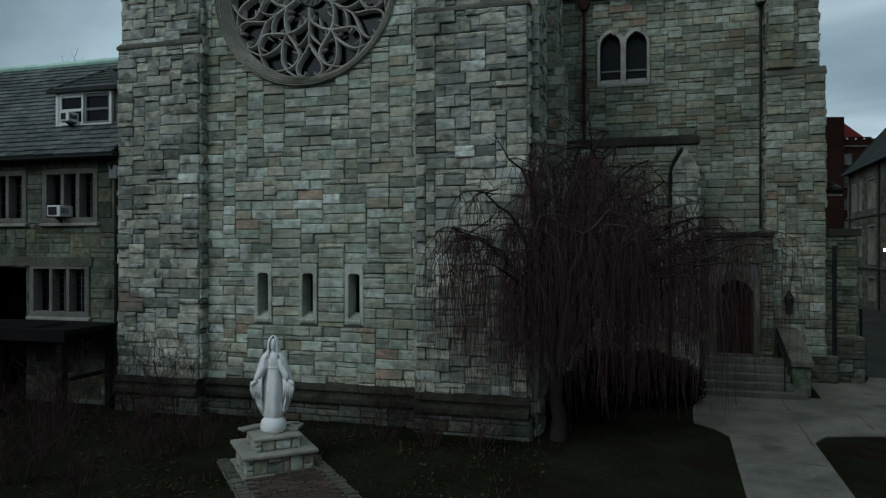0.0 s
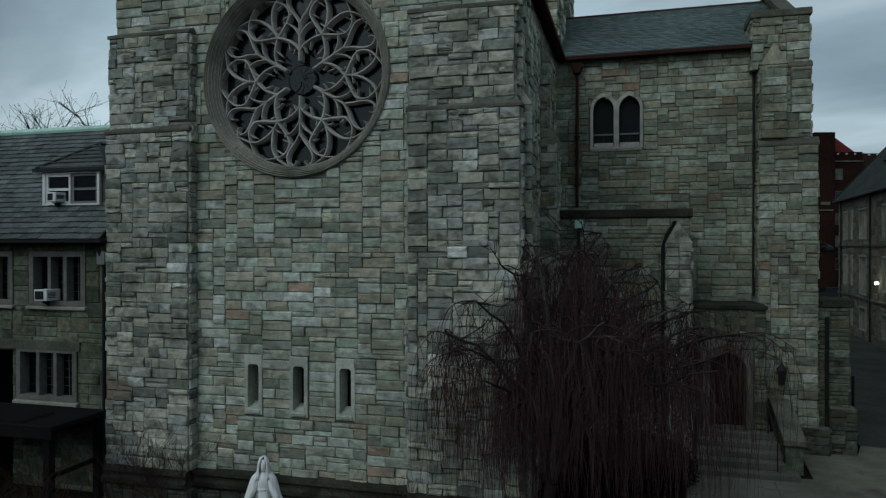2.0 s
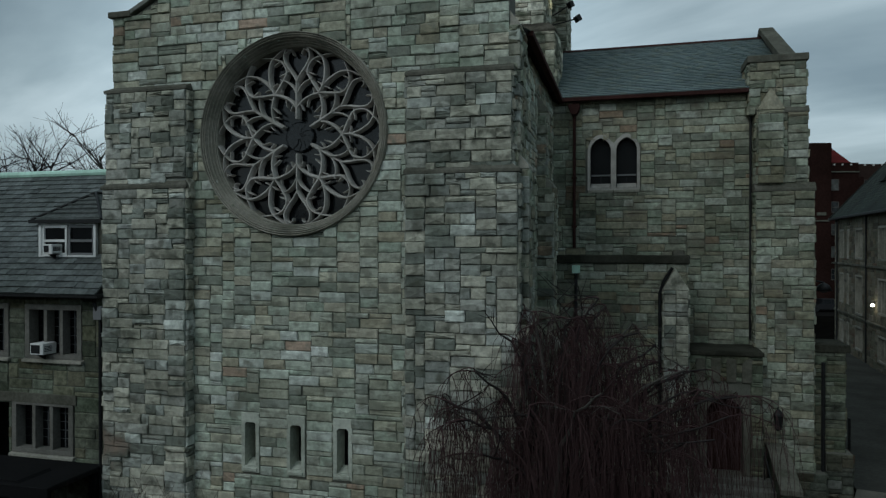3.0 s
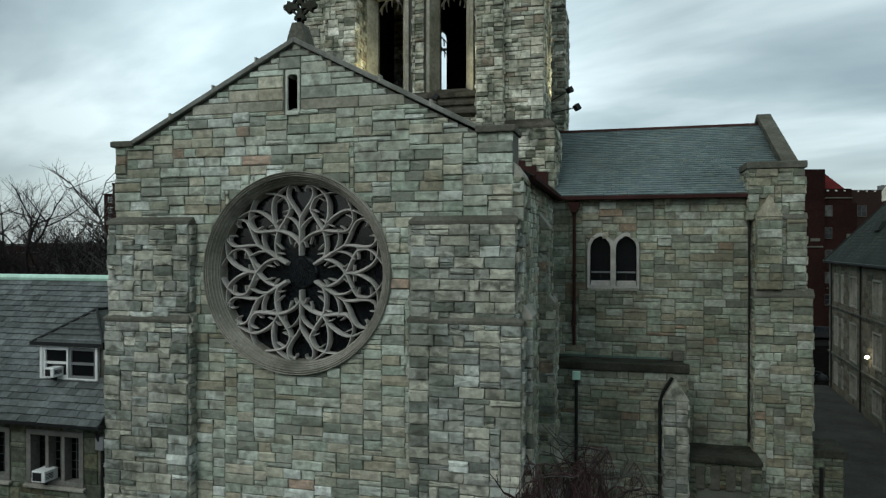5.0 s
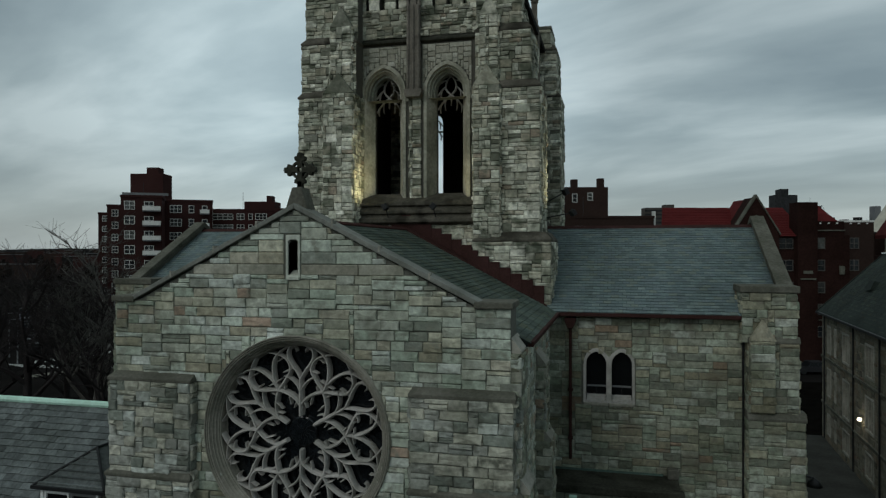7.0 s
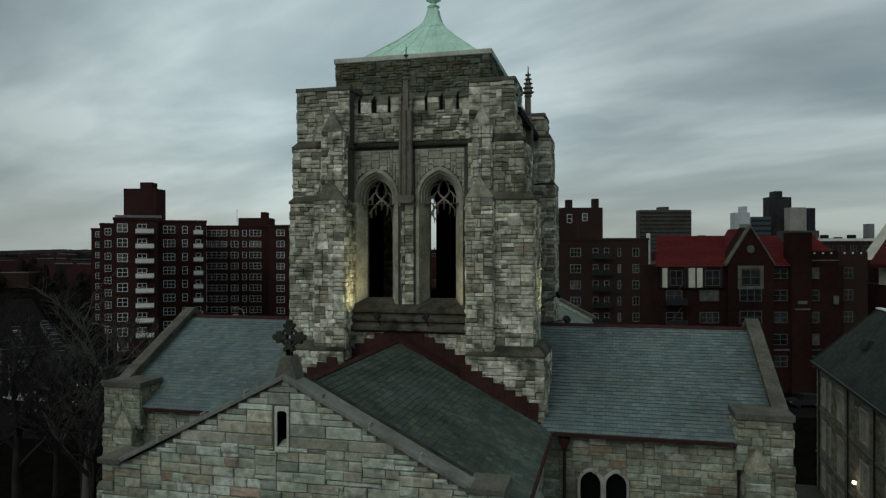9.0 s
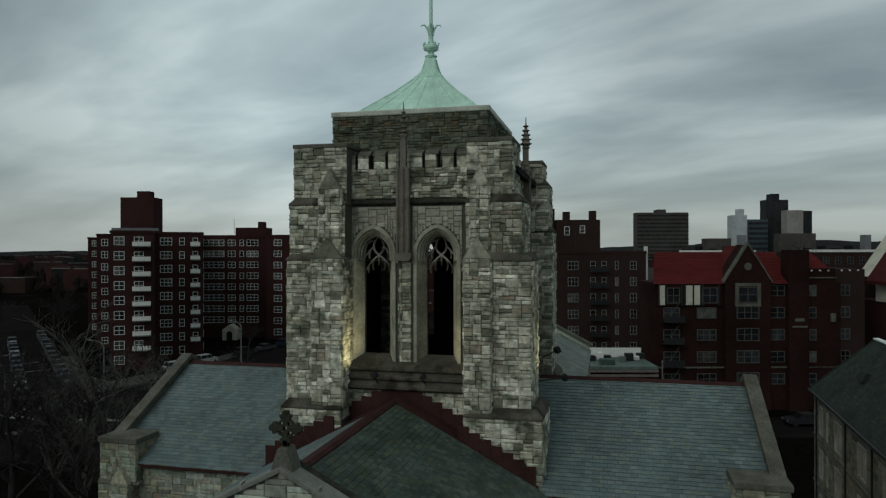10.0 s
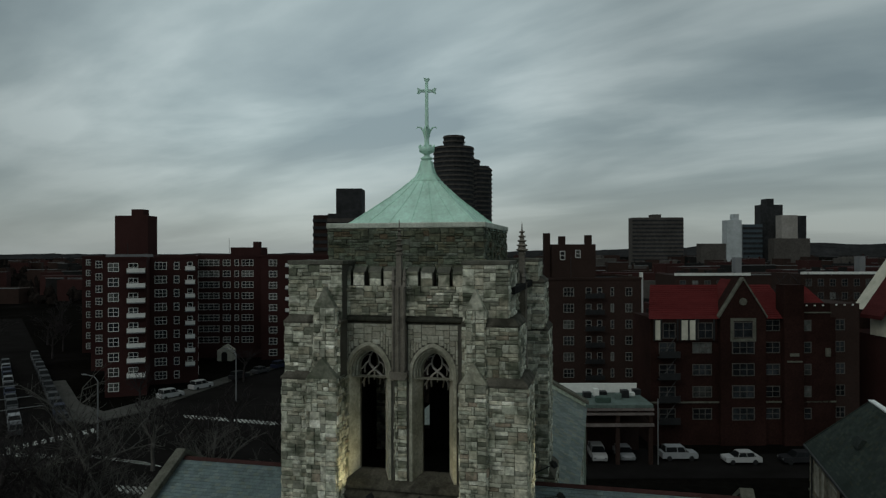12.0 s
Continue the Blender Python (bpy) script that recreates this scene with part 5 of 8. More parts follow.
part("gablet", Geo().prism([(0.99, 6.62), (1.78, 6.62), (1.36, 7.3)], lambda u, v, d: (u, d, v), 22.22, 22.62), STONE_BUT, porch, "small pointed stone gablet", bevel=0.02)
part("rainwater_pipe", Geo().tube([(0.92, 22.44, 0.2), (0.92, 22.44, 6.5), (1.02, 22.42, 6.85), (1.28, 22.38, 7.3)], 0.05, 8), IRON, porch, "dark bent rainwater pipe")
dp = part("porch_downpipe", Geo().tube([(-1.62, 22.45, 0.2), (-1.62, 22.45, 7.2)], 0.055, 8), IRON, porch, "dark rainwater pipe with a green hopper")
part("hopper", Geo().prism([(-0.12, 0.0), (0.12, 0.0), (0.12, 0.25), (-0.12, 0.25)], lambda u, v, d: (-1.62 + u, d, 7.1 + v), 22.32, 22.56), COPPER, dp, bevel=0.01)

# doorway
DY = 23.0
door_arch = [(2.33, 0.92), (3.39, 0.92), (3.39, 2.75)] + [(2.86 + 0.53 * math.cos(a), 2.75 + 0.5 * math.sin(a)) for a in (0.35, 0.75, 1.15, 1.57, 1.99, 2.39, 2.79)] + [(2.33, 2.75)]
doorway = part("doorway", Geo().slab(rect(1.72, -0.2, 3.95, 4.6), [door_arch], lambda u, v, d: (u, DY + d, v), 0.02, 1.7), MORTAR, church, "projecting stone doorway with an arched door")
# doorway's shade is put into the darkened stone and surround colours
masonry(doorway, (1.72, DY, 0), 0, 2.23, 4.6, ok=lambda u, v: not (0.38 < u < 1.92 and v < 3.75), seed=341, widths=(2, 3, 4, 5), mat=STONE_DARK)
hood = [(2.14, 0.92)] + [(2.14, 2.7)] + [(2.86 + 0.72 * math.cos(a), 2.75 + 0.78 * math.sin(a)) for a in (3.0, 2.6, 2.2, 1.8, 1.57, 1.34, 0.94, 0.54, 0.14)] + [(3.58, 2.7), (3.58, 0.92)]
part("door_surround", Geo().slab(hood[::-1], [door_arch[:2] and [(2.34, 0.93), (3.38, 0.93)] + door_arch[2:]], lambda u, v, d: (u, DY - 0.07 + d, v), 0, 0.5), TRIM_DARK, doorway, "moulded brown stone arch", bevel=0.015)
part("door_band", Geo().box(1.72, DY - 0.1, 4.58, 3.98, 24.7, 4.72), MOSSY_SHADED, doorway, "dark flat stone band", bevel=0.03)
for x in (2.15, 2.6, 3.05, 3.5):
    part("crest_panel", Geo().box(x - 0.15, DY - 0.05, 3.75, x + 0.15, DY + 0.05, 4.5), TRIM_DARK, doorway, bevel=0.03)
door = part("door", Geo().prism(door_arch, lambda u, v, d: (u, DY + 0.42 + d, v), 0, 0.07), WOOD, doorway, "dark red-brown wooden double door")
for x in (2.45, 2.59, 2.73, 2.99, 3.13, 3.27):
    part("plank_strip", Geo().box(x - 0.012, DY + 0.4, 0.95, x + 0.012, DY + 0.43, 2.75), WOOD, door)
part("handle", Geo().tube([(2.92, DY + 0.36, 1.8), (2.92, DY + 0.36, 2.1)], 0.018, 6), IRON, door)
# the tree's shade on the steps is put into this dark colour
STEPSTONE = surface("worn_dark_steps", (0.13, 0.127, 0.112), 0.9, 14, 0.25, 1.0, 0.4, bump=0.006)
# steps and cheek wall
steps = thing("entrance_steps", "five grey stone steps up to the church door", "steps")
for k in range(5):
    part("step", Geo().box(1.8 + 0.04 * k, 21.02 + 0.4 * k, -0.1 if k == 0 else 0.18 * k, 4.2 if k else 4.5, 23.02, 0.18 * (k + 1)), STEPSTONE, steps, bevel=0.02)
cheek = thing("stair_cheek_wall", "stone cheek wall with a sloping cap beside the steps", "wall")
# dark wall and cap colours carry the shade beside the steps
part("wall", Geo().prism([(21.75, 0), (24.08, 0), (24.08, 1.55), (23.6, 1.5), (21.75, 0.86)], lambda u, v, d: (d, u, v), 4.24, 4.72), STONE_DARK, cheek, bevel=0.02)
part("cap", Geo().prism([(21.66, 0.84), (23.6, 1.51), (24.08, 1.56), (24.08, 1.72), (23.56, 1.68), (21.66, 1.0)], lambda u, v, d: (d, u, v), 4.18, 4.78), TRIM_DARK, cheek, "sloping stone cap", bevel=0.02)
rail = thing("handrail", "thin black iron handrail beside the steps", "handrail")
part("rail", Geo().tube([(3.96, 21.3, 1.0), (3.96, 22.8, 1.72)], 0.02, 6), IRON, rail)
for y, z in ((21.34, 1.0), (22.74, 1.68)):
    part("post", Geo().tube([(3.96, y, 0.15 if y < 22 else 0.85), (3.96, y, z)], 0.018, 6), IRON, rail)
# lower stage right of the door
# annex shade is put into the darkened stone colour
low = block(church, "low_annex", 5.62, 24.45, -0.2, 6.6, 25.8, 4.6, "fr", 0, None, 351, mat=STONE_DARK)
part("annex_coping", Geo().box(5.6, 24.35, 4.6, 6.72, 25.9, 4.84), MOSSY_SHADED, low, bevel=0.02)
block(low, "plinth", 5.0, 23.95, -0.2, 5.95, 24.5, 0.85, "fr", 0, None, 353, mat=STONE_PLINTH)
block(low, "plinth", 6.0, 24.2, -0.2, 6.75, 25.0, 1.45, "fr", 0, None, 355, mat=STONE_PLINTH)
lampw = thing("wall_lantern", "small dark iron lantern fixed to the church wall", "lamp")
part("lantern_body", Geo().lathe([(0.03, -0.05), (0.10, 0.0), (0.13, 0.42), (0.17, 0.44), (0.05, 0.62), (0.0, 0.66)], (4.55, 23.86, 2.2), 8), IRON, lampw)
part("bracket", Geo().tube([(4.55, 24.1, 2.75), (4.55, 23.86, 2.9)], 0.02, 6), IRON, lampw)
roof_lamp = thing("roof_lamp", "dark hooded lamp on a bracket beside the church", "lamp")
part("hood", Geo().lathe([(0.0, 0.32), (0.2, 0.2), (0.3, 0.0), (0.26, 0.0), (0.16, 0.16), (0.0, 0.24)], (7.0, 28.6, 6.3), 12), IRON, roof_lamp, smooth=True)
part("arm", Geo().tube([(5.5, 28.6, 6.1), (6.4, 28.6, 6.75), (7.0, 28.6, 6.6)], 0.04, 6), IRON, roof_lamp)
part("lens", Geo().lathe([(0.0, -0.08), (0.14, -0.04), (0.16, 0.06), (0.0, 0.12)], (7.0, 28.6, 6.3), 10), GREYBOX, roof_lamp, "pale lamp glass")
post = tagged(part("gate_post", Geo().tube([(7.14, 26.0, 0.0), (7.14, 26.0, 2.2)], 0.045, 8), IRON), "slim black iron post at the court's entrance", "post")
dp = tagged(part("drainpipe", Geo().tube([(5.93, 24.3, 0.1), (5.93, 24.3, 4.3)], 0.06, 8), IRON), "dark iron drainpipe down the low annex wall", "pipe")

# ---- paths ----
path = sheet("footpath", [(1.85, 12.0), (1.75, 12.6), (1.95, 16.6), (1.7, 17.2), (1.28, 17.7), (1.35, 19.0), (1.6, 21.2), (4.9, 21.4), (5.1, 23.96), (6.0, 24.2), (6.8, 24.3), (7.2, 25.4), (14.6, 24.0), (14.0, 19.5), (5.4, 17.6), (4.05, 17.2), (3.65, 16.5), (3.45, 12.0), (3.6, 2.0), (1.9, 2.0)], 0.03, CONCRETE, "pale concrete footpath forking at the church steps", "footpath", thick=0.1)
sheet("courtyard", [(7.2, 25.4), (7.4, 62.0), (16.1, 62.0), (14.2, 30.0), (14.0, 24.0)], 0.022, surface("dark_court_paving", (0.055, 0.056, 0.051), 0.9, 6, 0.2, 0.4, 0.35, spec=0.04), "dark worn paving of the court beside the church", "courtyard", thick=0.1)
jt = Geo()
for a, b in (((3.56, 16.1), (3.8, 20.9)), ((1.98, 16.48), (3.56, 16.66)), ((1.45, 19.3), (3.25, 19.4)), ((1.9, 14.8), (3.5, 14.8)), ((5.22, 18.0), (5.35, 20.9)), ((1.85, 12.6), (3.5, 12.6))):
    d = Vector((b[0] - a[0], b[1] - a[1], 0)).normalized().cross(Vector((0, 0, 1))) * 0.02
    jt.add([(a[0] - d.x, a[1] - d.y, 0.034), (a[0] + d.x, a[1] + d.y, 0.034), (b[0] + d.x, b[1] + d.y, 0.034), (b[0] - d.x, b[1] - d.y, 0.034)], [(0, 1, 2, 3)])
part("joint", jt, TRIM_DARK, path)


# ---- rectory wing beside the church ----
rectory = thing("rectory", "two-storey stone rectory wing with a slate roof and dormer", "house")
RY = 15.42
RTRIM = surface("brownish_window_stone", (0.16, 0.155, 0.14), 0.9, 12, 0.25, 0.8, 0.4)
W2 = [(-15.87, -14.02, 4.93, 6.40), (-18.35, -16.42, 4.93, 6.40), (-20.9, -19.0, 4.93, 6.40)]
W1 = [(-16.32, -14.3, 2.35, 3.80), (-21.6, -19.6, 2.35, 3.80)]
DOORWAY = (-18.6, -16.42, -0.1, 3.74)
g = Geo().slab(rect(-30.0, -0.2, -13.14, 6.85), [rect(a + 0.14, c + 0.12, b - 0.14, d - 0.14) for a, b, c, d in W2 + W1] + [rect(DOORWAY[0], DOORWAY[2], DOORWAY[1], DOORWAY[3])], lambda u, v, d: (u, RY + 0.012 + d, v), 0, 0.5)
rw = part("front_wall", g, MORTAR, rectory, "front wall of small dark ashlar")
# stone colours about a third as bright as the facade's
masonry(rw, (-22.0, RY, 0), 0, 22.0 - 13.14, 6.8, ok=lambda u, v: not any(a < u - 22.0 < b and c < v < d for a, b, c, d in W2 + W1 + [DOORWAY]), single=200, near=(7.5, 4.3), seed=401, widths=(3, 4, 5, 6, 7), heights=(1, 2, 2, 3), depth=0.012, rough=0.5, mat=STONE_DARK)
part("door_lintel", Geo().box(-18.8, RY - 0.06, 3.72, -14.2, RY + 0.2, 3.98), TRIM_DARK, rectory, "long flat stone lintel", bevel=0.015)
for k, (a, b, c, d) in enumerate(W2 + W1):
    win = part("window", Geo().box(a + 0.1, RY + 0.28, c + 0.1, b - 0.1, RY + 0.31, d - 0.1), LEAD, rectory, "stone-mullioned casement window with dark leaded panes")
    part("surround", Geo().slab(rect(a, c, b, d), [rect(a + 0.15, c + 0.13, b - 0.15, d - 0.15)], lambda u, v, q: (u, RY - 0.05 + q, v), 0, 0.3), RTRIM, win, "dressed stone surround", bevel=0.01)
    n = 3
    for j in range(1, n):
        x = a + 0.15 + (b - a - 0.3) * j / n
        part("mullion", Geo().box(x - 0.055, RY - 0.03, c + 0.13, x + 0.055, RY + 0.24, d - 0.15), RTRIM, win, bevel=0.01)
    for j in range(n):
        x0 = a + 0.15 + (b - a - 0.3) * j / n
        x1 = a + 0.15 + (b - a - 0.3) * (j + 1) / n
        came = IRON if j == 0 else GREYBOX
        for q in (1, 2):
            xx = x0 + (x1 - x0) * q / 3
            part("lead_came", Geo().box(xx - 0.008, RY + 0.26, c + 0.14, xx + 0.008, RY + 0.279, d - 0.16), came, win)
        for q in range(1, 5):
            zz = c + 0.14 + (d - c - 0.3) * q / 5
            part("lead_came", Geo().box(x0, RY + 0.26, zz - 0.006, x1, RY + 0.277, zz + 0.006), came, win)
    part("sill", Geo().prism([(-0.12, c - 0.1), (0.1, c - 0.1), (0.1, c + 0.03), (-0.12, c - 0.03)], lambda u, v, q: (q, RY + u, v), a - 0.05, b + 0.05), TRIM, win, bevel=0.01)
part("side_wall", Geo().box(-30, RY + 0.5, -0.2, -29.6, 21.6, 6.85), STONE, rectory)
part("rear_wall", Geo().box(-30, 21.2, -0.2, -13.2, 21.6, 6.85), STONE, rectory)
# near-black ceiling and wall stand in for the rooms' shade
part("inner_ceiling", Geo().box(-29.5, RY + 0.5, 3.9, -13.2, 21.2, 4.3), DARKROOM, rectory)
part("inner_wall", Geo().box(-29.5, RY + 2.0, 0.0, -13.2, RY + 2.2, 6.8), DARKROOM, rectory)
RR, RE, RYR = 10.25, 6.75, 18.7
roof("rectory_roof", (-30.0, RYR, RR), (-13.16, RYR, RR), (0, 14.95 - RYR, RE - RR), mats=SLATE_RECTORY, single=300, near=(14.6, 3.0), seed=21, w=0.32, exposed=0.225, lift=2.3, parent=rectory, label="weathered grey-green slate roof",
     ok=lambda u, v: not (14.0 < u < 16.05 and 1.8 < v < 3.55))
roof("rectory_roof", (-30.0, RYR, RR), (-13.16, RYR, RR), (0, 3.4, RE - RR), mats=SLATE_RECTORY, seed=22, w=0.5, exposed=0.4, parent=rectory)
part("ridge_roll", Geo().tube([(-30, RYR, RR + 0.06), (-13.2, RYR, RR + 0.06)], 0.11, 8), COPPER, rectory, "green copper ridge roll")
part("eaves_board", Geo().box(-30, 14.92, 6.62, -13.14, 15.4, 6.74), IRON, rectory, "dark eaves gutter", bevel=0.02)
dp = part("rectory_downpipe", Geo().tube([(-13.32, 15.26, 0.1), (-13.32, 15.26, 6.1), (-13.38, 15.1, 6.5)], 0.05, 8), IRON, rectory, "dark rainwater pipe")
part("hopper", Geo().box(-13.45, 15.14, 6.05, -13.2, 15.36, 6.4), GREYBOX, dp, bevel=0.02)
# dormer
dm = part("dormer", Geo().box(-16.0, 16.0, 7.45, -13.9, 17.2, 8.72), TRIM_DARK, rectory, "small dormer with a white sash window")
g = Geo()
apex_z = 9.5
g.add([(-16.12, 15.83, 8.68), (-13.78, 15.83, 8.68), (-14.95, 16.95, apex_z), (-16.12, 17.1, 8.75), (-13.78, 17.1, 8.75), (-14.95, 17.9, apex_z)], [(0, 1, 2), (0, 2, 5, 3), (1, 4, 5, 2), (0, 3, 4, 1), (3, 5, 4)])
dr = part("dormer_roof", g, SLATE_RECTORY, dm, "hipped slate dormer roof")
for k in range(6):
    f = (k + 0.5) / 6
    z = 8.70 + (apex_z - 8.70) * f
    xa, xb, y = -16.12 + 1.17 * f, -13.78 - 1.17 * f, 15.83 + 1.07 * f
    part("slate_course", Geo().box(xa, y - 0.03, z - 0.02, xb, y + 0.12, z + 0.012), SLATE_RECTORY, dr)
for q in ((-16.12, 15.83, 8.7), (-13.78, 15.83, 8.7), (-14.95, 17.9, apex_z)):
    part("hip_flashing", Geo().tube([q, (-14.95, 16.95, apex_z + 0.02)], 0.04, 6), IRON, dr)
part("eaves_trim", Geo().box(-16.16, 15.78, 8.6, -13.74, 15.91, 8.7), IRON, dm)
part("cheek_slates", Geo().box(-16.06, 16.3, 7.5, -16.0, 17.0, 8.66), SLATE_RECTORY, dm)
for j, (xa, xb) in enumerate(((-15.83, -15.0), (-14.96, -14.10))):
    sash = part("sash_window", Geo().slab(rect(xa, 7.71, xb, 8.55), [rect(xa + 0.07, 7.78, xb - 0.06, 8.08), rect(xa + 0.07, 8.15, xb - 0.06, 8.47)], lambda u, v, d: (u, 15.92 + d, v), 0, 0.08), WHITE if j == 0 else GREYBOX, dm, "white painted sash window" if j == 0 else "grey metal storm window")
    part("pane", Geo().box(xa + 0.03, 15.97, 7.72, xb - 0.03, 15.99, 8.52), LEAD, sash)
part("window_board", Geo().slab(rect(-15.93, 7.64, -14.02, 8.63), [rect(-15.83, 7.71, -14.10, 8.55)], lambda u, v, d: (u, 15.89 + d, v), 0, 0.1), WHITE, dm, "white painted window frame", bevel=0.01)
part("dormer", Geo().box(-21.9, 16.4, 7.7, -19.95, 17.2, 8.6), TRIM_DARK, rectory)
part("dormer_roof", Geo().prism([(-22.2, 8.6), (-19.6, 8.6), (-19.7, 8.75), (-20.9, 9.4), (-22.1, 8.75)], lambda u, v, d: (u, d, v), 16.1, 17.6), SLATE_RECTORY, rectory)


def air_conditioner(x0, x1, z0, z1, y, label):
    ac = thing("air_conditioner", label, "air conditioner")
    part("case", Geo().box(x0, y - 0.34, z0, x1, y + 0.12, z1), WHITE, ac, bevel=0.015)
    part("grille", Geo().box(x0 + 0.04, y - 0.35, z0 + 0.04, x1 - 0.1, y - 0.339, z1 - 0.04), IRON, ac, "dark rear grille")
    for k in range(4):
        zz = z0 + 0.08 + (z1 - z0 - 0.14) * k / 4
        part("louvre", Geo().box(x1 - 0.001, y - 0.3, zz, x1 + 0.006, y - 0.05, zz + 0.02), IRON, ac)
    part("bracket", Geo().prism([(y + 0.1, z0 - 0.02), (y - 0.3, z0 - 0.02), (y + 0.1, z0 - 0.25)], lambda u, v, d: (d, u, v), (x0 + x1) / 2 - 0.02, (x0 + x1) / 2 + 0.02), IRON, ac)


air_conditioner(-15.40, -14.98, 5.08, 5.38, RY, "white window air conditioner in a rectory window")
air_conditioner(-15.5, -15.2, 7.76, 8.02, 15.95, "small window air conditioner in the dormer window")
notice = tagged(part("notice", Geo().box(-16.75, RY + 0.3, 2.72, -16.55, RY + 0.315, 2.92), WHITE), "small white notice behind an entrance pane", "sign")
# dark flat entrance canopy
CANOPY = surface("black_weathered_canopy", (0.009, 0.009, 0.01), 0.8, 12, 0.4, 1.0, 0.4, spec=0.12)
can = thing("entrance_canopy", "dark flat-roofed entrance lobby before the rectory", "porch")
part("roof", Geo().box(-22.0, 13.5, 2.1, -13.3, 15.36, 2.24), CANOPY, can, bevel=0.03)
part("fascia", Geo().box(-22.1, 13.42, 1.95, -13.2, 13.5, 2.27), CANOPY, can, bevel=0.02)
for x in (-13.45, -15.4, -17.8, -20.2):
    part("post", Geo().box(x - 0.09, 13.52, 0, x + 0.09, 13.7, 2.1), CANOPY, can)
part("rear_post", Geo().box(-13.54, 15.1, 0.0, -13.36, 15.28, 2.1), CANOPY, can)
part("side_rail", Geo().box(-13.5, 13.7, 0.95, -13.42, 15.1, 1.05), CANOPY, can)
part("skylight", Geo().prism([(-15.1, 2.22), (-14.2, 2.22), (-14.3, 2.3), (-15.0, 2.3)], lambda u, v, d: (u, d, v), 13.6, 14.6), CANOPY, can)

# ---- statue and its pedestal ----
PA = radians(42)
pu, pv = Vector((math.cos(PA), math.sin(PA), 0)), Vector((-math.sin(PA), math.cos(PA), 0))
PC = Vector((-6.80, 11.98, 0))


def ped(u, v, z):
    return PC + pu * u + pv * v + Vector((0, 0, z))


def ped_box(g, hu, hv, z0, z1, off=(0, 0)):
    g.prism([(off[0] - hu, off[1] - hv), (off[0] + hu, off[1] - hv), (off[0] + hu, off[1] + hv), (off[0] - hu, off[1] + hv)], lambda u, v, d: ped(u, v, d), z0, z1)
    return g


pedestal = thing("pedestal", "stepped rubble-stone pedestal with flat capstones under the statue", "pedestal")
part("core", ped_box(Geo(), 0.60, 0.60, -0.05, 0.36), MORTAR, pedestal)
part("core", ped_box(Geo(), 0.42, 0.42, 0.36, 0.62), MORTAR, pedestal)
part("footing", ped_box(Geo(), 0.70, 0.70, -0.05, 0.05), TRIM, pedestal, "flat stone footing", bevel=0.015)
part("cap", ped_box(Geo(), 0.70, 0.70, 0.36, 0.42), TRIM, pedestal, "flat stone slab", bevel=0.012)
part("cap", ped_box(Geo(), 0.46, 0.46, 0.62, 0.67), TRIM, pedestal, "flat stone slab", bevel=0.012)
for h, z0, z1 in ((0.61, 0.05, 0.36), (0.43, 0.42, 0.62)):
    for q in range(4):
        a = PA + q * math.pi / 2
        o = PC + Vector((math.cos(a), math.sin(a), 0)) * -h + Vector((math.sin(a), -math.cos(a), 0)) * h
        masonry(pedestal, (o.x, o.y, z0), math.degrees(a), 2 * h, z1 - z0, seed=420 + q, mu=0.06, mv=0.1, widths=(2, 3, 4, 5), heights=(2, 3, 1), depth=0.01, single=20, near=(0.6, 0.1))
for u, v, a in ((-0.36, 0.36, 20), (0.36, 0.34, -24), (0.44, 0.06, 60), (0.05, 0.46, 0)):
    sl = Geo().box(-0.22, -0.11, 0, 0.22, 0.11, 0.05)
    p = ped(u, v, 0.675)
    sl.moved(Matrix.Translation(p) @ pose(0, 0, 0, 0, 0, math.degrees(PA) + a))
    tagged(part("loose_slab", sl, TRIM, bevel=0.008), "loose pale stone slab lying behind the statue", "stone slab", group="loose slabs")


def loft(g, rings, closed=True):
    """Rings of equal length joined into a skin."""
    n = len(rings[0])
    k0 = len(g.v)
    for r in rings:
        g.v += [tuple(p) for p in r]
    for i in range(len(rings) - 1):
        for s in range(n if closed else n - 1):
            g.f.append((k0 + i * n + s, k0 + i * n + (s + 1) % n, k0 + (i + 1) * n + (s + 1) % n, k0 + (i + 1) * n + s))
    if closed:
        g.f.append(tuple(k0 + s for s in range(n))[::-1])
        g.f.append(tuple(k0 + (len(rings) - 1) * n + s for s in range(n)))


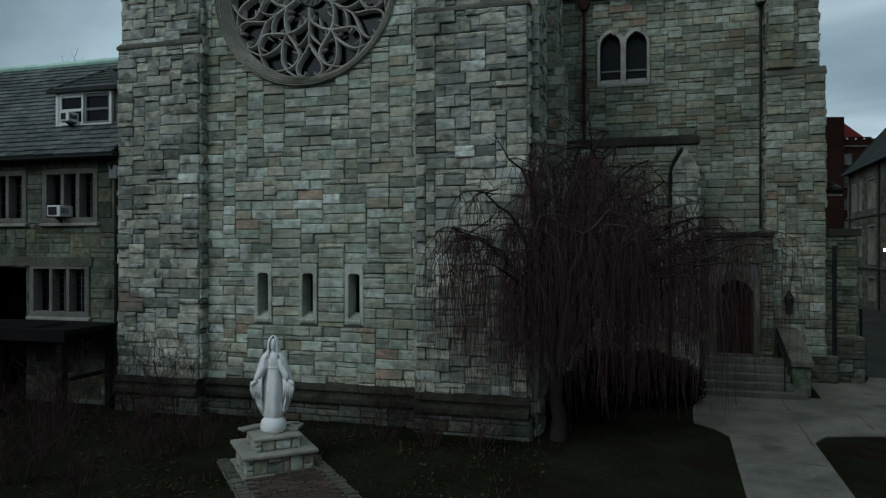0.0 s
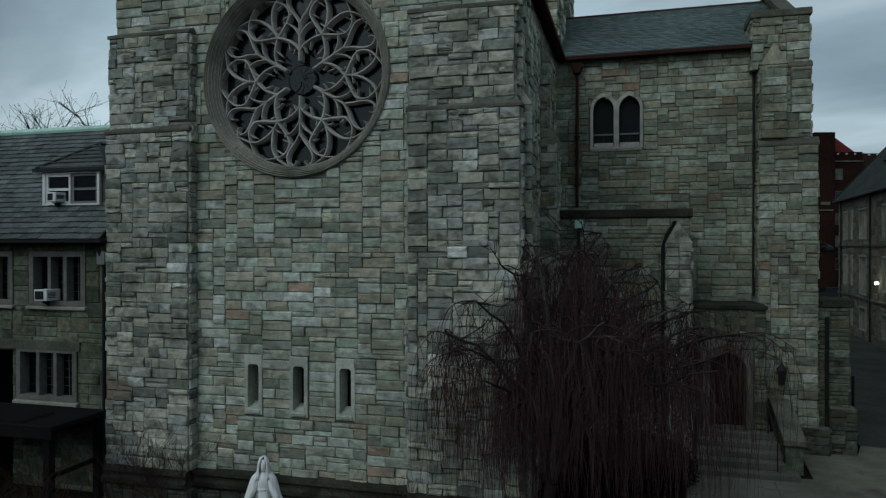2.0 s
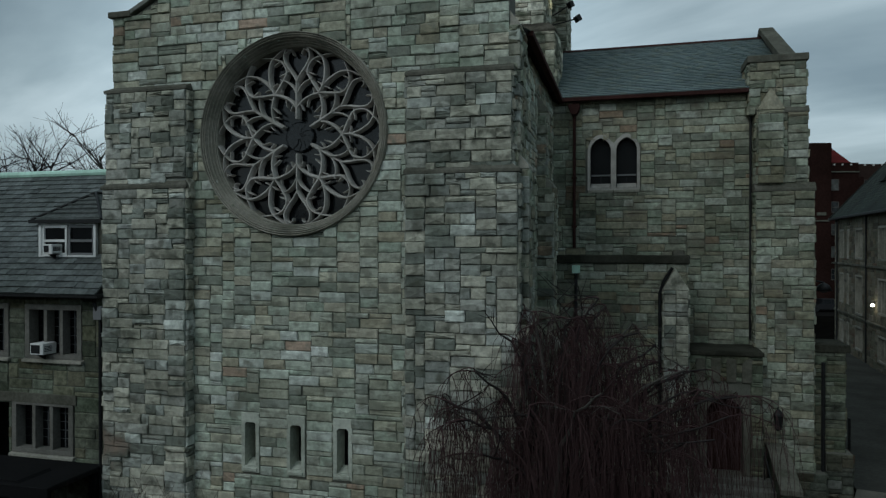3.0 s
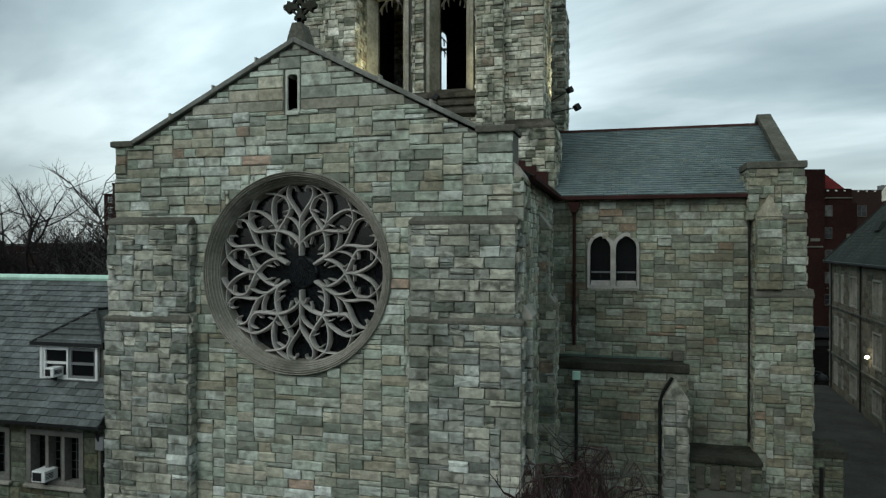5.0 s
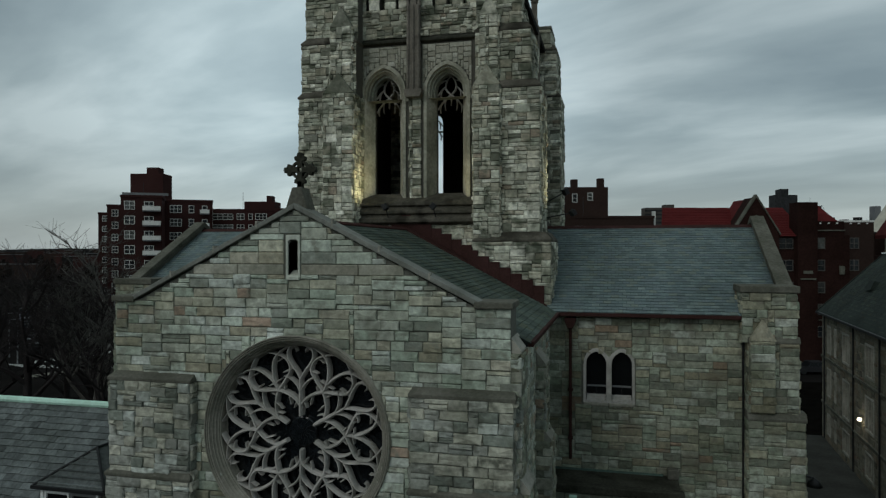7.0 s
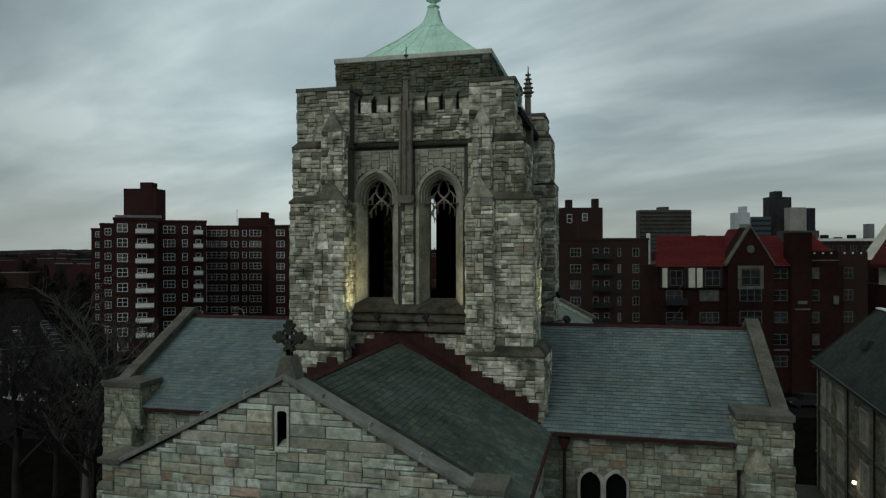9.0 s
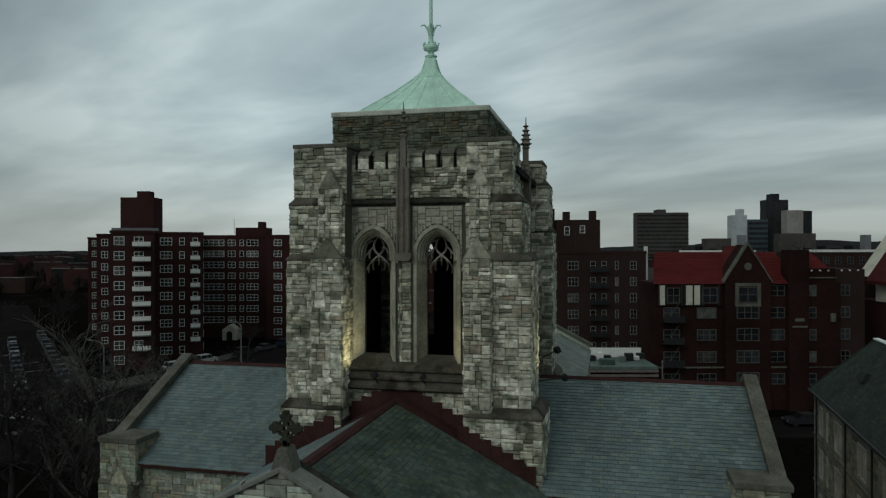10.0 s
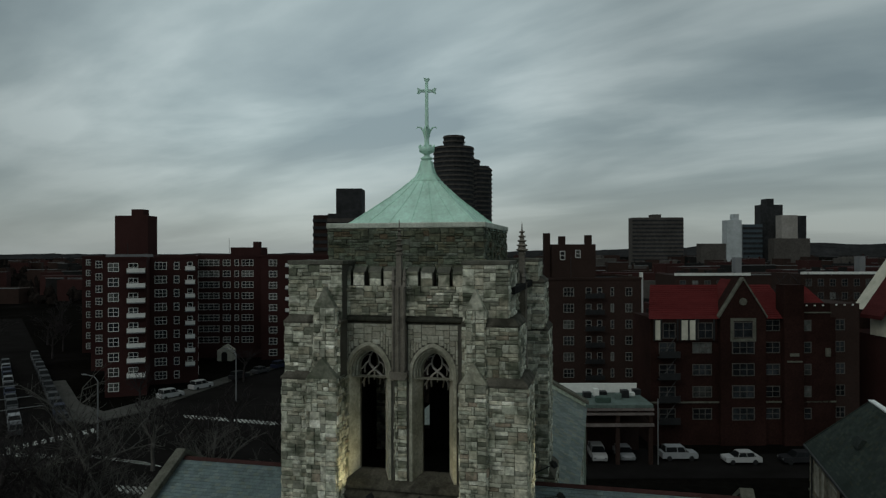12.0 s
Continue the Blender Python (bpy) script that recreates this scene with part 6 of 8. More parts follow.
def statue():
    """A robed, veiled standing figure with lowered open arms, on a globe, as one mesh."""
    g = Geo()
    S = 48
    robe = [(0.28, 0.17, 0.16, 0.16), (0.34, 0.235, 0.20, 0.2), (0.5, 0.215, 0.185, 0.24), (0.7, 0.20, 0.175, 0.24), (0.9, 0.19, 0.165, 0.2), (1.08, 0.17, 0.15, 0.14), (1.2, 0.145, 0.13, 0.08),
            (1.25, 0.14, 0.125, 0.03), (1.33, 0.155, 0.135, 0.05), (1.43, 0.155, 0.13, 0.04), (1.51, 0.11, 0.10, 0.02), (1.56, 0.06, 0.06, 0.0), (1.6, 0.05, 0.055, 0.0)]
    rings = []
    for z, w, d, f in robe:
        ring = []
        for s in range(S):
            a = 2 * math.pi * s / S
            q = 1 - f * (0.5 + 0.5 * math.sin(a * 7 + 1.3 * math.sin(z * 3.1))) * (0.6 + 0.4 * math.sin(a * 3 + 2))
            knee = 0.05 * math.exp(-((z - 0.75) / 0.22) ** 2) * max(0.0, math.cos(a + 1.9))
            ring.append(((w * q + knee * 0.3) * math.cos(a), (d * q + knee) * math.sin(a), z))
        rings.append(ring)
    loft(g, rings)
    # head set back inside an open hood
    g.lathe([(0.0, 1.54), (0.045, 1.56), (0.07, 1.62), (0.08, 1.69), (0.07, 1.76), (0.04, 1.80), (0.0, 1.81)], (0, -0.02, 0), 20, (0.85, 1.0))
    hood = [(1.44, 0.2, 0.16, 30), (1.52, 0.16, 0.15, 34), (1.60, 0.138, 0.142, 38), (1.68, 0.13, 0.14, 40), (1.75, 0.118, 0.132, 38), (1.81, 0.09, 0.11, 30), (1.845, 0.05, 0.07, 20), (1.86, 0.01, 0.015, 8)]
    shell = []
    for z, w, d, gap in hood:
        arc = [radians(-90 + gap + (360 - 2 * gap) * t / 30) for t in range(31)]
        shell.append([(w * math.cos(a), d * math.sin(a), z) for a in arc] + [(0.84 * w * math.cos(a), 0.84 * d * math.sin(a), z - 0.006) for a in arc[::-1]])
    loft(g, shell)
    # mantle, open at the front
    veil = [(1.60, 0.115, 0.115, 42), (1.55, 0.15, 0.125, 42), (1.50, 0.215, 0.14, 40), (1.44, 0.262, 0.155, 38), (1.34, 0.295, 0.17, 38), (1.20, 0.33, 0.175, 40),
            (1.08, 0.37, 0.18, 42), (0.98, 0.40, 0.18, 44), (0.86, 0.395, 0.18, 46), (0.74, 0.385, 0.18, 48), (0.62, 0.34, 0.18, 52), (0.50, 0.30, 0.185, 58), (0.38, 0.26, 0.185, 66)]
    outer, inner = [], []
    M = 56
    for z, w, d, gap in veil:
        ro, ri = [], []
        for s in range(M + 1):
            t = s / M
            a = radians(-90 + gap + (360 - 2 * gap) * t)
            edge = min(t, 1 - t)
            amp = 0.0 if z > 1.5 else min(1.0, (1.5 - z) / 0.5)
            q = 1 + amp * (0.07 * math.sin(a * 11 + z * 4) + 0.05 * math.sin(a * 19 - z * 6))
            droop = amp * 0.1 * math.sin(edge * 40) * math.exp(-edge * 10) if z < 1.0 else 0.0
            ro.append((w * q * math.cos(a), d * q * math.sin(a) - 0.02 * amp, z + droop))
            ri.append((0.86 * w * q * math.cos(a), 0.86 * d * q * math.sin(a) - 0.02 * amp, z + droop))
        outer.append(ro)
        inner.append(ri)
    both = [o + i[::-1] for o, i in zip(outer, inner)]
    loft(g, both)
    # sleeves and hands
    for s in (-1, 1):
        g.tube([(s * 0.14, -0.03, 1.44), (s * 0.2, -0.07, 1.25), (s * 0.27, -0.13, 1.1), (s * 0.34, -0.17, 1.02)], [0.07, 0.075, 0.07, 0.05], 10)
        g.tube([(s * 0.33, -0.17, 1.03), (s * 0.385, -0.2, 0.985), (s * 0.43, -0.215, 0.955), (s * 0.455, -0.22, 0.93)], [0.03, 0.036, 0.026, 0.008], 8)
        for k in range(5):
            x = s * (0.24 + 0.045 * k)
            g.tube([(x, -0.13 - 0.012 * k, 1.08 - 0.02 * k), (x + s * 0.01, -0.15, 0.85), (x - s * 0.02, -0.12, 0.62 + 0.04 * (k % 3))], [0.03, 0.038, 0.012], 7)
    # girdle, globe
    g.lathe([(0.138, 1.222), (0.152, 1.235), (0.152, 1.262), (0.138, 1.275)], (0, 0, 0), 28, (1.0, 0.9))
    g.lathe([(0.0, -0.01), (0.2, 0.0), (0.245, 0.06), (0.25, 0.14), (0.225, 0.23), (0.15, 0.31), (0.0, 0.34)], (0, 0, 0), 28)
    g.v = [(x * (0.9 if z > 0.33 else 1.0), y, z) for x, y, z in g.v]
    g.moved(Matrix.Translation(PC + Vector((0, 0, 0.67))) @ pose(0, 0, 0, 0, 0, math.degrees(PA) - 20))
    return tagged(part("statue", g, MARBLE, smooth=True), "white painted stone statue of a robed standing figure", "statue")


statue()
# brick walk leading from the pedestal
bw = sheet("brick_walk", [tuple(ped(u, v, 0).xy) for u, v in ((-0.95, 0.75), (-0.95, -9), (0.95, -9), (0.95, 0.75))], 0.02, MORTAR, "reddish brick walk edged with pale stones", "path", thick=0.08)
brng = random.Random(9)
bm_cache = {}
for r in range(26):
    for c in range(5):
        u, v = -0.66 + 0.265 * c + (0.13 if r % 2 else 0), -0.75 - 0.125 * r
        if u > 0.55:
            continue
        key = brng.randrange(3)
        if key not in bm_cache:
            q = Geo().box(0, 0, 0, 0.25, 0.112, 0.035 + 0.004 * key)
            bm_cache[key] = q.mesh("brick", PAVER)
        ob = new("brick", bm_cache[key])
        ob.parent = bw
        ob.matrix_basis = Matrix.Translation(ped(u, v, 0.01)) @ pose(0, 0, 0, 0, 0, 42 + brng.uniform(-1, 1))
em_cache = {}
for s in (-1, 1):
    for k in range(34):
        key = brng.randrange(4)
        if key not in em_cache:
            q = Geo().box(0, 0, 0, 0.16 + 0.02 * key, 0.13, 0.05 + 0.006 * key)
            em_cache[key] = q.mesh("edging_stone", TRIM_DARK)
        ob = new("edging_stone", em_cache[key])
        ob.parent = bw
        ob.matrix_basis = Matrix.Translation(ped(-0.92 if s < 0 else 0.72, 0.6 - 0.16 * k, 0.0)) @ pose(0, 0, 0, 0, 0, 42 + brng.uniform(-6, 6))


# ---- plants ----
def branch(g, p, d, length, r, depth, rng, droop=0.0, kids=3, spread=0.6, sides=5, min_r=0.006):
    pts, rad = [p.copy()], [r]
    n = 4 if depth > 1 else 3
    q, dd = p.copy(), d.normalized()
    for i in range(n):
        dd = (dd + Vector((rng.uniform(-1, 1), rng.uniform(-1, 1), rng.uniform(-0.7, 0.9))) * 0.16 + Vector((0, 0, -droop))).normalized()
        q = q + dd * (length / n)
        pts.append(q.copy())
        rad.append(max(min_r, r * (1 - 0.55 * (i + 1) / n)))
    g.tube(pts, rad, sides if depth > 1 else 3, cap=False)
    if depth > 0:
        for k in range(kids):
            t = rng.uniform(0.35, 1.0)
            i = min(n - 1, int(t * n))
            base = pts[i].lerp(pts[i + 1], t * n - i)
            side = Vector((rng.uniform(-1, 1), rng.uniform(-1, 1), rng.uniform(-0.2, 0.7))).normalized()
            branch(g, base, (dd * (1 - spread) + side * spread), length * rng.uniform(0.5, 0.78), max(min_r, r * rng.uniform(0.4, 0.6)), depth - 1, rng, droop, kids, spread, sides, min_r)


def bare_tree(x, y, h, seed, label, depth=4, pale=False, z=0.0):
    rng = random.Random(seed)
    t = thing("bare_tree", label, "tree", group="bare winter trees")
    t.location = (x, y, z)
    tr = Geo()
    lean = Vector((rng.uniform(-0.08, 0.08), rng.uniform(-0.08, 0.08), 1)).normalized()
    top = lean * h * 0.45
    r0 = h * 0.023
    tr.tube([Vector((0, 0, -0.2)), lean * h * 0.1, lean * h * 0.28 + Vector((rng.uniform(-0.2, 0.2), 0, 0)), top], [r0 * 1.3, r0, r0 * 0.8, r0 * 0.6], 8, cap=False)
    ob = new("trunk", tr.mesh("trunk", BARK_PALE if pale else BARK, False, True))
    ob.parent = t
    for k in range(5):
        g = Geo()
        a = 2 * math.pi * (k + rng.random() * 0.6) / 5
        f = rng.uniform(0.55, 1.0)
        branch(g, lean * h * 0.45 * f, Vector((math.cos(a) * 0.75, math.sin(a) * 0.75, 0.9)), h * 0.32, r0 * 0.5, depth - 1, rng, 0.0, 4, 0.55, 5, 0.009 if depth > 4 else 0.013)
        ob = new("limb", g.mesh("limb", BARK_PALE if pale else BARK, False))
        ob.parent = t
    return t


BARK_PALE = surface("pale_grey_bark", (0.085, 0.08, 0.072), 0.9, 12, 0.35, 1, 0.3)


def weeping_tree():
    rng = random.Random(4)
    c, s_ = math.cos(radians(15.8)), math.sin(radians(15.8))
    P = lambda x, d, z: Vector((x * c - d * s_, x * s_ + d * c, z))
    base = P(2.55, 15.3, 0)
    t = thing("weeping_tree", "bare weeping cherry with drooping purplish-brown twigs", "tree")
    tr = Geo()
    fork = base + Vector((0.02, -0.1, 1.35))
    tr.tube([base + Vector((0, 0, -0.2)), base + Vector((0.03, 0, 0.5)), base + Vector((-0.05, -0.1, 1.0)), fork], [0.23, 0.17, 0.15, 0.13], 9, cap=False)
    part("trunk", tr, BARK, t, smooth=True, fix=False)
    tw = Geo()
    ends = ((0.9, 14.5, 5.3), (0.35, 14.1, 4.5), (1.5, 14.8, 6.1), (2.1, 15.3, 6.7), (2.9, 14.9, 6.4), (3.7, 15.4, 6.8), (4.4, 15.0, 6.1), (5.0, 15.6, 5.7), (5.6, 15.2, 5.2),
            (6.1, 15.8, 4.7), (3.4, 13.9, 5.0), (4.7, 14.1, 4.6), (1.8, 13.7, 4.8), (3.2, 16.3, 6.2), (5.3, 16.5, 5.2), (6.4, 15.1, 4.2), (0.9, 13.6, 3.9), (6.2, 16.6, 5.0), (0.2, 15.0, 4.6), (5.9, 14.4, 3.9), (6.9, 15.7, 4.5), (7.1, 16.4, 4.4), (6.6, 16.9, 5.0), (4.9, 16.9, 6.0), (4.0, 16.2, 6.6))
    for x, d, h in ends:
        g = Geo()
        end = P(x, d, h)
        reach = (end - fork)
        mid = fork + Vector((reach.x * 0.25, reach.y * 0.25, reach.z * 0.85)) + Vector((rng.uniform(-0.2, 0.2), rng.uniform(-0.2, 0.2), rng.uniform(0, 0.3)))
        pts = []
        for k in range(10):
            q = k / 9
            pts.append(fork * (1 - q) ** 2 + mid * 2 * q * (1 - q) + end * q * q + Vector((rng.uniform(-1, 1), rng.uniform(-1, 1), rng.uniform(-1, 1))) * 0.085 * (k > 0))
        g.tube(pts, [0.066 - 0.0052 * k for k in range(10)], 7, cap=False)
        # crooked spurs
        for k in range(2):
            i = rng.randrange(5, 10)
            branch(g, pts[i], Vector((rng.uniform(-1, 1), rng.uniform(-1, 1), rng.uniform(-0.1, 0.7))), rng.uniform(0.5, 1.0), 0.02, 1, rng, 0.03, 3, 0.6, 5, 0.007)
        part("limb", g, BARK_PALE if rng.random() < 0.25 else BARK, t, smooth=True, fix=False)
        src = []
        for k in range(9):
            i = rng.randrange(5, 10)
            a = rng.uniform(0, 2 * math.pi)
            p, dd = pts[i].copy(), Vector((math.cos(a), math.sin(a), 0.35)).normalized()
            bp, L = [pts[i].copy()], rng.uniform(0.6, 1.3)
            for s in range(5):
                dd = (dd + Vector((rng.uniform(-0.35, 0.35), rng.uniform(-0.35, 0.35), -0.24 + rng.uniform(-0.12, 0.12)))).normalized()
                p = p + dd * L / 5
                bp.append(p.copy())
            tw.tube(bp, [0.016, 0.014, 0.012, 0.010, 0.008, 0.006], 4, cap=False)
            src += bp[1:]
        src += pts[6:]
        for k in range(84):
            p = rng.choice(src).copy()
            a = rng.uniform(0, 2 * math.pi)
            dd = Vector((math.cos(a) * 0.8, math.sin(a) * 0.8, rng.uniform(-0.2, 0.5)))
            total = min(max(0.4, p.z - rng.uniform(0.5, 2.2)), rng.uniform(1.2, 5.0))
            n = 7
            q = [p.copy()]
            for s in range(n):
                dd = (dd * 0.5 + Vector((rng.uniform(-0.2, 0.2), rng.uniform(-0.2, 0.2), -0.75))).normalized()
                p = p + dd * total / n
                q.append(p.copy())
            tw.tube(q, [0.0068, 0.0064, 0.006, 0.0056, 0.005, 0.0045, 0.004, 0.003], 3, cap=False)
    tagged(part("twig_curtain", tw, TWIG, t, "curtain of thin reddish hanging twigs", fix=False), kind="stuff")
    return t


weeping_tree()


def shrub(x, y, h, w, n, seed, label, mat=TWIG):
    rng = random.Random(seed)
    g = Geo()
    for k in range(n):
        a, rr = rng.uniform(0, 2 * math.pi), w * math.sqrt(rng.random())
        p = Vector((x + 0.3 * rr * math.cos(a), y + 0.3 * rr * math.sin(a), -0.05))
        d = Vector((math.cos(a) * rr / w * 0.6, math.sin(a) * rr / w * 0.6, 1.0))
        branch(g, p, d, h * rng.uniform(0.55, 0.9), 0.012, 2, rng, -0.02, 3, 0.5, 4, 0.0035)
    return tagged(part("bare_shrub", g, mat, fix=False), label, "shrub", group="bare shrubs")


for k, (x, y, h, w, n) in enumerate(((-11.9, 14.2, 1.9, 0.7, 14), (-10.6, 14.2, 1.9, 0.6, 14), (-5.4, 14.3, 1.2, 0.6, 16), (-10.2, 12.3, 1.0, 1.0, 18), (-11.6, 11.4, 1.3, 1.1, 20), (-9.3, 11.6, 0.8, 0.8, 16),
                                     (-12.6, 12.6, 1.5, 1.0, 18), (-8.4, 13.9, 0.6, 0.6, 12), (-10.9, 10.0, 0.9, 1.0, 18), (-9.4, 9.9, 0.6, 0.8, 14), (-13.3, 10.6, 1.2, 1.0, 18), (-4.2, 14.0, 0.7, 0.5, 12), (-14.4, 12.2, 1.5, 1.0, 20), (-12.4, 9.2, 1.1, 1.1, 20), (-15.2, 11.0, 1.4, 1.2, 20), (-8.9, 12.6, 0.7, 0.7, 16), (-3.2, 14.2, 0.8, 0.6, 14))):
    shrub(x, y, h, w, n, 500 + k, "leafless twiggy shrub in the dark bed by the church")


def litter():
    """Dead leaves and tufts scattered over the bed at the foot of the facade."""
    rng = random.Random(61)
    g = Geo()
    for k in range(9000):
        x, y = rng.uniform(-14.0, -1.6), rng.uniform(6.5, 15.0)
        if noise.noise((x * 0.7, y * 0.7, 4.0)) < rng.uniform(-0.45, 0.35):
            continue
        if rng.random() < 0.6:
            p, r, a = Vector((x, y, 0.012 + rng.uniform(0, 0.03))), rng.uniform(0.02, 0.05), rng.uniform(0, 6.28)
            u, v = Vector((math.cos(a), math.sin(a), rng.uniform(-0.5, 0.5))) * r, Vector((-math.sin(a), math.cos(a), rng.uniform(-0.5, 0.5))) * r * 0.7
            g.add([p - u, p - v, p + u, p + v], [(0, 1, 2, 3)])
        else:
            h, a = rng.uniform(0.05, 0.2), rng.uniform(0, 6.28)
            b = Vector((math.cos(a), math.sin(a), 0)) * 0.012
            tip = Vector((x + rng.uniform(-0.08, 0.08), y + rng.uniform(-0.08, 0.08), h))
            base = Vector((x, y, -0.01))
            g.add([base - b, base + b, tip], [(0, 1, 2)])
    mat = surface("dead_leaves_and_grass", (0.05, 0.04, 0.028), 0.95, 20, 0.4, 0.8, 0.4, spec=0.03, pieces=[(0.0, (0.05, 0.036, 0.024)), (0.35, (0.035, 0.036, 0.02)), (0.6, (0.075, 0.055, 0.036)), (0.85, (0.028, 0.024, 0.017)), (1.0, (0.1, 0.085, 0.06))])
    tagged(part("leaf_litter", g, mat, fix=False), "dead leaves and rough grass in the dark bed", "leaf litter", kind="stuff")


litter()


def hedge_bush(x, y, rx_, ry_, h, seed):
    rng = random.Random(seed)
    g = Geo()
    for k in range(2200):
        a, b = rng.uniform(0, 2 * math.pi), math.acos(rng.uniform(-0.2, 1.0))
        r = rng.uniform(0.82, 1.05)
        p = Vector((x + rx_ * r * math.sin(b) * math.cos(a), y + ry_ * r * math.sin(b) * math.sin(a), h * 0.25 + h * 0.75 * r * math.cos(b)))
        s = rng.uniform(0.02, 0.045)
        u = Vector((rng.uniform(-1, 1), rng.uniform(-1, 1), rng.uniform(-1, 1))).normalized() * s
        v = u.cross(Vector((rng.uniform(-1, 1), rng.uniform(-1, 1), rng.uniform(-1, 1)))).normalized() * s * 0.7
        g.add([p - u, p + v, p + u, p - v], [(0, 1, 2, 3)])
    t = thing("evergreen_bush", "rounded dark evergreen bush below the weeping tree", "bush", group="evergreen bushes")
    core = Geo()
    core.lathe([(0.0, 0.0), (0.8, 0.0), (0.92, h * 0.3), (0.8, h * 0.65), (0.45, h * 0.9), (0.0, h * 0.97)], (0, 0, 0), 14)
    core.v = [(x + px * rx_ * 0.93, y + py * ry_ * 0.93, pz) for px, py, pz in core.v]
    part("inner_mass", core, HEDGE, t)
    tagged(part("foliage", g, HEDGE, t, fix=False), kind="stuff")


for k, (x, y, rx_, ry_, h) in enumerate(((-0.9, 18.9, 0.95, 0.8, 1.6), (0.3, 19.6, 1.0, 0.8, 1.5), (1.0, 20.1, 0.75, 0.75, 1.2), (-1.4, 17.4, 0.85, 0.75, 1.25))):
    hedge_bush(x, y, rx_, ry_, h, 600 + k)


# ---- school building across the court ----
school = thing("school_building", "three-storey stone school building with a hipped slate roof", "building")
SX, SY0, SY1, SZ = 15.35, 22.0, 62.1, 10.1
wins = []
for yc, w in ((59.6, 1.3), (57.6, 0.6), (54.4, 2.0), (48.6, 2.0), (43.5, 1.8), (38.8, 2.0), (34.0, 1.8), (29.0, 2.0)):
    for z0, z1 in ((0.6, 2.3), (3.6, 5.9), (7.0, 9.2)):
        if yc == 54.4 and z0 == 3.6:
            z0 = 3.1
        wins.append((yc - w / 2, z0, yc + w / 2, z1))
g = Geo().slab(rect(SY0, -0.2, SY1, SZ), [rect(a + 0.12, b + 0.12, c - 0.12, d - 0.12) for a, b, c, d in wins], lambda u, v, d: (SX + d, u, v), 0.012, 0.5)
sw = part("court_wall", g, MORTAR, school, "brown-grey rubble stone wall")
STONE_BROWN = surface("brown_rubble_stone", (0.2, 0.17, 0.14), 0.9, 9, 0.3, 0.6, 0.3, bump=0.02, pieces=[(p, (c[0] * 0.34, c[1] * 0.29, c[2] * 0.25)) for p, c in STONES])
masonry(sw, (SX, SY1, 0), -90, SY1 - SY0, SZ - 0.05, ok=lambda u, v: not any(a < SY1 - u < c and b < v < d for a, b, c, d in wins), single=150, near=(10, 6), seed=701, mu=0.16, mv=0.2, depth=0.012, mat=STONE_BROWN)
for a, b, c, d in wins:
    win = part("window", Geo().box(SX + 0.25, a + 0.1, b + 0.1, SX + 0.29, c - 0.1, d - 0.1), LEAD, school)
    part("surround", Geo().slab(rect(a, b, c, d), [rect(a + 0.13, b + 0.13, c - 0.13, d - 0.13)], lambda u, v, q: (SX - 0.04 + q, u, v), 0, 0.28), TRIM, win, "dressed stone surround")
    n = 1 if c - a < 1 else 3
    for j in range(1, n):
        y = a + (c - a) * j / n
        part("mullion", Geo().box(SX, y - 0.05, b + 0.13, SX + 0.24, y + 0.05, d - 0.13), TRIM, win)
    part("transom", Geo().box(SX + 0.18, a + 0.13, b + (d - b) * 0.62, SX + 0.26, c - 0.13, b + (d - b) * 0.62 + 0.06), TRIM, win)
for z in (2.8, 6.5):
    part("string_course", Geo().box(SX - 0.1, SY0, z, SX + 0.1, SY1 + 0.05, z + 0.16), TRIM_DARK, school, bevel=0.02)
part("far_end_wall", Geo().box(SX, SY1 - 0.45, -0.2, 21.9, SY1, SZ), STONE_BROWN, school)
part("near_end_wall", Geo().box(SX, SY0, -0.2, 21.9, SY0 + 0.45, SZ), STONE_BROWN, school)
part("rear_wall", Geo().box(21.5, SY0, -0.2, 21.9, SY1, SZ), STONE_BROWN, school)
# added near-black panel, for the shade behind the windows
part("inner_floor", Geo().box(SX + 1.2, SY0 + 0.5, 0, SX + 1.4, SY1 - 0.5, SZ - 0.1), DARKROOM, school)
# hipped roof
ex, rz, rx0 = SX - 0.32, 14.9, 18.6
g = Geo()
A, B, C, D = (ex, SY0 - 0.3, SZ + 0.05), (22.15, SY0 - 0.3, SZ + 0.05), (22.15, SY1 + 0.3, SZ + 0.05), (ex, SY1 + 0.3, SZ + 0.05)
R0, R1 = (rx0, SY0 + 5, rz), (rx0, SY1 - 4.4, rz)
g.add([A, B, C, D, R0, R1], [(0, 1, 4), (1, 2, 5, 4), (2, 3, 5), (3, 0, 4, 5), (3, 2, 1, 0)])
sr = part("hipped_roof", g, SLATE_DARK, school, "dark green-grey slate hipped roof")
slope = Vector((ex - rx0, 0, SZ - rz))
sl_len = slope.length
slates(sr, (rx0, SY1 + 0.3, rz + 0.02), (0, -1, 0), slope, SY1 - SY0, sl_len, 0.42, 0.27, 200, (10, 4), 31,
       ok=lambda u, v: u > (1 - v / sl_len) * 4.9 + 0.1, mat=SLATE_DARK)
part("ridge_cap", Geo().box(rx0 - 0.2, SY0 + 5, rz - 0.02, rx0 + 0.2, SY1 - 4.4, rz + 0.08), WHITE, school, "pale metal ridge cap")
part("hip_cap", Geo().tube([R1, D], 0.08, 6), SLATE_DARK, school)
part("eaves_gutter", Geo().box(ex - 0.12, SY0 - 0.3, SZ - 0.12, ex + 0.08, SY1 + 0.35, SZ + 0.06), IRON, school, "dark eaves gutter", bevel=0.02)
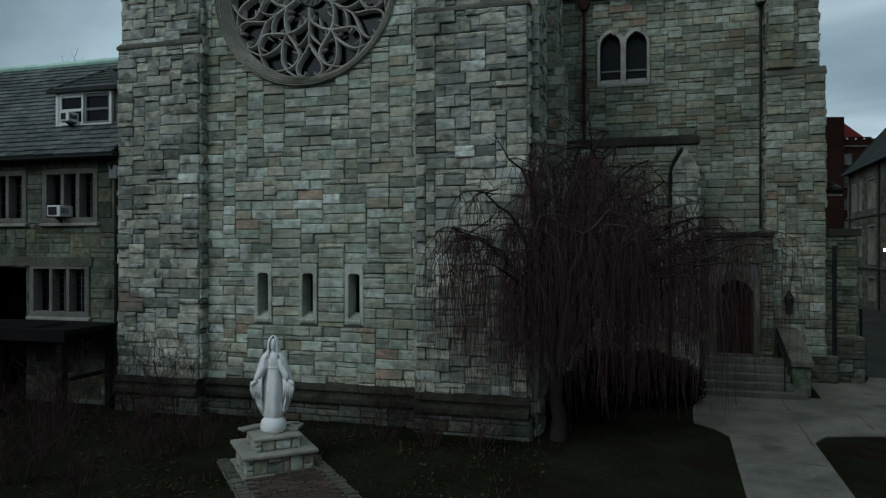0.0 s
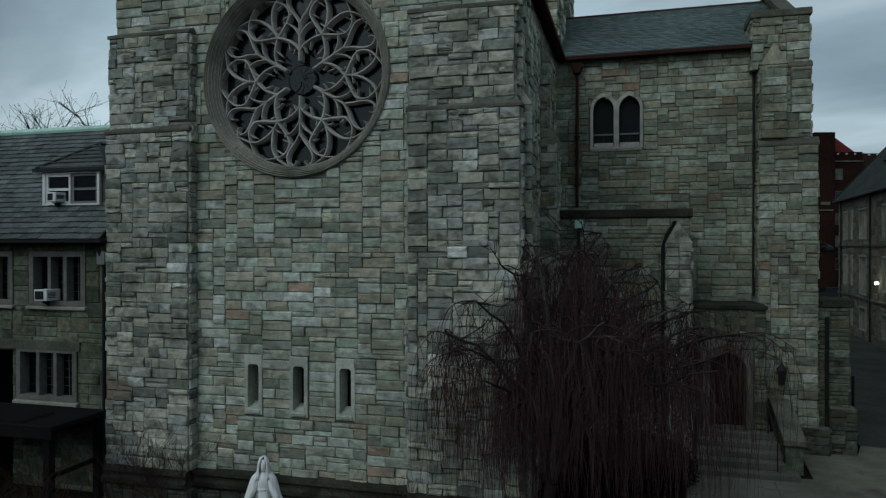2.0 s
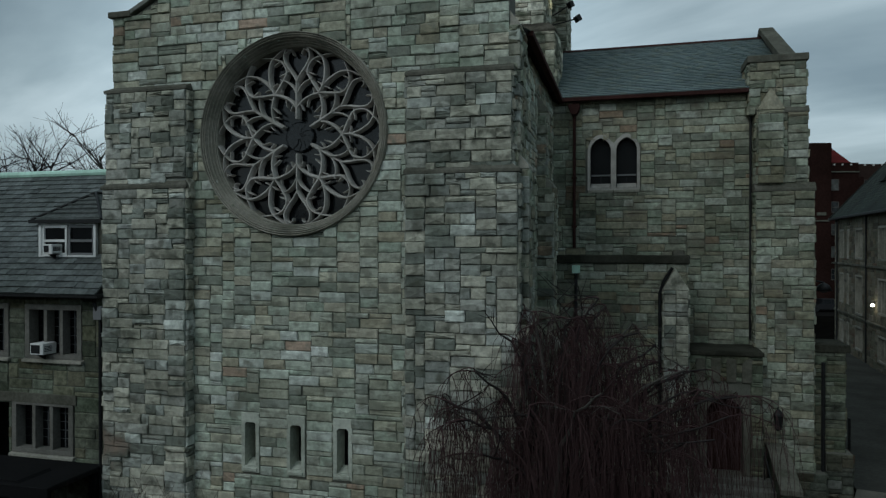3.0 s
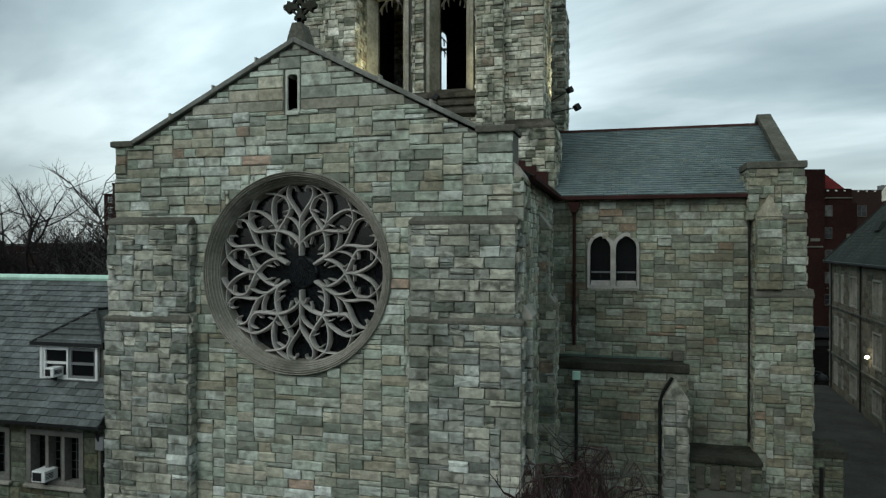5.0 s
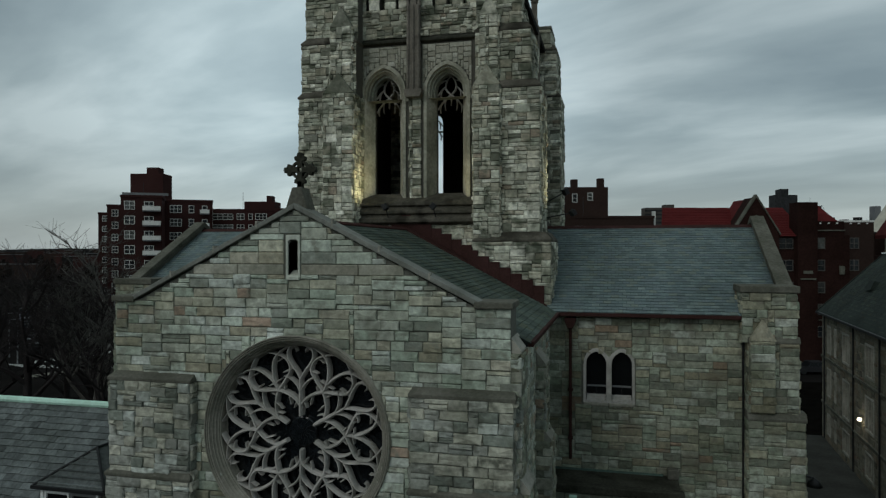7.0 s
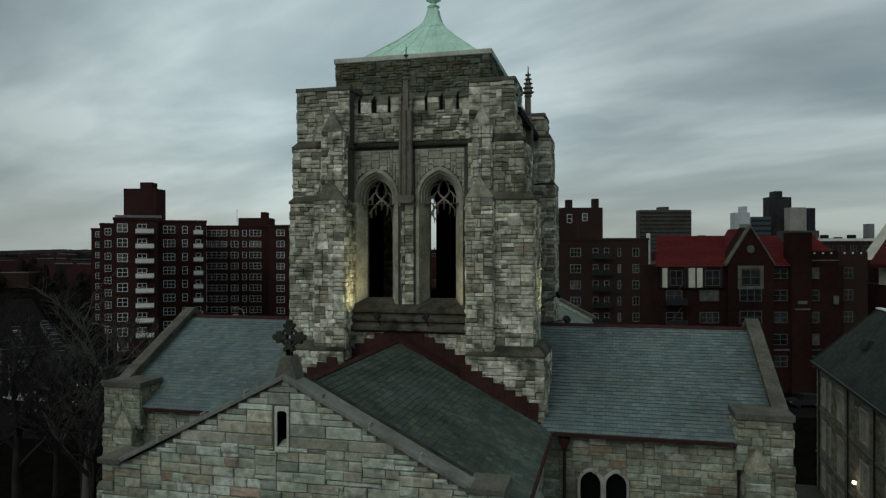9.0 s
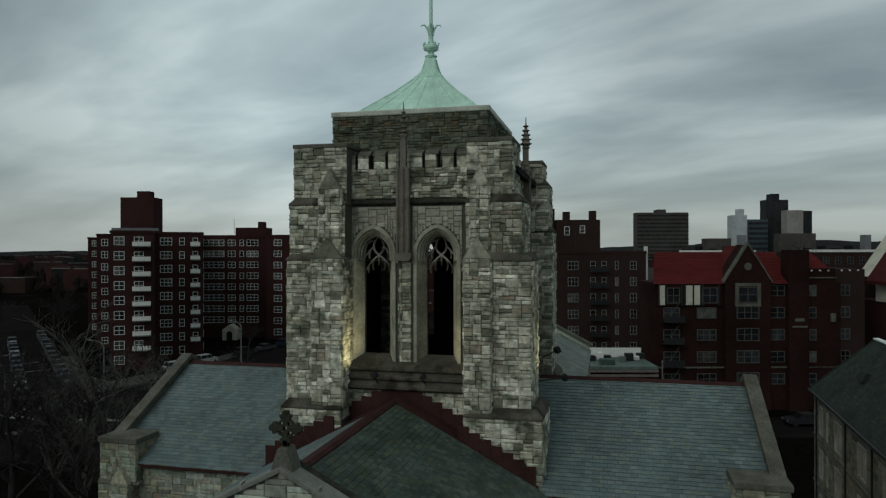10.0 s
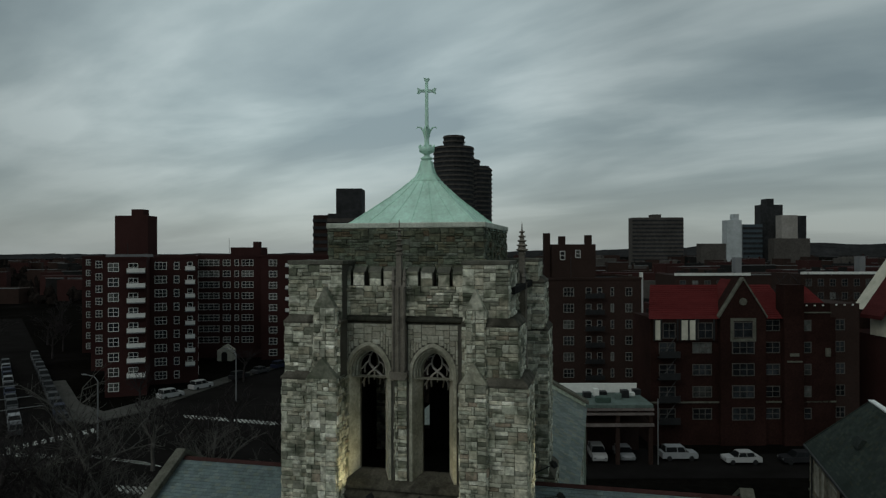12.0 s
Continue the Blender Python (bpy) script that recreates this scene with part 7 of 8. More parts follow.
part("roof_hatch", Geo().prism([(-0.5, 0.1), (0.55, 0.1), (0.55, 0.55), (-0.2, 0.75)], lambda u, v, d: (17.0 + u, d, 12.3 + v), 53.2, 54.5), SLATE_DARK, school, "small slate-hung roof vent")
for y in (60.9, 52.2, 46.2, 36.0):
    part("downpipe", Geo().tube([(SX - 0.1, y, 0.1), (SX - 0.1, y, SZ - 0.1)], 0.06, 6), IRON, school)
school.matrix_basis = Matrix.Translation((15.35, 50, 0)) @ pose(0, 0, 0, 0, 0, -3.56) @ Matrix.Translation((-15.35, -50, 0))
lamp_m = bpy.data.materials.new("lit_lamp_glass")
lamp_m.use_nodes = True
lb = lamp_m.node_tree.nodes["Principled BSDF"]
lb.inputs["Base Color"].default_value = (0.9, 0.85, 0.7, 1)
lb.inputs["Emission Color"].default_value, lb.inputs["Emission Strength"].default_value = (1.0, 0.86, 0.62, 1), 9.0
sl = thing("wall_lamp", "small lit lamp on the school wall", "lamp")
part("glass", Geo().lathe([(0.0, -0.12), (0.1, -0.08), (0.13, 0.0), (0.1, 0.08), (0.0, 0.12)], (SX - 0.2, 50.1, 4.14), 10), lamp_m, sl, "glowing lamp glass", smooth=True)
part("bracket", Geo().tube([(SX + 0.05, 50.1, 4.3), (SX - 0.2, 50.1, 4.28)], 0.03, 6), IRON, sl)
pl = bpy.data.lights.new("wall_lamp_light", "POINT")
pl.energy, pl.color, pl.shadow_soft_size = 14.0, (1.0, 0.84, 0.6), 0.12
lo = new("wall_lamp_light", pl)
lo.location = (SX - 0.42, 50.1, 4.14)


# floodlights that warm the belfry
def floodlight(x, y, z, target, label, power, foot):
    f = thing("floodlight", label, "floodlight", group="tower floodlights")
    part("housing", Geo().box(-0.12, -0.1, -0.12, 0.12, 0.1, 0.12).moved(look((x, y, z), target)), IRON, f, bevel=0.02)
    part("bracket", Geo().tube([foot, (x, y, z)], 0.025, 6), IRON, f)
    d = bpy.data.lights.new("floodlight_beam", "SPOT")
    d.energy, d.color, d.spot_size, d.spot_blend, d.shadow_soft_size = power, (1.0, 0.86, 0.5), radians(120), 1.0, 0.25
    o = new("floodlight_beam", d)
    v = (Vector(target) - Vector((x, y, z))).normalized()
    o.matrix_world = look(tuple(Vector((x, y, z)) + v * 0.2), target)


floodlight(-8.85, 25.0, 16.9, (-10.35, 25.2, 18.9), "small black floodlight on the belfry sill", 170, (-8.85, 25.4, 16.5))
floodlight(-6.95, 25.0, 16.9, (-5.35, 25.2, 18.9), "small black floodlight on the belfry sill", 130, (-6.95, 25.4, 16.5))
floodlight(-2.25, 28.2, 17.6, (-3.0, 27.6, 19.4), "small black floodlight on an arm beside the tower", 110, (-2.98, 28.2, 17.2))
floodlight(-1.9, 27.2, 16.7, (-3.0, 26.4, 18.6), "small black floodlight on an arm beside the tower", 90, (-2.98, 27.2, 16.5))

# ---- the town: placed in a frame turned with the avenue ----
BG = Matrix.Translation((-0.31, 0.33, 0)) @ pose(0, 0, 0, 0, 0, 13.0)


def bgp(x, d, z=0.0):
    return BG @ Vector((x, d, z))


WIN_WHITE = surface("white_window_frames", (0.66, 0.66, 0.63), 0.6, 2, 0.1, 0.3, 0.1)
PANE = surface("far_window_panes", (0.03, 0.033, 0.036), 0.15, 0.6, 0.6, 0.3, 0.5, spec=0.3,
               pieces=[(0.0, (0.015, 0.017, 0.02)), (0.45, (0.03, 0.034, 0.038)), (0.78, (0.05, 0.052, 0.05)), (0.93, (0.11, 0.115, 0.11)), (1.0, (0.04, 0.04, 0.04))])
WMESH = {}


WIN_GREY = surface("greyish_window_frames", (0.22, 0.215, 0.2), 0.7, 2, 0.2, 0.3, 0.3)
WIN_DULL = surface("dull_brown_window_frames", (0.08, 0.073, 0.066), 0.8, 2, 0.2, 0.3, 0.2)


def window_mesh(w, h, lights, fr, mat):
    key = (round(w, 2), round(h, 2), lights, fr, mat.name)
    if key not in WMESH:
        f = Geo()
        hs = [rect(-w / 2 + fr + (w - 2 * fr) * k / lights + (fr * 0.4 if k else 0), fr, -w / 2 + fr + (w - 2 * fr) * (k + 1) / lights - (fr * 0.4 if k < lights - 1 else 0), h * 0.5 - fr * 0.4) for k in range(lights)]
        hs += [rect(a[0][0], h * 0.5 + fr * 0.4, a[1][0], h - fr) for a in hs]
        f.slab(rect(-w / 2, 0, w / 2, h), hs, lambda u, v, d: (u, d, v), -0.08, 0.02)
        p = Geo().box(-w / 2 + 0.02, -0.02, 0.03, w / 2 - 0.02, 0.0, h - 0.03)
        WMESH[key] = (f.mesh("window", mat), p.mesh("pane", PANE))
    return WMESH[key]


def add_window(parent, m, w, h, lights=2, fr=0.09, mat=None):
    fm, pm = window_mesh(w, h, lights, fr, mat or WIN_WHITE)
    ob = new("window", fm)
    ob.parent, ob.matrix_basis = parent, m
    p = new("pane", pm)
    p.parent = ob
    return ob


def wing(parent, m, w, d, z1, mat, name="wing", label=""):
    """A block of a building in the frame m: x from 0 to w along the front, y from 0 to d back."""
    g = Geo().box(0, 0, -0.3, w, d, z1).moved(m)
    ob = part(name, g, mat, parent, label)
    part("parapet", Geo().slab(rect(-0.12, -0.12, w + 0.12, d + 0.12), [rect(0.3, 0.3, w - 0.3, d - 0.3)], lambda u, v, q: m @ Vector((u, v, q)), z1, z1 + 0.45), mat, ob)
    part("roof_deck", Geo().box(0.25, 0.25, z1, w - 0.25, d - 0.25, z1 + 0.05).moved(m), TAR, ob)
    return ob


def balcony(parent, m, w, d=1.3):
    g = Geo().box(-w / 2, -d, 0, w / 2, 0, 0.16)
    ob = part("balcony", g.moved(m), GREYBOX, parent, "balcony with a pale railing")
    r = Geo().box(-w / 2, -d - 0.02, 0.2, w / 2, -d + 0.03, 0.95)
    r.box(-w / 2, -d, 0.2, -w / 2 + 0.05, 0, 0.95).box(w / 2 - 0.05, -d, 0.2, w / 2, 0, 0.95)
    part("railing", r.moved(m), WIN_WHITE, ob)


apt = thing("apartment_building", "tall dark-red brick apartment block with white windows and balconies", "apartment building")
AM = BG @ Matrix.Translation((-60.3, 123.0, 0)) @ pose(0, 0, 0, 0, 0, 20)
ST, ZT = 2.68, 24.6
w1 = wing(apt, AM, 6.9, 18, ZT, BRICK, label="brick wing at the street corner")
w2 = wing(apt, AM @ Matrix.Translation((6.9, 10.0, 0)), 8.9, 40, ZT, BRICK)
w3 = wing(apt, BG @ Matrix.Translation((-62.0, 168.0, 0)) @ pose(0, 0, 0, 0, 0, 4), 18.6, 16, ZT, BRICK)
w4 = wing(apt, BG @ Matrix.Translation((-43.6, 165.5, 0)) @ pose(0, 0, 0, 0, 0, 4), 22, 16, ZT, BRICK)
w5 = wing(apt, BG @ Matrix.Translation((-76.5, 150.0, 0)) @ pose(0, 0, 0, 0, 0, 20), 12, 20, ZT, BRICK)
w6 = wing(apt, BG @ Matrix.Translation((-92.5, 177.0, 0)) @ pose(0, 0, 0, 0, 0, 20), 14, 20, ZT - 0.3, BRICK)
part("stair_tower", Geo().box(-87.4, 184, 20.0, -78.6, 190, 35.5).box(-83.2, 184.5, 35.5, -80.0, 188, 37.2).moved(BG), BRICK, apt, "dark brick lift tower on the roof")
part("stair_tower", Geo().box(-52.0, 169, ZT, -44.5, 175, 26.9).box(-46.5, 169, 26.9, -45.2, 172, 28.3).moved(BG), BRICK, apt)
part("roof_rail", Geo().box(0.2, 0.2, ZT + 0.4, 8, 0.3, ZT + 0.9).moved(AM), GREYBOX, apt)
for r in range(9):
    z = ZT - 2.2 - ST * r
    if z < 0.6:
        continue
    add_window(w1, AM @ Matrix.Translation((1.45, 0, z)), 1.75, 1.55)
    if r < 8:
        add_window(w1, AM @ Matrix.Translation((4.7, 0, z)), 1.6, 1.5)
        balcony(w1, AM @ Matrix.Translation((5.2, 0, z - 0.35)), 3.0)
    for y in (4.0, 9.0, 14.0):
        add_window(w1, AM @ Matrix.Translation((0, y, z)) @ pose(0, 0, 0, 0, 0, -90), 1.2, 1.5)
    m2 = AM @ Matrix.Translation((6.9, 10.0, 0))
    add_window(w2, m2 @ Matrix.Translation((2.0, 0, z)), 2.2, 1.5, 3)
    add_window(w2, m2 @ Matrix.Translation((4.9, 0, z)), 1.0, 1.5, 1)
    if r < 8:
        balcony(w2, m2 @ Matrix.Translation((7.4, 0, z - 0.3)), 1.8)
        add_window(w2, m2 @ Matrix.Translation((7.4, 0, z)), 1.0, 1.5, 1)
    for y in (4.0, 10.0, 17.0, 24.0):
        add_window(w2, m2 @ Matrix.Translation((8.9, y, z)) @ pose(0, 0, 0, 0, 0, 90), 1.6, 1.5)
    m3 = BG @ Matrix.Translation((-62.0, 168.0, 0)) @ pose(0, 0, 0, 0, 0, 4)
    if r < 8:
        for x, w, n in ((4.9, 5.0, 4), (9.2, 1.8, 2), (11.6, 1.0, 1), (14.2, 2.8, 3)):
            add_window(w3, m3 @ Matrix.Translation((x, 0, z)), w, 1.5, n)
    m4 = BG @ Matrix.Translation((-43.6, 165.5, 0)) @ pose(0, 0, 0, 0, 0, 4)
    for x in (2.8, 12.0, 16.0):
        add_window(w4, m4 @ Matrix.Translation((x, 0, z)), 1.9, 1.5)
    balcony(w4, m4 @ Matrix.Translation((7.2, 0, z - 0.3)), 2.6)
    for wx, mm in ((w5, BG @ Matrix.Translation((-76.5, 150.0, 0)) @ pose(0, 0, 0, 0, 0, 20)), (w6, BG @ Matrix.Translation((-92.5, 177.0, 0)) @ pose(0, 0, 0, 0, 0, 20))):
        for x in (1.6, 4.0):
            add_window(wx, mm @ Matrix.Translation((x, 0, z)), 1.3, 1.5)
PM = BG @ Matrix.Translation((-53.5, 163.5, 0))
ent = part("entrance_pavilion", Geo().prism([(0, 0), (3.4, 0), (3.4, 2.5), (1.7, 3.7), (0, 2.5)], lambda u, v, d: PM @ Vector((u, d, v)), 0, 3.0), CREAM, apt, "pale gabled entrance pavilion")
# flat near-black arch painted as the dark of the opening
part("doorway", Geo().prism(arch(1.0, 0.0, 2.4, 1.5, 0.7, 4), lambda u, v, d: PM @ Vector((u, d, v)), -0.06, 0.02), DARKROOM, ent, "dark arched doorway")

# brick apartments behind the church
brown = thing("brown_apartments", "plain brown brick apartment house with a flat roof", "apartment building")
BM = BG @ Matrix.Translation((17.5, 124.0, 0)) @ pose(0, 0, 0, 0, 0, 2)
wb = wing(brown, BM, 18.2, 16, 20.7, BRICK_BROWN)
for r in range(7):
    z = 20.7 - 2.9 - 2.92 * r
    for x, w, n in ((5.0, 1.9, 3), (8.6, 1.0, 1), (10.6, 0.9, 1), (12.9, 0.6, 1), (15.9, 1.2, 2)):
        if z > 0.3:
            add_window(wb, BM @ Matrix.Translation((x, 0, z)), w, 1.55, n, 0.08, WIN_GREY)
    if z > 0.3:
        fe = Geo()
        for k in range(4):
            fe.box(7.8, -1.0 + 0.25 * k, z - 0.35, 11.3, -0.95 + 0.25 * k, z - 0.31)
        fe.box(7.8, -1.05, z - 0.35, 11.3, -1.0, z + 0.55)
        part("fire_escape", fe.moved(BM), IRON, wb, "black iron fire escape")
part("penthouse", Geo().box(4, 10, 20.7, 12.5, 15, 27.2).moved(BM), BRICK_BROWN, brown)
for x, zt in ((3.2, 29.4), (6.2, 28.8), (11.4, 29.0)):
    part("chimney", Geo().box(x - 0.6, 11, 20.7, x + 0.6, 12.4, zt).moved(BM), BRICK_BROWN, brown)
add_window(brown, BM @ Matrix.Translation((6.0, 10, 24.2)), 1.0, 1.7, 1)
add_window(brown, BM @ Matrix.Translation((9.0, 10, 24.6)), 1.0, 1.5, 1)
part("side_flue", Geo().box(18.2, 0.5, 12, 18.7, 1.2, 22).moved(BM), WIN_WHITE, brown)

# darker than BRICK, for the red-roofed house
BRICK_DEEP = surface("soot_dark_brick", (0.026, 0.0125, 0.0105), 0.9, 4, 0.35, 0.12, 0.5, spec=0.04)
red = thing("red_roof_apartments", "dark brick apartment house with a red tiled roof and central gable", "apartment building")
RM = BG @ Matrix.Translation((27.7, 92.5, 0)) @ pose(0, 0, 0, 0, 0, 1)
RW = 25.0
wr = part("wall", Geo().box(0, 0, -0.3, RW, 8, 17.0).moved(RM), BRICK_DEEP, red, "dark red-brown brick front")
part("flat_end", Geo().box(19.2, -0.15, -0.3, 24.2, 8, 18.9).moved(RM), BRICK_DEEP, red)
part("rear_wing", Geo().box(24.2, 0.6, -0.3, 28.6, 8, 18.8).moved(RM), BRICK_BROWN, red)
part("end_parapet", Geo().box(20.3, -0.3, 17.6, 24.25, -0.15, 17.75).moved(RM), TRIM_DARK, red)
for k in range(7):
    part("corbel", Geo().box(20.85 + 1.12 * k, -0.35 + 0.75 * (k > 2), 18.54, 21.02 + 1.12 * k, 0.7 * (k > 2), 18.72).moved(RM), WIN_WHITE, red)
g = Geo()
g.add([RM @ Vector(p) for p in ((19.2, 0.8, 18.8), (24.0, 0.8, 18.8), (24.0, 6.0, 18.8), (19.2, 6.0, 18.8), (19.2, 2.6, 21.2), (22.1, 2.6, 21.2))], [(0, 1, 5, 4), (1, 2, 5), (2, 3, 4, 5), (3, 0, 4), (3, 2, 1, 0)])
part("hipped_roof", g, TILE_RED, red, "small hipped roof of red tiles")
part("wall_vent", Geo().box(18.4, -0.92, 11.9, 19.6, -0.78, 12.3).box(18.0, -0.95, 11.1, 20.0, -0.78, 11.3).moved(RM), TRIM_DARK, red)
part("side_flue", Geo().box(23.5, -0.45, 11.8, 24.1, -0.13, 12.9).moved(RM), TRIM_DARK, red)
g = Geo()
g.add([RM @ Vector(p) for p in ((-0.4, -0.5, 16.9), (19.2, -0.5, 16.9), (19.2, 6.5, 21.1), (2.0, 6.5, 21.1), (3.6, 8.3, 16.9), (19.2, 8.3, 16.9))], [(0, 1, 2, 3), (3, 2, 5, 4), (0, 3, 4), (1, 5, 2), (0, 4, 5, 1)])
rr = part("tiled_roof", g, TILE_RED, red, "red clay-tiled roof")
for k in range(16):
    f = (k + 1) / 17
    part("tile_course", Geo().box(-0.4 + 2.4 * f, -0.5 + 7 * f - 0.06, 16.9 + 4.2 * f - 0.02, 19.2, -0.5 + 7 * f + 0.1, 16.9 + 4.2 * f + 0.035).moved(RM), TILE_RED, rr)
g = Geo().prism([(9.2, 0), (15.3, 0), (15.3, 17.2), (12.2, 22.1), (9.2, 17.2)], lambda u, v, d: RM @ Vector((u, d, v)), -0.6, 3)
gb = part("centre_gable", g, BRICK_DEEP, red, "tall brick gable with a stone window")
for s in (-1, 1):
    part("gable_coping", Geo().prism([(12.2 + s * 3.25, 17.0), (12.2 + s * 3.25, 17.3), (12.2, 22.45), (12.2, 22.1)], lambda u, v, d: RM @ Vector((u, d, v)), -0.75, 0.2), TRIM_DARK, gb)
part("gable_roof", Geo().prism([(9.2, 17.1), (15.3, 17.1), (12.2, 22.0)], lambda u, v, d: RM @ Vector((u, d, v)), 0.2, 6.5), TILE_RED, red)
part("stone_frame", Geo().slab(rect(10.5, 13.9, 13.9, 17.0), [rect(10.9, 14.3, 13.5, 16.6)], lambda u, v, d: RM @ Vector((u, d, v)), -0.75, -0.5), TRIM_DARK, gb)
part("medallion", Geo().lathe([(0.0, -0.1), (0.5, -0.1), (0.5, 0.1), (0.0, 0.1)], (0, 0, 0), 12).moved(RM @ Matrix.Translation((12.2, -0.65, 19.2)) @ pose(0, 0, 0, 90, 0, 0)), TRIM_DARK, gb)
part("chimney_breast", Geo().box(17.65, -0.8, -0.3, 20.3, 1.5, 21.4).moved(RM), BRICK_DEEP, red, "broad brick chimney breast")
add_window(red, RM @ Matrix.Translation((12.2, -0.62, 14.4)), 2.6, 2.1, 2, 0.09, WIN_DULL)
for r in range(5):
    z = 15.2 - 2.95 * r
    for x, w, n in ((2.2, 2.2, 2), (6.9, 2.6, 3), (16.4, 2.0, 2), (21.05, 1.05, 1), (25.6, 1.9, 3)):
        if r == 0 and x < 8:
            continue
        add_window(wr, RM @ Matrix.Translation((x, -0.05 if x < 20 else -0.2 if x < 24 else 0.55, z)), w, 1.5, n, 0.1, WIN_DULL)
    if r:
        add_window(wr, RM @ Matrix.Translation((12.2, -0.62, z)), 3.0, 1.7, 3, 0.1, WIN_DULL)
bay = part("half_timber_band", Geo().box(0.3, -0.35, 14.0, 8.8, 0, 16.9).moved(RM), BRICK_DEEP, red, "half-timbered band below the eaves")
for x0, x1 in ((0.35, 1.2), (4.0, 4.9), (5.1, 5.9)):
    part("stucco_panel", Geo().box(x0, -0.39, 14.1, x1, -0.34, 16.7).moved(RM), CREAM, bay, "cream stucco panel")
for k, x in enumerate((0.3, 1.2, 3.4, 3.8, 4.9, 5.9, 6.2, 8.3)):
    part("timber", Geo().box(x, -0.42, 14.0, x + 0.22, -0.33, 16.9).moved(RM), IRON, bay)
for x, w in ((2.35, 1.7), (7.2, 2.0)):
    add_window(bay, RM @ Matrix.Translation((x, -0.4, 14.3)), w, 2.1, 2, 0.09, WIN_DULL)
part("string_course", Geo().box(-0.1, -0.15, 5.6, RW, 0, 5.8).moved(RM), TRIM_DARK, red)
for z in (3.0, 5.9, 8.9, 11.8):
    fe = Geo().box(0.8, -1.2, z, 3.6, -0.1, z + 0.06).box(0.8, -1.22, z, 3.6, -1.18, z + 0.9)
    part("fire_escape", fe.moved(RM), IRON, wr)
    part("escape_ladder", Geo().tube([RM @ Vector((1.0, -1.0, z)), RM @ Vector((3.3, -0.6, z + 2.9))], 0.06, 4), IRON, wr)

TILE_DULL = surface("dull_red_tiles", (0.07, 0.018, 0.018), 0.85, 3, 0.3, 0.2, 0.25, stretch=(1, 1, 6), spec=0.04)
half = thing("half_timbered_house", "half-timbered house with white stucco and a steep red roof", "house")
HM = BG @ Matrix.Translation((60.3, 94.0, 0)) @ pose(0, 0, 0, 0, 0, 3)
part("wall", Geo().box(0, 0, -0.3, 16, 14, 14.2).moved(HM), BRICK, half)
part("stucco_band", Geo().box(-0.3, -0.6, 14.2, 16, 3, 18.0).moved(HM), CREAM, half, "white stucco upper storey")
g = Geo().prism([(-0.6, 17.6), (13.2, 17.6), (6.3, 27.2)], lambda u, v, d: HM @ Vector((u, d, v)), -0.5, 6.5)
part("gable", g, CREAM, half)
for s in (-1, 1):
    part("roof_slope", Geo().prism([(6.3 + s * 7.9, 16.6), (6.3 + s * 7.9, 17.1), (6.3, 28.1), (6.3, 27.5)], lambda u, v, d: HM @ Vector((u, d, v)), -1.2, 3.2), TILE_DULL, half, "steep red tiled roof")
for x in (1.2, 2.5, 3.8, 5.1, 6.3):
    part("timber", Geo().box(x - 0.12, -0.62, 17.6, x + 0.12, -0.5, 17.6 + (x + 0.6) * 1.5).moved(HM), IRON, half)
part("timber", Geo().box(-0.3, -0.66, 17.4, 13, -0.5, 17.75).moved(HM), IRON, half)
for x in (2.2, 5.4):
    for z in (14.9, 11.6, 8.6, 5.6):
        add_window(half, HM @ Matrix.Translation((x, -0.62 if z > 14 else -0.02, z)), 2.0, 1.9, 2, 0.09, WIN_DULL)

link = thing("link_building", "plain dark brick building behind the court", "building")
LM = BG @ Matrix.Translation((52.0, 104.0, 0))
wl2 = wing(link, LM, 16, 12, 17.0, BRICK_BROWN)
for r in range(4):
    for x in (1.6, 3.6, 5.6):
        add_window(wl2, LM @ Matrix.Translation((x, 0, 13.8 - 2.95 * r)), 1.5, 1.7, 2, 0.09, WIN_DULL)

DARKBLOCK = surface("dark_tower_cladding", (0.035, 0.036, 0.038), 0.6, 0.4, 0.3, 0.05, 0.3, spec=0.04)
TANBLOCK = surface("brown_grey_concrete", (0.08, 0.073, 0.067), 0.9, 0.4, 0.2, 0.05, 0.2, spec=0.04)
for k, (pa, pb, y, d) in enumerate(((1195, 1325, 489, 146), (1418, 1548, 487, 150))):
    xa, xb, z1 = (pa - 784) / 1223 * d, (pb - 784) / 1223 * d, 26.16 + (442.7 - y) / 1223 * d
    row = thing("row_house", "long dark brick row with a white roof parapet", "building", group="brick rows behind")
    part("wall", Geo().box(xa, d, -0.3, xb, d + 14, z1).moved(BG), BRICK_BROWN, row)
    part("parapet", Geo().box(xa - 0.2, d - 0.25, z1, xb + 0.2, d + 0.2, z1 + 0.55).moved(BG), WIN_WHITE, row, "white roof parapet")
    part("chimney", Geo().box(xb - 1.6, d + 3, z1, xb - 0.3, d + 5, z1 + 3.8).moved(BG), GREYBOX, row, "pale rendered chimney")
    for j in range(4):
        part("roof_unit", Geo().box(xa + 2 + 3 * j, d + 4, z1, xa + 3.2 + 3 * j, d + 5.5, z1 + 0.9 + 0.5 * (j % 2)).moved(BG), TAR, row)
    for j in range(int((xb - xa) / 2.6)):
        for r in range(2):
            add_window(row, BG @ Matrix.Translation((xa + 1.5 + 2.6 * j, d, z1 - 2.6 - 2.9 * r)), 1.3, 1.6, 2, 0.09, WIN_DULL)
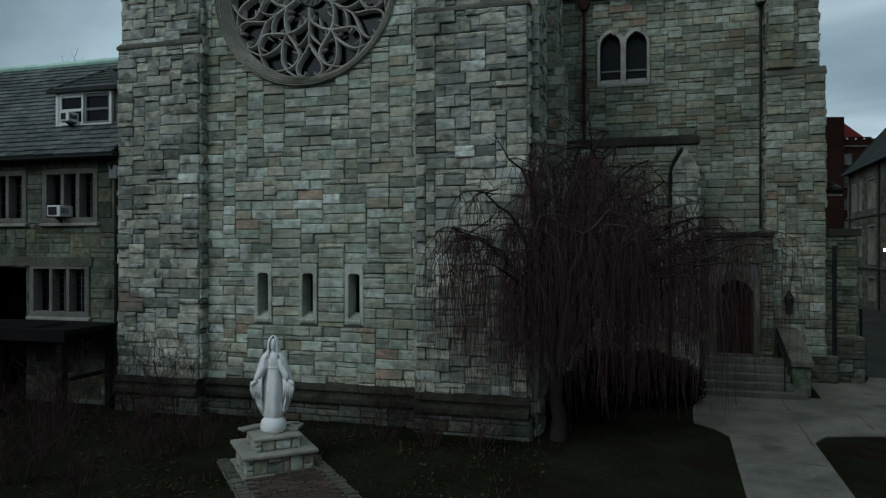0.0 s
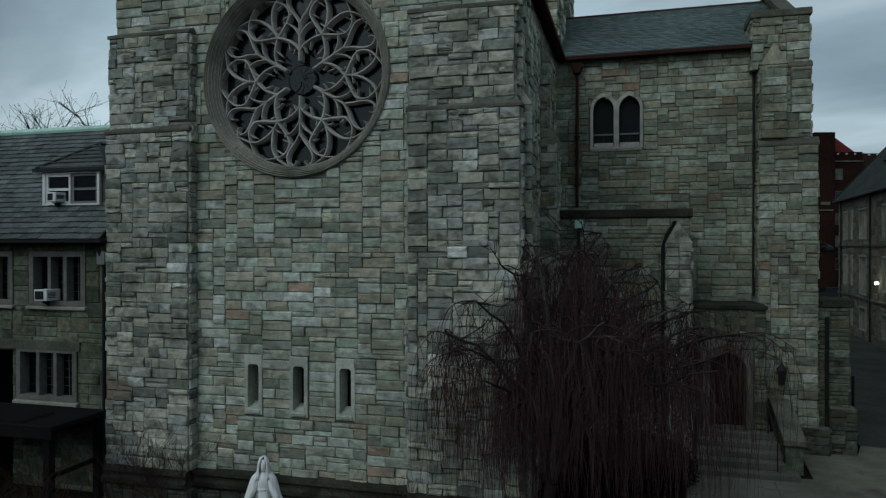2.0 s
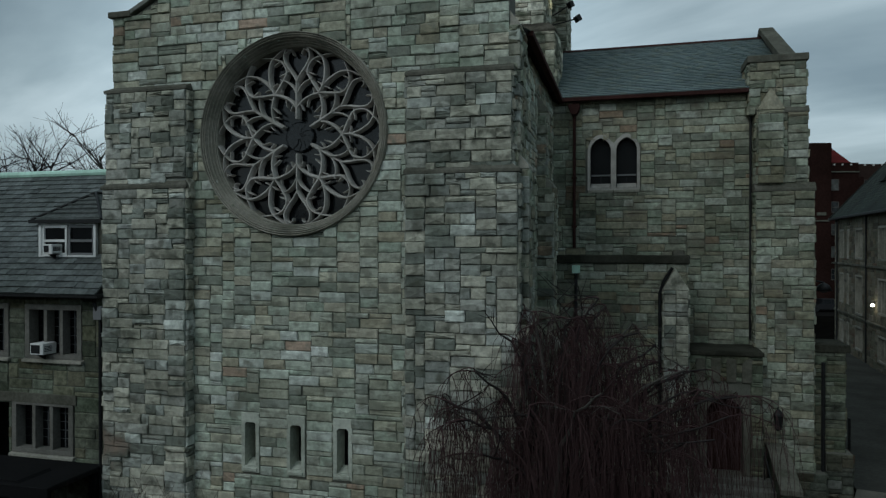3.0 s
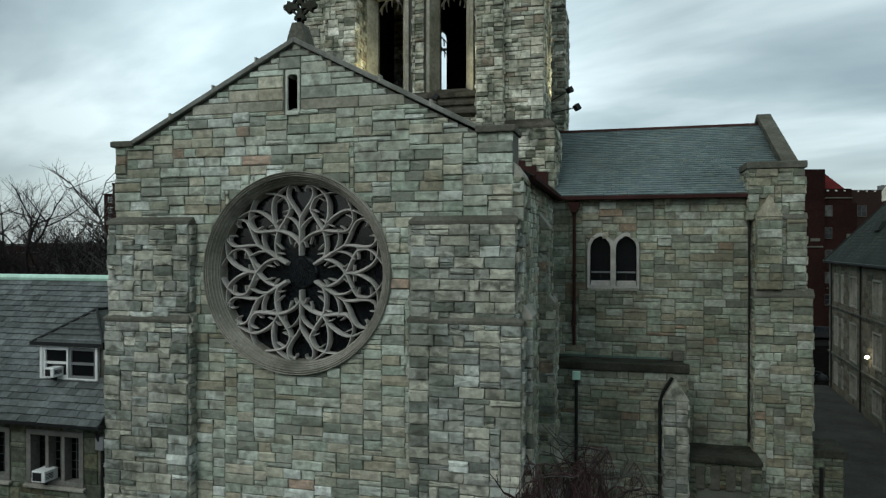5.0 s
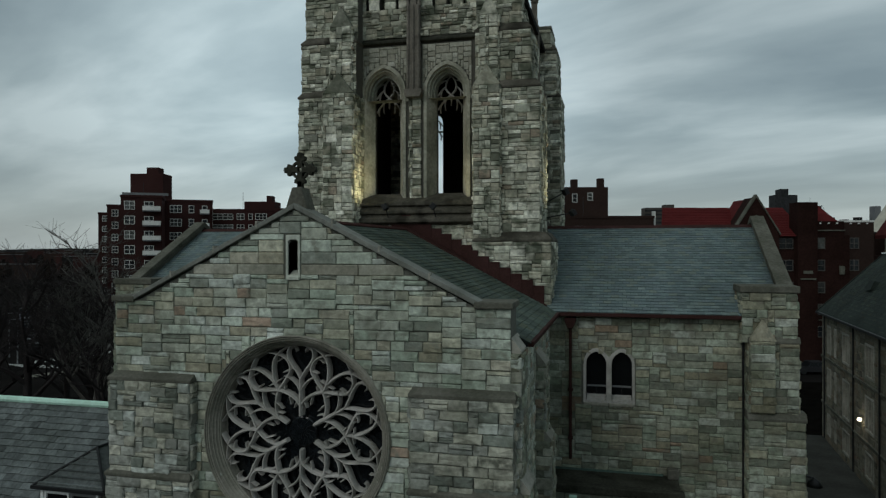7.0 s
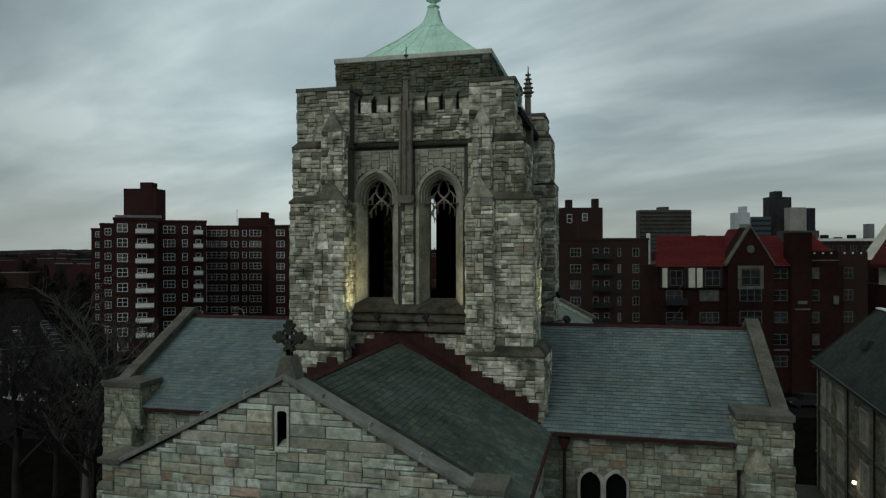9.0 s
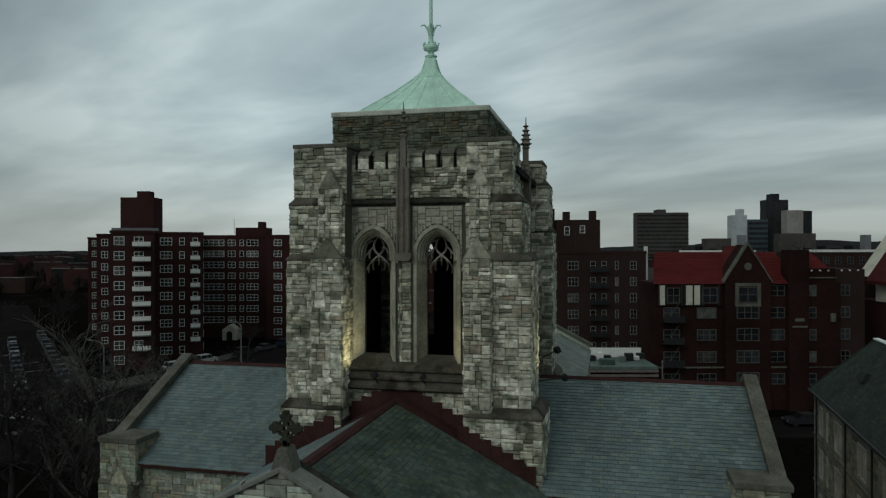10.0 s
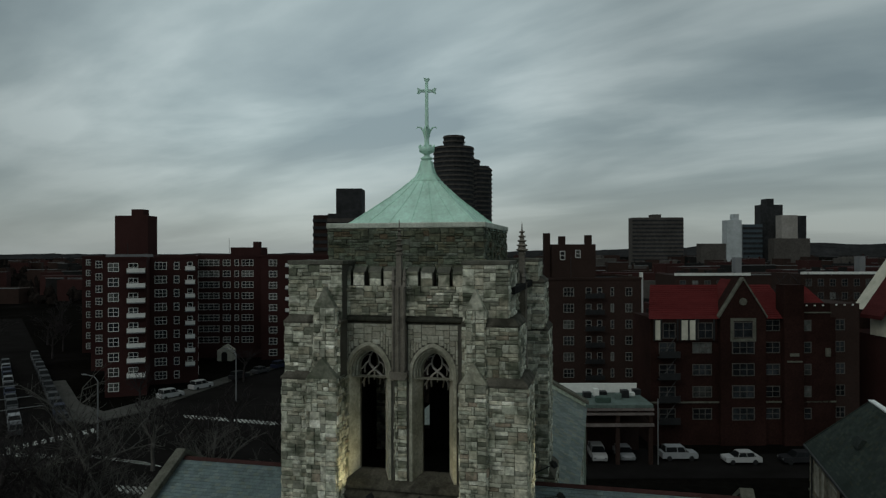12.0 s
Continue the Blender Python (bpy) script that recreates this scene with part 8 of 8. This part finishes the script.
# garage and yard
gar = thing("garage", "low garage block with a flat roof and open vehicle bays", "garage")
GM = BG @ Matrix.Translation((17.6, 84.0, 0))
FELT = surface("green_felt_roof", (0.10, 0.135, 0.122), 0.9, 2, 0.25, 0.3, 0.4)
FASCIA = surface("faded_pink_fascia", (0.15, 0.125, 0.118), 0.9, 3, 0.2, 0.4, 0.35)
part("roof_slab", Geo().box(-8, 0, 6.9, 7.9, 7.6, 7.3).moved(GM), FELT, gar, "pale green flat roof", bevel=0.04)
part("parapet", Geo().box(-8, 7.3, 7.3, 7.9, 7.6, 8.5).moved(GM), WIN_WHITE, gar, "white far parapet")
part("rear_wall", Geo().box(-8, 6.4, -0.2, 7.9, 6.8, 6.9).moved(GM), BRICK_BROWN, gar)
part("mid_slab", Geo().box(-8, 0.1, 4.7, 7.9, 6.4, 4.95).moved(GM), BRICK_BROWN, gar)
for z0, z1 in ((6.6, 6.88), (6.05, 6.35), (4.66, 5.05)):
    part("fascia", Geo().box(-8.05, -0.12, z0, 7.95, 0.0, z1).moved(GM), FASCIA, gar, "faded pinkish fascia board")
for x in (-4.0, -0.6, 3.4, 7.4):
    part("column", Geo().box(x, 0.1, -0.2, x + 0.45, 0.6, 6.9).moved(GM), BRICK_BROWN, gar)
for k, x in enumerate((-3.0, 0.2, 1.7, 2.6, 4.1, 5.0, 6.3, 7.0)):
    h = 0.45 + 0.25 * (k % 3)
    part("roof_unit", Geo().box(x, 3.0 + 0.9 * (k % 4), 7.3, x + 0.7 + 0.3 * (k % 2), 3.9 + 0.9 * (k % 4), 7.3 + h).moved(GM), (FELT, IRON, WIN_WHITE, IRON)[k % 4], gar, bevel=0.04)
part("tank", Geo().box(1.2, 1.0, 7.3, 3.0, 2.2, 8.0).moved(GM), COPPER_DULL, gar, "teal-green roof tank", bevel=0.08)
part("corner_pole", Geo().tube([GM @ Vector((8.5, 0.2, 0)), GM @ Vector((8.5, 0.2, 8.0))], 0.07, 6), GREYBOX, gar)


# ---- vehicles ----
CAR_PAINT = {}


def paint(name, c, rough=0.6):
    if name not in CAR_PAINT:
        CAR_PAINT[name] = surface(name, c, rough, 3, 0.08, 1, 0.1, spec=0.25)
    return CAR_PAINT[name]


def car_meshes(colour, suv):
    h = 0.12 if suv else 0.0
    body = Geo().prism([(-2.2, 0.32), (2.15, 0.32), (2.25, 0.62), (2.15, 0.86 + h), (1.2, 0.95 + h), (-1.9, 0.98 + h), (-2.2, 0.9 + h)], lambda u, v, d: (u, d, v), -0.88, 0.88)
    roof_z = 1.45 + 2 * h
    back = -1.95 if suv else -1.5
    cabin = Geo()
    a = [(1.15, 0.93 + h), (0.45, roof_z), (back + 0.35, roof_z), (back, 0.95 + h)]
    n = len(a)
    cabin.add([(x, -0.84 + 0.14 * (z > 1.2), z) for x, z in a] + [(x, 0.84 - 0.14 * (z > 1.2), z) for x, z in a], [tuple(range(n))[::-1], tuple(range(n, 2 * n))] + [(i, (i + 1) % n, n + (i + 1) % n, n + i) for i in range(n)])
    top = Geo().box(back + 0.3, -0.72, roof_z - 0.02, 0.5, 0.72, roof_z + 0.05)
    for x in (0.75, -0.35, back + 0.2):
        for s in (-0.8, 0.8):
            top.tube([(x, s, 0.95 + h), (x - 0.25 if x > 0.5 else x, s * 0.9, roof_z)], 0.05, 4)
    wheel = Geo().lathe([(0.0, -0.11), (0.3, -0.11), (0.33, -0.07), (0.33, 0.07), (0.3, 0.11), (0.0, 0.11)], (0, 0, 0), 14).moved(pose(0, 0, 0, 90, 0, 0))
    lampg = Geo().box(2.18, 0.5, 0.6, 2.27, 0.82, 0.75).box(2.18, -0.82, 0.6, 2.27, -0.5, 0.75)
    return body, cabin, top, wheel, lampg


CARS = {}


def car(m, name, c, suv, label):
    if (name, suv) not in CARS:
        b, cb, tp, wh, lm = car_meshes(c, suv)
        CARS[(name, suv)] = (b.mesh("body", paint(name, c)), cb.mesh("glass", LEAD), tp.mesh("roof", paint(name, c)), wh.mesh("wheel", IRON), lm.mesh("headlights", GREYBOX))
    me = CARS[(name, suv)]
    t = thing("car", label, "car", group="parked cars")
    t.matrix_basis = m
    for nm, q in zip(("body", "glass", "roof"), me[:3]):
        ob = new(nm, q)
        ob.parent = t
    for x in (1.4, -1.35):
        for y in (-0.8, 0.8):
            ob = new("wheel", me[3])
            ob.parent, ob.location = t, (x, y, 0.33)
    ob = new("headlights", me[4])
    ob.parent = t


crng = random.Random(12)
PAINTS = [("black_car_paint", (0.015, 0.015, 0.017), "black"), ("dark_grey_car_paint", (0.05, 0.052, 0.055), "dark grey"), ("silver_car_paint", (0.25, 0.26, 0.27), "silver"), ("dark_blue_car_paint", (0.015, 0.02, 0.045), "dark blue"), ("white_car_paint", (0.36, 0.36, 0.36), "white")]
sdir = Vector((-0.55, 0.835))
for x0, d0, n in ((-61.0, 98.5, 12), (-57.5, 104.5, 13)):
    for k in range(n):
        p = Vector((x0, d0)) + sdir * 6.3 * k
        nm, c, w = PAINTS[crng.choice((0, 1, 0, 3, 1, 2, 0, 1))]
        car(BG @ Matrix.Translation((p.x, p.y, 0.03)) @ pose(0, 0, 0, 0, 0, 123.4 + (0 if x0 < -60 else 180)), nm, c, crng.random() < 0.5, w + " car parked along the avenue kerb")
nm, c, w = PAINTS[4]
car(BG @ Matrix.Translation((-48.4, 122.5, 0.03)) @ pose(0, 0, 0, 0, 0, 52), nm, c, True, "white car parked by the apartment block")
car(BG @ Matrix.Translation((-45.8, 130.5, 0.03)) @ pose(0, 0, 0, 0, 0, 58), nm, c, True, "white car parked by the apartment block")
for k in range(4):
    nm2, c2, w2_ = PAINTS[(0, 1, 3, 1)[k]]
    car(BG @ Matrix.Translation((-41.5 + 2.6 * k, 140.5 + 6.5 * k, 0.03)) @ pose(0, 0, 0, 0, 0, 64), nm2, c2, k % 2 == 0, w2_ + " car parked on the side street")
car(BG @ Matrix.Translation((29.2, 86.2, 0.03)) @ pose(0, 0, 0, 0, 0, 1), *PAINTS[2][:2], True, "silver car parked below the red-roofed apartments")
car(BG @ Matrix.Translation((36.4, 84.6, 0.03)) @ pose(0, 0, 0, 0, 0, 181), *PAINTS[4][:2], False, "white car parked below the red-roofed apartments")
car(BG @ Matrix.Translation((43.4, 84.6, 0.03)) @ pose(0, 0, 0, 0, 0, 181), *PAINTS[0][:2], False, "black car parked below the red-roofed apartments")
car(BG @ Matrix.Translation((19.2, 86.6, 0.03)) @ pose(0, 0, 0, 0, 0, -92), *PAINTS[4][:2], True, "white van standing in a garage bay")
car(BG @ Matrix.Translation((22.6, 86.9, 0.03)) @ pose(0, 0, 0, 0, 0, -90), *PAINTS[2][:2], False, "silver car standing in a garage bay")

# ---- streets ----
avenue = sheet("avenue", [tuple(bgp(*p).xy) for p in ((-66, 92), (-53.5, 101), (-53.5 - 110, 101 + 167), (-66 - 110, 94 + 167))], 0.004, ASPHALT, "asphalt avenue lined with parked cars", "road")
sheet("cross_street", [tuple(bgp(*p).xy) for p in ((-120, 70), (-20, 70), (-16, 100), (-24, 130), (-14, 190), (-30, 190), (-44, 140), (-48, 122), (-54, 107), (-66, 97), (-120, 94))], 0.008, ASPHALT, "broad dark asphalt junction", "road")
sheet("side_street", [tuple(bgp(*p).xy) for p in ((8, 79), (120, 79), (120, 88.5), (26.5, 88.5), (26.5, 91), (15, 91), (8, 88))], 0.006, ASPHALT, "asphalt street below the apartments", "road")
sheet("pavement", [tuple(bgp(*p).xy) for p in ((-53, 104), (-48.5, 112), (-46.3, 122), (-42.0, 140), (-34, 160), (-36, 161), (-45, 142), (-50, 124), (-55, 112), (-62, 118), (-76, 139), (-78, 138), (-57, 106))], 0.14, surface("dark_pavement", (0.075, 0.072, 0.066), 0.95, 2, 0.2, 0.2, 0.3, spec=0.08), "pale kerbed pavement at the street corner", "pavement", thick=0.2)
sheet("traffic_island", [tuple(bgp(*p).xy) for p in ((-51.8, 80.4), (-50.4, 79.9), (-44.6, 87.4), (-45.6, 88.4), (-48.5, 85.2))], 0.15, CONCRETE, "pale kerbed traffic island in the junction", "traffic island", thick=0.2)
ROADPAINT = surface("worn_road_paint", (0.42, 0.42, 0.4), 0.8, 6, 0.35, 0.8, 0.4)


def zebra(a, b, n, wide, long, angle, name="zebra_crossing"):
    z = tagged(new(name), "worn white zebra crossing stripes on the asphalt", "crossing", kind="structure")
    for k in range(n):
        f = (k + 0.5) / n
        x, d = a[0] + (b[0] - a[0]) * f, a[1] + (b[1] - a[1]) * f
        g = Geo().add([(-wide / 2, -long / 2, 0.016), (wide / 2, -long / 2, 0.016), (wide / 2, long / 2, 0.016), (-wide / 2, long / 2, 0.016)], [(0, 1, 2, 3)])
        part("stripe", g.moved(BG @ Matrix.Translation((x, d, 0)) @ pose(0, 0, 0, 0, 0, angle)), ROADPAINT, z, fix=False)


zebra((-57.8, 90.6), (-50.6, 101.0), 11, 0.62, 2.6, 33)
zebra((-58, 89.2), (-48.5, 87.6), 18, 0.24, 4.2, 58)
zebra((-46.5, 88.6), (-35.5, 84.6), 19, 0.24, 3.6, 58)
zebra((-41, 109), (-24, 104), 24, 0.3, 2.6, 30)
zebra((-36, 76), (-26, 74), 14, 0.28, 3.2, 38)


# street lamps
def street_lamp(x, d, h, arm, ang, lit=False):
    t = thing("street_lamp", "tall grey street lamp with a curved arm", "street lamp", group="street lamps")
    m = BG @ Matrix.Translation((x, d, 0)) @ pose(0, 0, 0, 0, 0, ang)
    part("pole", Geo().tube([m @ Vector(p) for p in ((0, 0, 0), (0, 0, h * 0.5), (0, 0, h - 0.8), (arm * 0.3, 0, h - 0.15), (arm, 0, h))], [0.12, 0.1, 0.08, 0.06, 0.05], 8), GREYBOX, t)
    part("lamp_head", Geo().box(arm - 0.15, -0.14, h - 0.08, arm + 0.6, 0.14, h + 0.08).moved(m), GREYBOX, t, bevel=0.03)


street_lamp(-47.5, 95.0, 9.0, 2.2, 160)
street_lamp(-36.0, 120.0, 9.0, 2.2, 150)
street_lamp(-66.0, 88.0, 9.0, 2.0, 20)
for k, (x, d) in enumerate(((-70, 104), (-63, 96), (-58, 90))):
    t = thing("traffic_signal", "slim grey traffic signal pole with an arm", "traffic signal", group="traffic signals")
    part("pole", Geo().tube([bgp(x, d, 0), bgp(x, d, 5.5)], 0.09, 6), GREYBOX, t)
    part("arm", Geo().tube([bgp(x, d, 5.3), bgp(x + 5, d + 1.5, 5.7)], 0.05, 6), GREYBOX, t)

# ---- trees round the church ----
for k, (x, d, h, pale, dp_) in enumerate(((-24.6, 46, 16.6, True, 5), (-22.2, 43, 13, False, 5), (-29.2, 46, 16.4, False, 5), (-26.6, 50, 15, False, 4), (-33, 47, 16, False, 5), (-34.6, 82.2, 9.5, True, 4), (-12.5, 62, 10.5, True, 4), (-10.5, 72, 8.5, True, 4), (-17, 74, 10, False, 4), (-25, 76, 11, False, 4), (-14, 84, 9.5, False, 4), (-28, 92, 10, False, 3), (-22, 66, 11, True, 4), (-31, 54, 14, False, 4), (-42, 62, 11, False, 4),
                                        (-31, 82, 10, False, 3), (-20, 88, 10, False, 3), (-39, 92, 9, False, 3), (-16, 100, 10, False, 3), (-44, 50, 13, False, 4), (-52, 60, 14, False, 3),
                                        (-51, 116, 9, False, 3), (-40, 138, 9, False, 3), (-60, 133, 10, False, 3), (-70, 150, 11, False, 3), (-95, 168, 11, False, 4), (-99, 180, 11, False, 4), (-104, 205, 11, False, 4), (-116, 228, 12, False, 4), (-88, 120, 9, False, 4), (-98, 140, 10, False, 4), (-112, 172, 11, False, 4), (-110, 192, 11, False, 3), (-122, 218, 12, False, 3), (-104, 232, 11, False, 3), (-136, 246, 12, False, 3), (-126, 272, 11, False, 3), (64, 118, 24, False, 4), (58, 130, 20, False, 3))):
    p = bgp(x, d)
    bare_tree(p.x, p.y, h, 800 + k, ("pale-barked" if pale else "dark") + " leafless tree with fine spreading branches", dp_, pale)

# ---- far town and skyline ----
frng = random.Random(31)
FARMATS = [BRICK, BRICK_BROWN, TANBLOCK, TAR, GREYBOX]
groups = {k: Geo() for k in range(5)}
for k in range(1100):
    side = frng.random()
    d = 132 + 1100 * frng.random() ** 1.5
    half_w = d * 0.68
    x = frng.uniform(-half_w, half_w)
    if -100 < x < -8 and d < 205:
        continue
    if 8 < x < 75 and d < 145 or x < -70 and d < 210 or x < -100 and d < 340:
        continue
    if abs(x + 0.66 * d - 12) < 14 and x < -60:
        continue
    w, dp_, h = frng.uniform(9, 26), frng.uniform(8, 20), frng.choice((6, 7.5, 9, 9, 11, 12, 14, 17))
    if x < -60:
        h = min(h, 9 + d * 0.006)
    i = frng.choice((0, 1, 1, 0, 3, 2, 1, 1, 3, 0, 1) if x > 0 else (1, 1, 3, 0, 1))
    m = BG @ Matrix.Translation((x, d, 0)) @ pose(0, 0, 0, 0, 0, frng.choice((0, 3, -4, 20)))
    q = Geo().box(0, 0, -0.3, w, dp_, h)
    if frng.random() < 0.5:
        c0 = frng.uniform(1, w - 3)
        q.box(c0, 1.5, h, c0 + 1.2, 2.7, h + frng.uniform(1.5, 3.2))
    q.moved(m)
    groups[i].add(q.v, q.f)
    if frng.random() < 0.4:
        q = Geo().box(-0.1, -0.15, h, w + 0.1, 0.3, h + 0.35).moved(m)
        groups[4].add(q.v, q.f)
town = tagged(new("distant_houses"), "crowd of distant low brick houses and roofs", "houses", kind="stuff")
for i, q in groups.items():
    if q.f:
        tagged(part("house_row", q, FARMATS[i], town, fix=False), kind="stuff")


def tower_block(name, x, d, w, dep, h, mat, label, floors=0, band=None, crown=(), ang=0):
    t = thing(name, label, "tower block")
    m = BG @ Matrix.Translation((x, d, 0)) @ pose(0, 0, 0, 0, 0, ang)
    part("shaft", Geo().box(0, 0, -0.3, w, dep, h).moved(m), mat, t)
    for k in range(floors):
        z = h - (k + 1) * h * 0.9 / floors
        part("floor_band", Geo().box(-0.2, -0.4, z, w + 0.2, 0.1, z + h * 0.4 / floors).moved(m), band, t)
    for a, b, c in crown:
        part("rooftop", Geo().box(a, 1, h, b, dep - 1, h + c).moved(m), mat, t)
    return t


PALEBLOCK = surface("pale_tower", (0.42, 0.45, 0.46), 0.8, 0.3, 0.15, 0.05, 0.2)
SL = 900.0
u = lambda px: (px - 784) / 1223 * SL
zt = lambda y: 26.16 + (442.7 - y) / 1223 * SL
tower_block("slab_tower", u(1119), SL, u(1209) - u(1119), 20, zt(386), TANBLOCK, "broad brown-grey slab tower with window bands", 12, DARKBLOCK, ((u(1155) - u(1119), u(1170) - u(1119), 4.0),))
tower_block("pale_tower", u(1286), SL, u(1312) - u(1286), 16, zt(391), PALEBLOCK, "pale slender tower on the skyline", 0, None, ((10, 16, 8.0),))
tower_block("glass_tower", u(1320), SL + 10, u(1355) - u(1320), 16, zt(398), surface("blue_glass_tower", (0.05, 0.07, 0.085), 0.3, 0.3, 0.2, 0.05, 0.2), "low dark blue glass tower", 8, DARKBLOCK)
tower_block("dark_tower", u(1358), SL + 20, u(1398) - u(1358), 18, zt(362), DARKBLOCK, "tall dark tower on the skyline", 0, None, ((8, 18, 8.0),))
tower_block("cream_tower", u(1376), SL - 10, u(1404) - u(1376), 16, zt(383), surface("cream_grey_tower", (0.3, 0.28, 0.26), 0.9, 0.3, 0.2, 0.05, 0.2), "pale stepped tower on the skyline")
tower_block("brown_tower", u(1353), SL - 25, u(1415) - u(1353), 16, zt(424), TANBLOCK, "broad brown lower block on the skyline")
tower_block("side_tower", u(1404), SL + 5, u(1430) - u(1404), 16, zt(383), DARKBLOCK, "dark tower with a sunlit cap")
tower_block("low_tower", u(1210), SL - 60, 30, 16, zt(433), TANBLOCK, "low grey block on the skyline")
BSL = 450.0
bt = thing("round_tower", "tall dark apartment tower with curved stepped balconies", "tower block")
for k, (px0, px1, y) in enumerate(((768, 838, 262), (785, 822, 240), (770, 850, 282), (800, 872, 296), (838, 868, 290))):
    x0, x1 = (px0 - 784) / 1223 * BSL, (px1 - 784) / 1223 * BSL
    h = 26.16 + (442.7 - y) / 1223 * BSL
    c = (x0 + x1) / 2
    part("shaft", Geo().lathe([((x1 - x0) / 2, 0), ((x1 - x0) / 2, h), (0.0, h)], (0, 0, 0), 20).moved(BG @ Matrix.Translation((c, BSL + 4 * k, 0))), DARKBLOCK, bt)
    for j in range(24):
        z = h - 1.5 - j * 3.0
        part("balcony_ring", Geo().lathe([((x1 - x0) / 2 + 0.5, z), ((x1 - x0) / 2 + 0.5, z + 1.0), ((x1 - x0) / 2 - 0.1, z + 1.0), ((x1 - x0) / 2 - 0.1, z)], (0, 0, 0), 20).moved(BG @ Matrix.Translation((c, BSL + 4 * k, 0))), TANBLOCK, bt)
tower_block("black_top_tower", (580 - 784) / 1223 * 300, 300, 16, 14, 26.16 + (442.7 - 378) / 1223 * 300, DARKBLOCK, "dark block with balconies and a black roof tank", 10, TANBLOCK, ((3.4, 14.7, 11.0),))
tower_block("mid_tower", (552 - 784) / 1223 * 300, 303, 8, 12, 26.16 + (442.7 - 380) / 1223 * 300, BRICK_BROWN, "brown block with dark balconies", 12, DARKBLOCK)

# wooded hills at the horizon
g = Geo()
N = 160
for i in range(N + 1):
    a = radians(-62 + 124 * i / N)
    d = 2600
    x, y = d * math.sin(a), d * math.cos(a)
    right = max(0.0, math.sin(a) - 0.05)
    h = 14 + 10 * noise.noise((i * 0.13, 0, 0)) + 3 * noise.noise((i * 0.9, 3, 0)) + 34 * min(1.0, right * 2.2) + 10 * noise.noise((i * 0.21, 7, 0)) * (right > 0)
    for dd, hh in ((0, -1.0), (60, h * 0.8), (120, h)):
        p = bgp(x * (1 + dd / d), y * (1 + dd / d), hh)
        g.v.append(tuple(p))
for i in range(N):
    for k in range(2):
        q = i * 3 + k
        g.f.append((q, q + 3, q + 4, q + 1))
tagged(part("backdrop", g, surface("far_wooded_hills", (0.03, 0.03, 0.031), 1.0, 0.05, 0.4, 0.004, 0.3, spec=0), fix=False, smooth=True), "low dark wooded hills at the horizon", "hills", kind="structure")

# woods between the houses
g = Geo()
wrng = random.Random(77)
for k in range(5200):
    d = 110 + 1500 * wrng.random() ** 1.7
    x = wrng.uniform(-0.72 * d, 0.72 * d)
    if (-100 < x < -8 and d < 190) or (5 < x < 80 and d < 150) or (x < -60 and d < 300):
        continue
    if abs(x + 0.66 * d - 12) < 9 and x < -50:
        continue
    h, r = wrng.uniform(4, 9), wrng.uniform(1.2, 3.2)
    p = bgp(x, d)
    n = 7
    vs = []
    for zf, rf in ((0.25, 0.55), (0.55, 1.0), (0.85, 0.6)):
        for s in range(n):
            a = 2 * math.pi * s / n
            q = rf * r * wrng.uniform(0.6, 1.25)
            vs.append((p.x + q * math.cos(a), p.y + q * math.sin(a), h * zf * wrng.uniform(0.9, 1.1)))
    vs.append((p.x, p.y, h * wrng.uniform(0.95, 1.15)))
    fs = [(b * n + s, b * n + (s + 1) % n, (b + 1) * n + (s + 1) % n, (b + 1) * n + s) for b in range(2) for s in range(n)] + [(2 * n + s, 2 * n + (s + 1) % n, 3 * n) for s in range(n)]
    g.add(vs, fs)
tagged(part("distant_woods", g, surface("bare_winter_crowns", (0.017, 0.0135, 0.012), 1.0, 1.2, 0.5, 0.1, 0.4, spec=0), fix=False), "brown leafless tree crowns between distant houses", "trees", kind="stuff")
# antenna masts on nearer roofs
for k, (x, d, h0, h1) in enumerate(((-52, 168, 25.3, 29), (-57.5, 126, 25.3, 27.5), (24, 130, 20.7, 25))):
    tagged(part("antenna_mast", Geo().tube([bgp(x, d, h0), bgp(x, d, h1)], 0.05, 5), IRON), "thin rooftop antenna mast", "antenna", group="antenna masts")
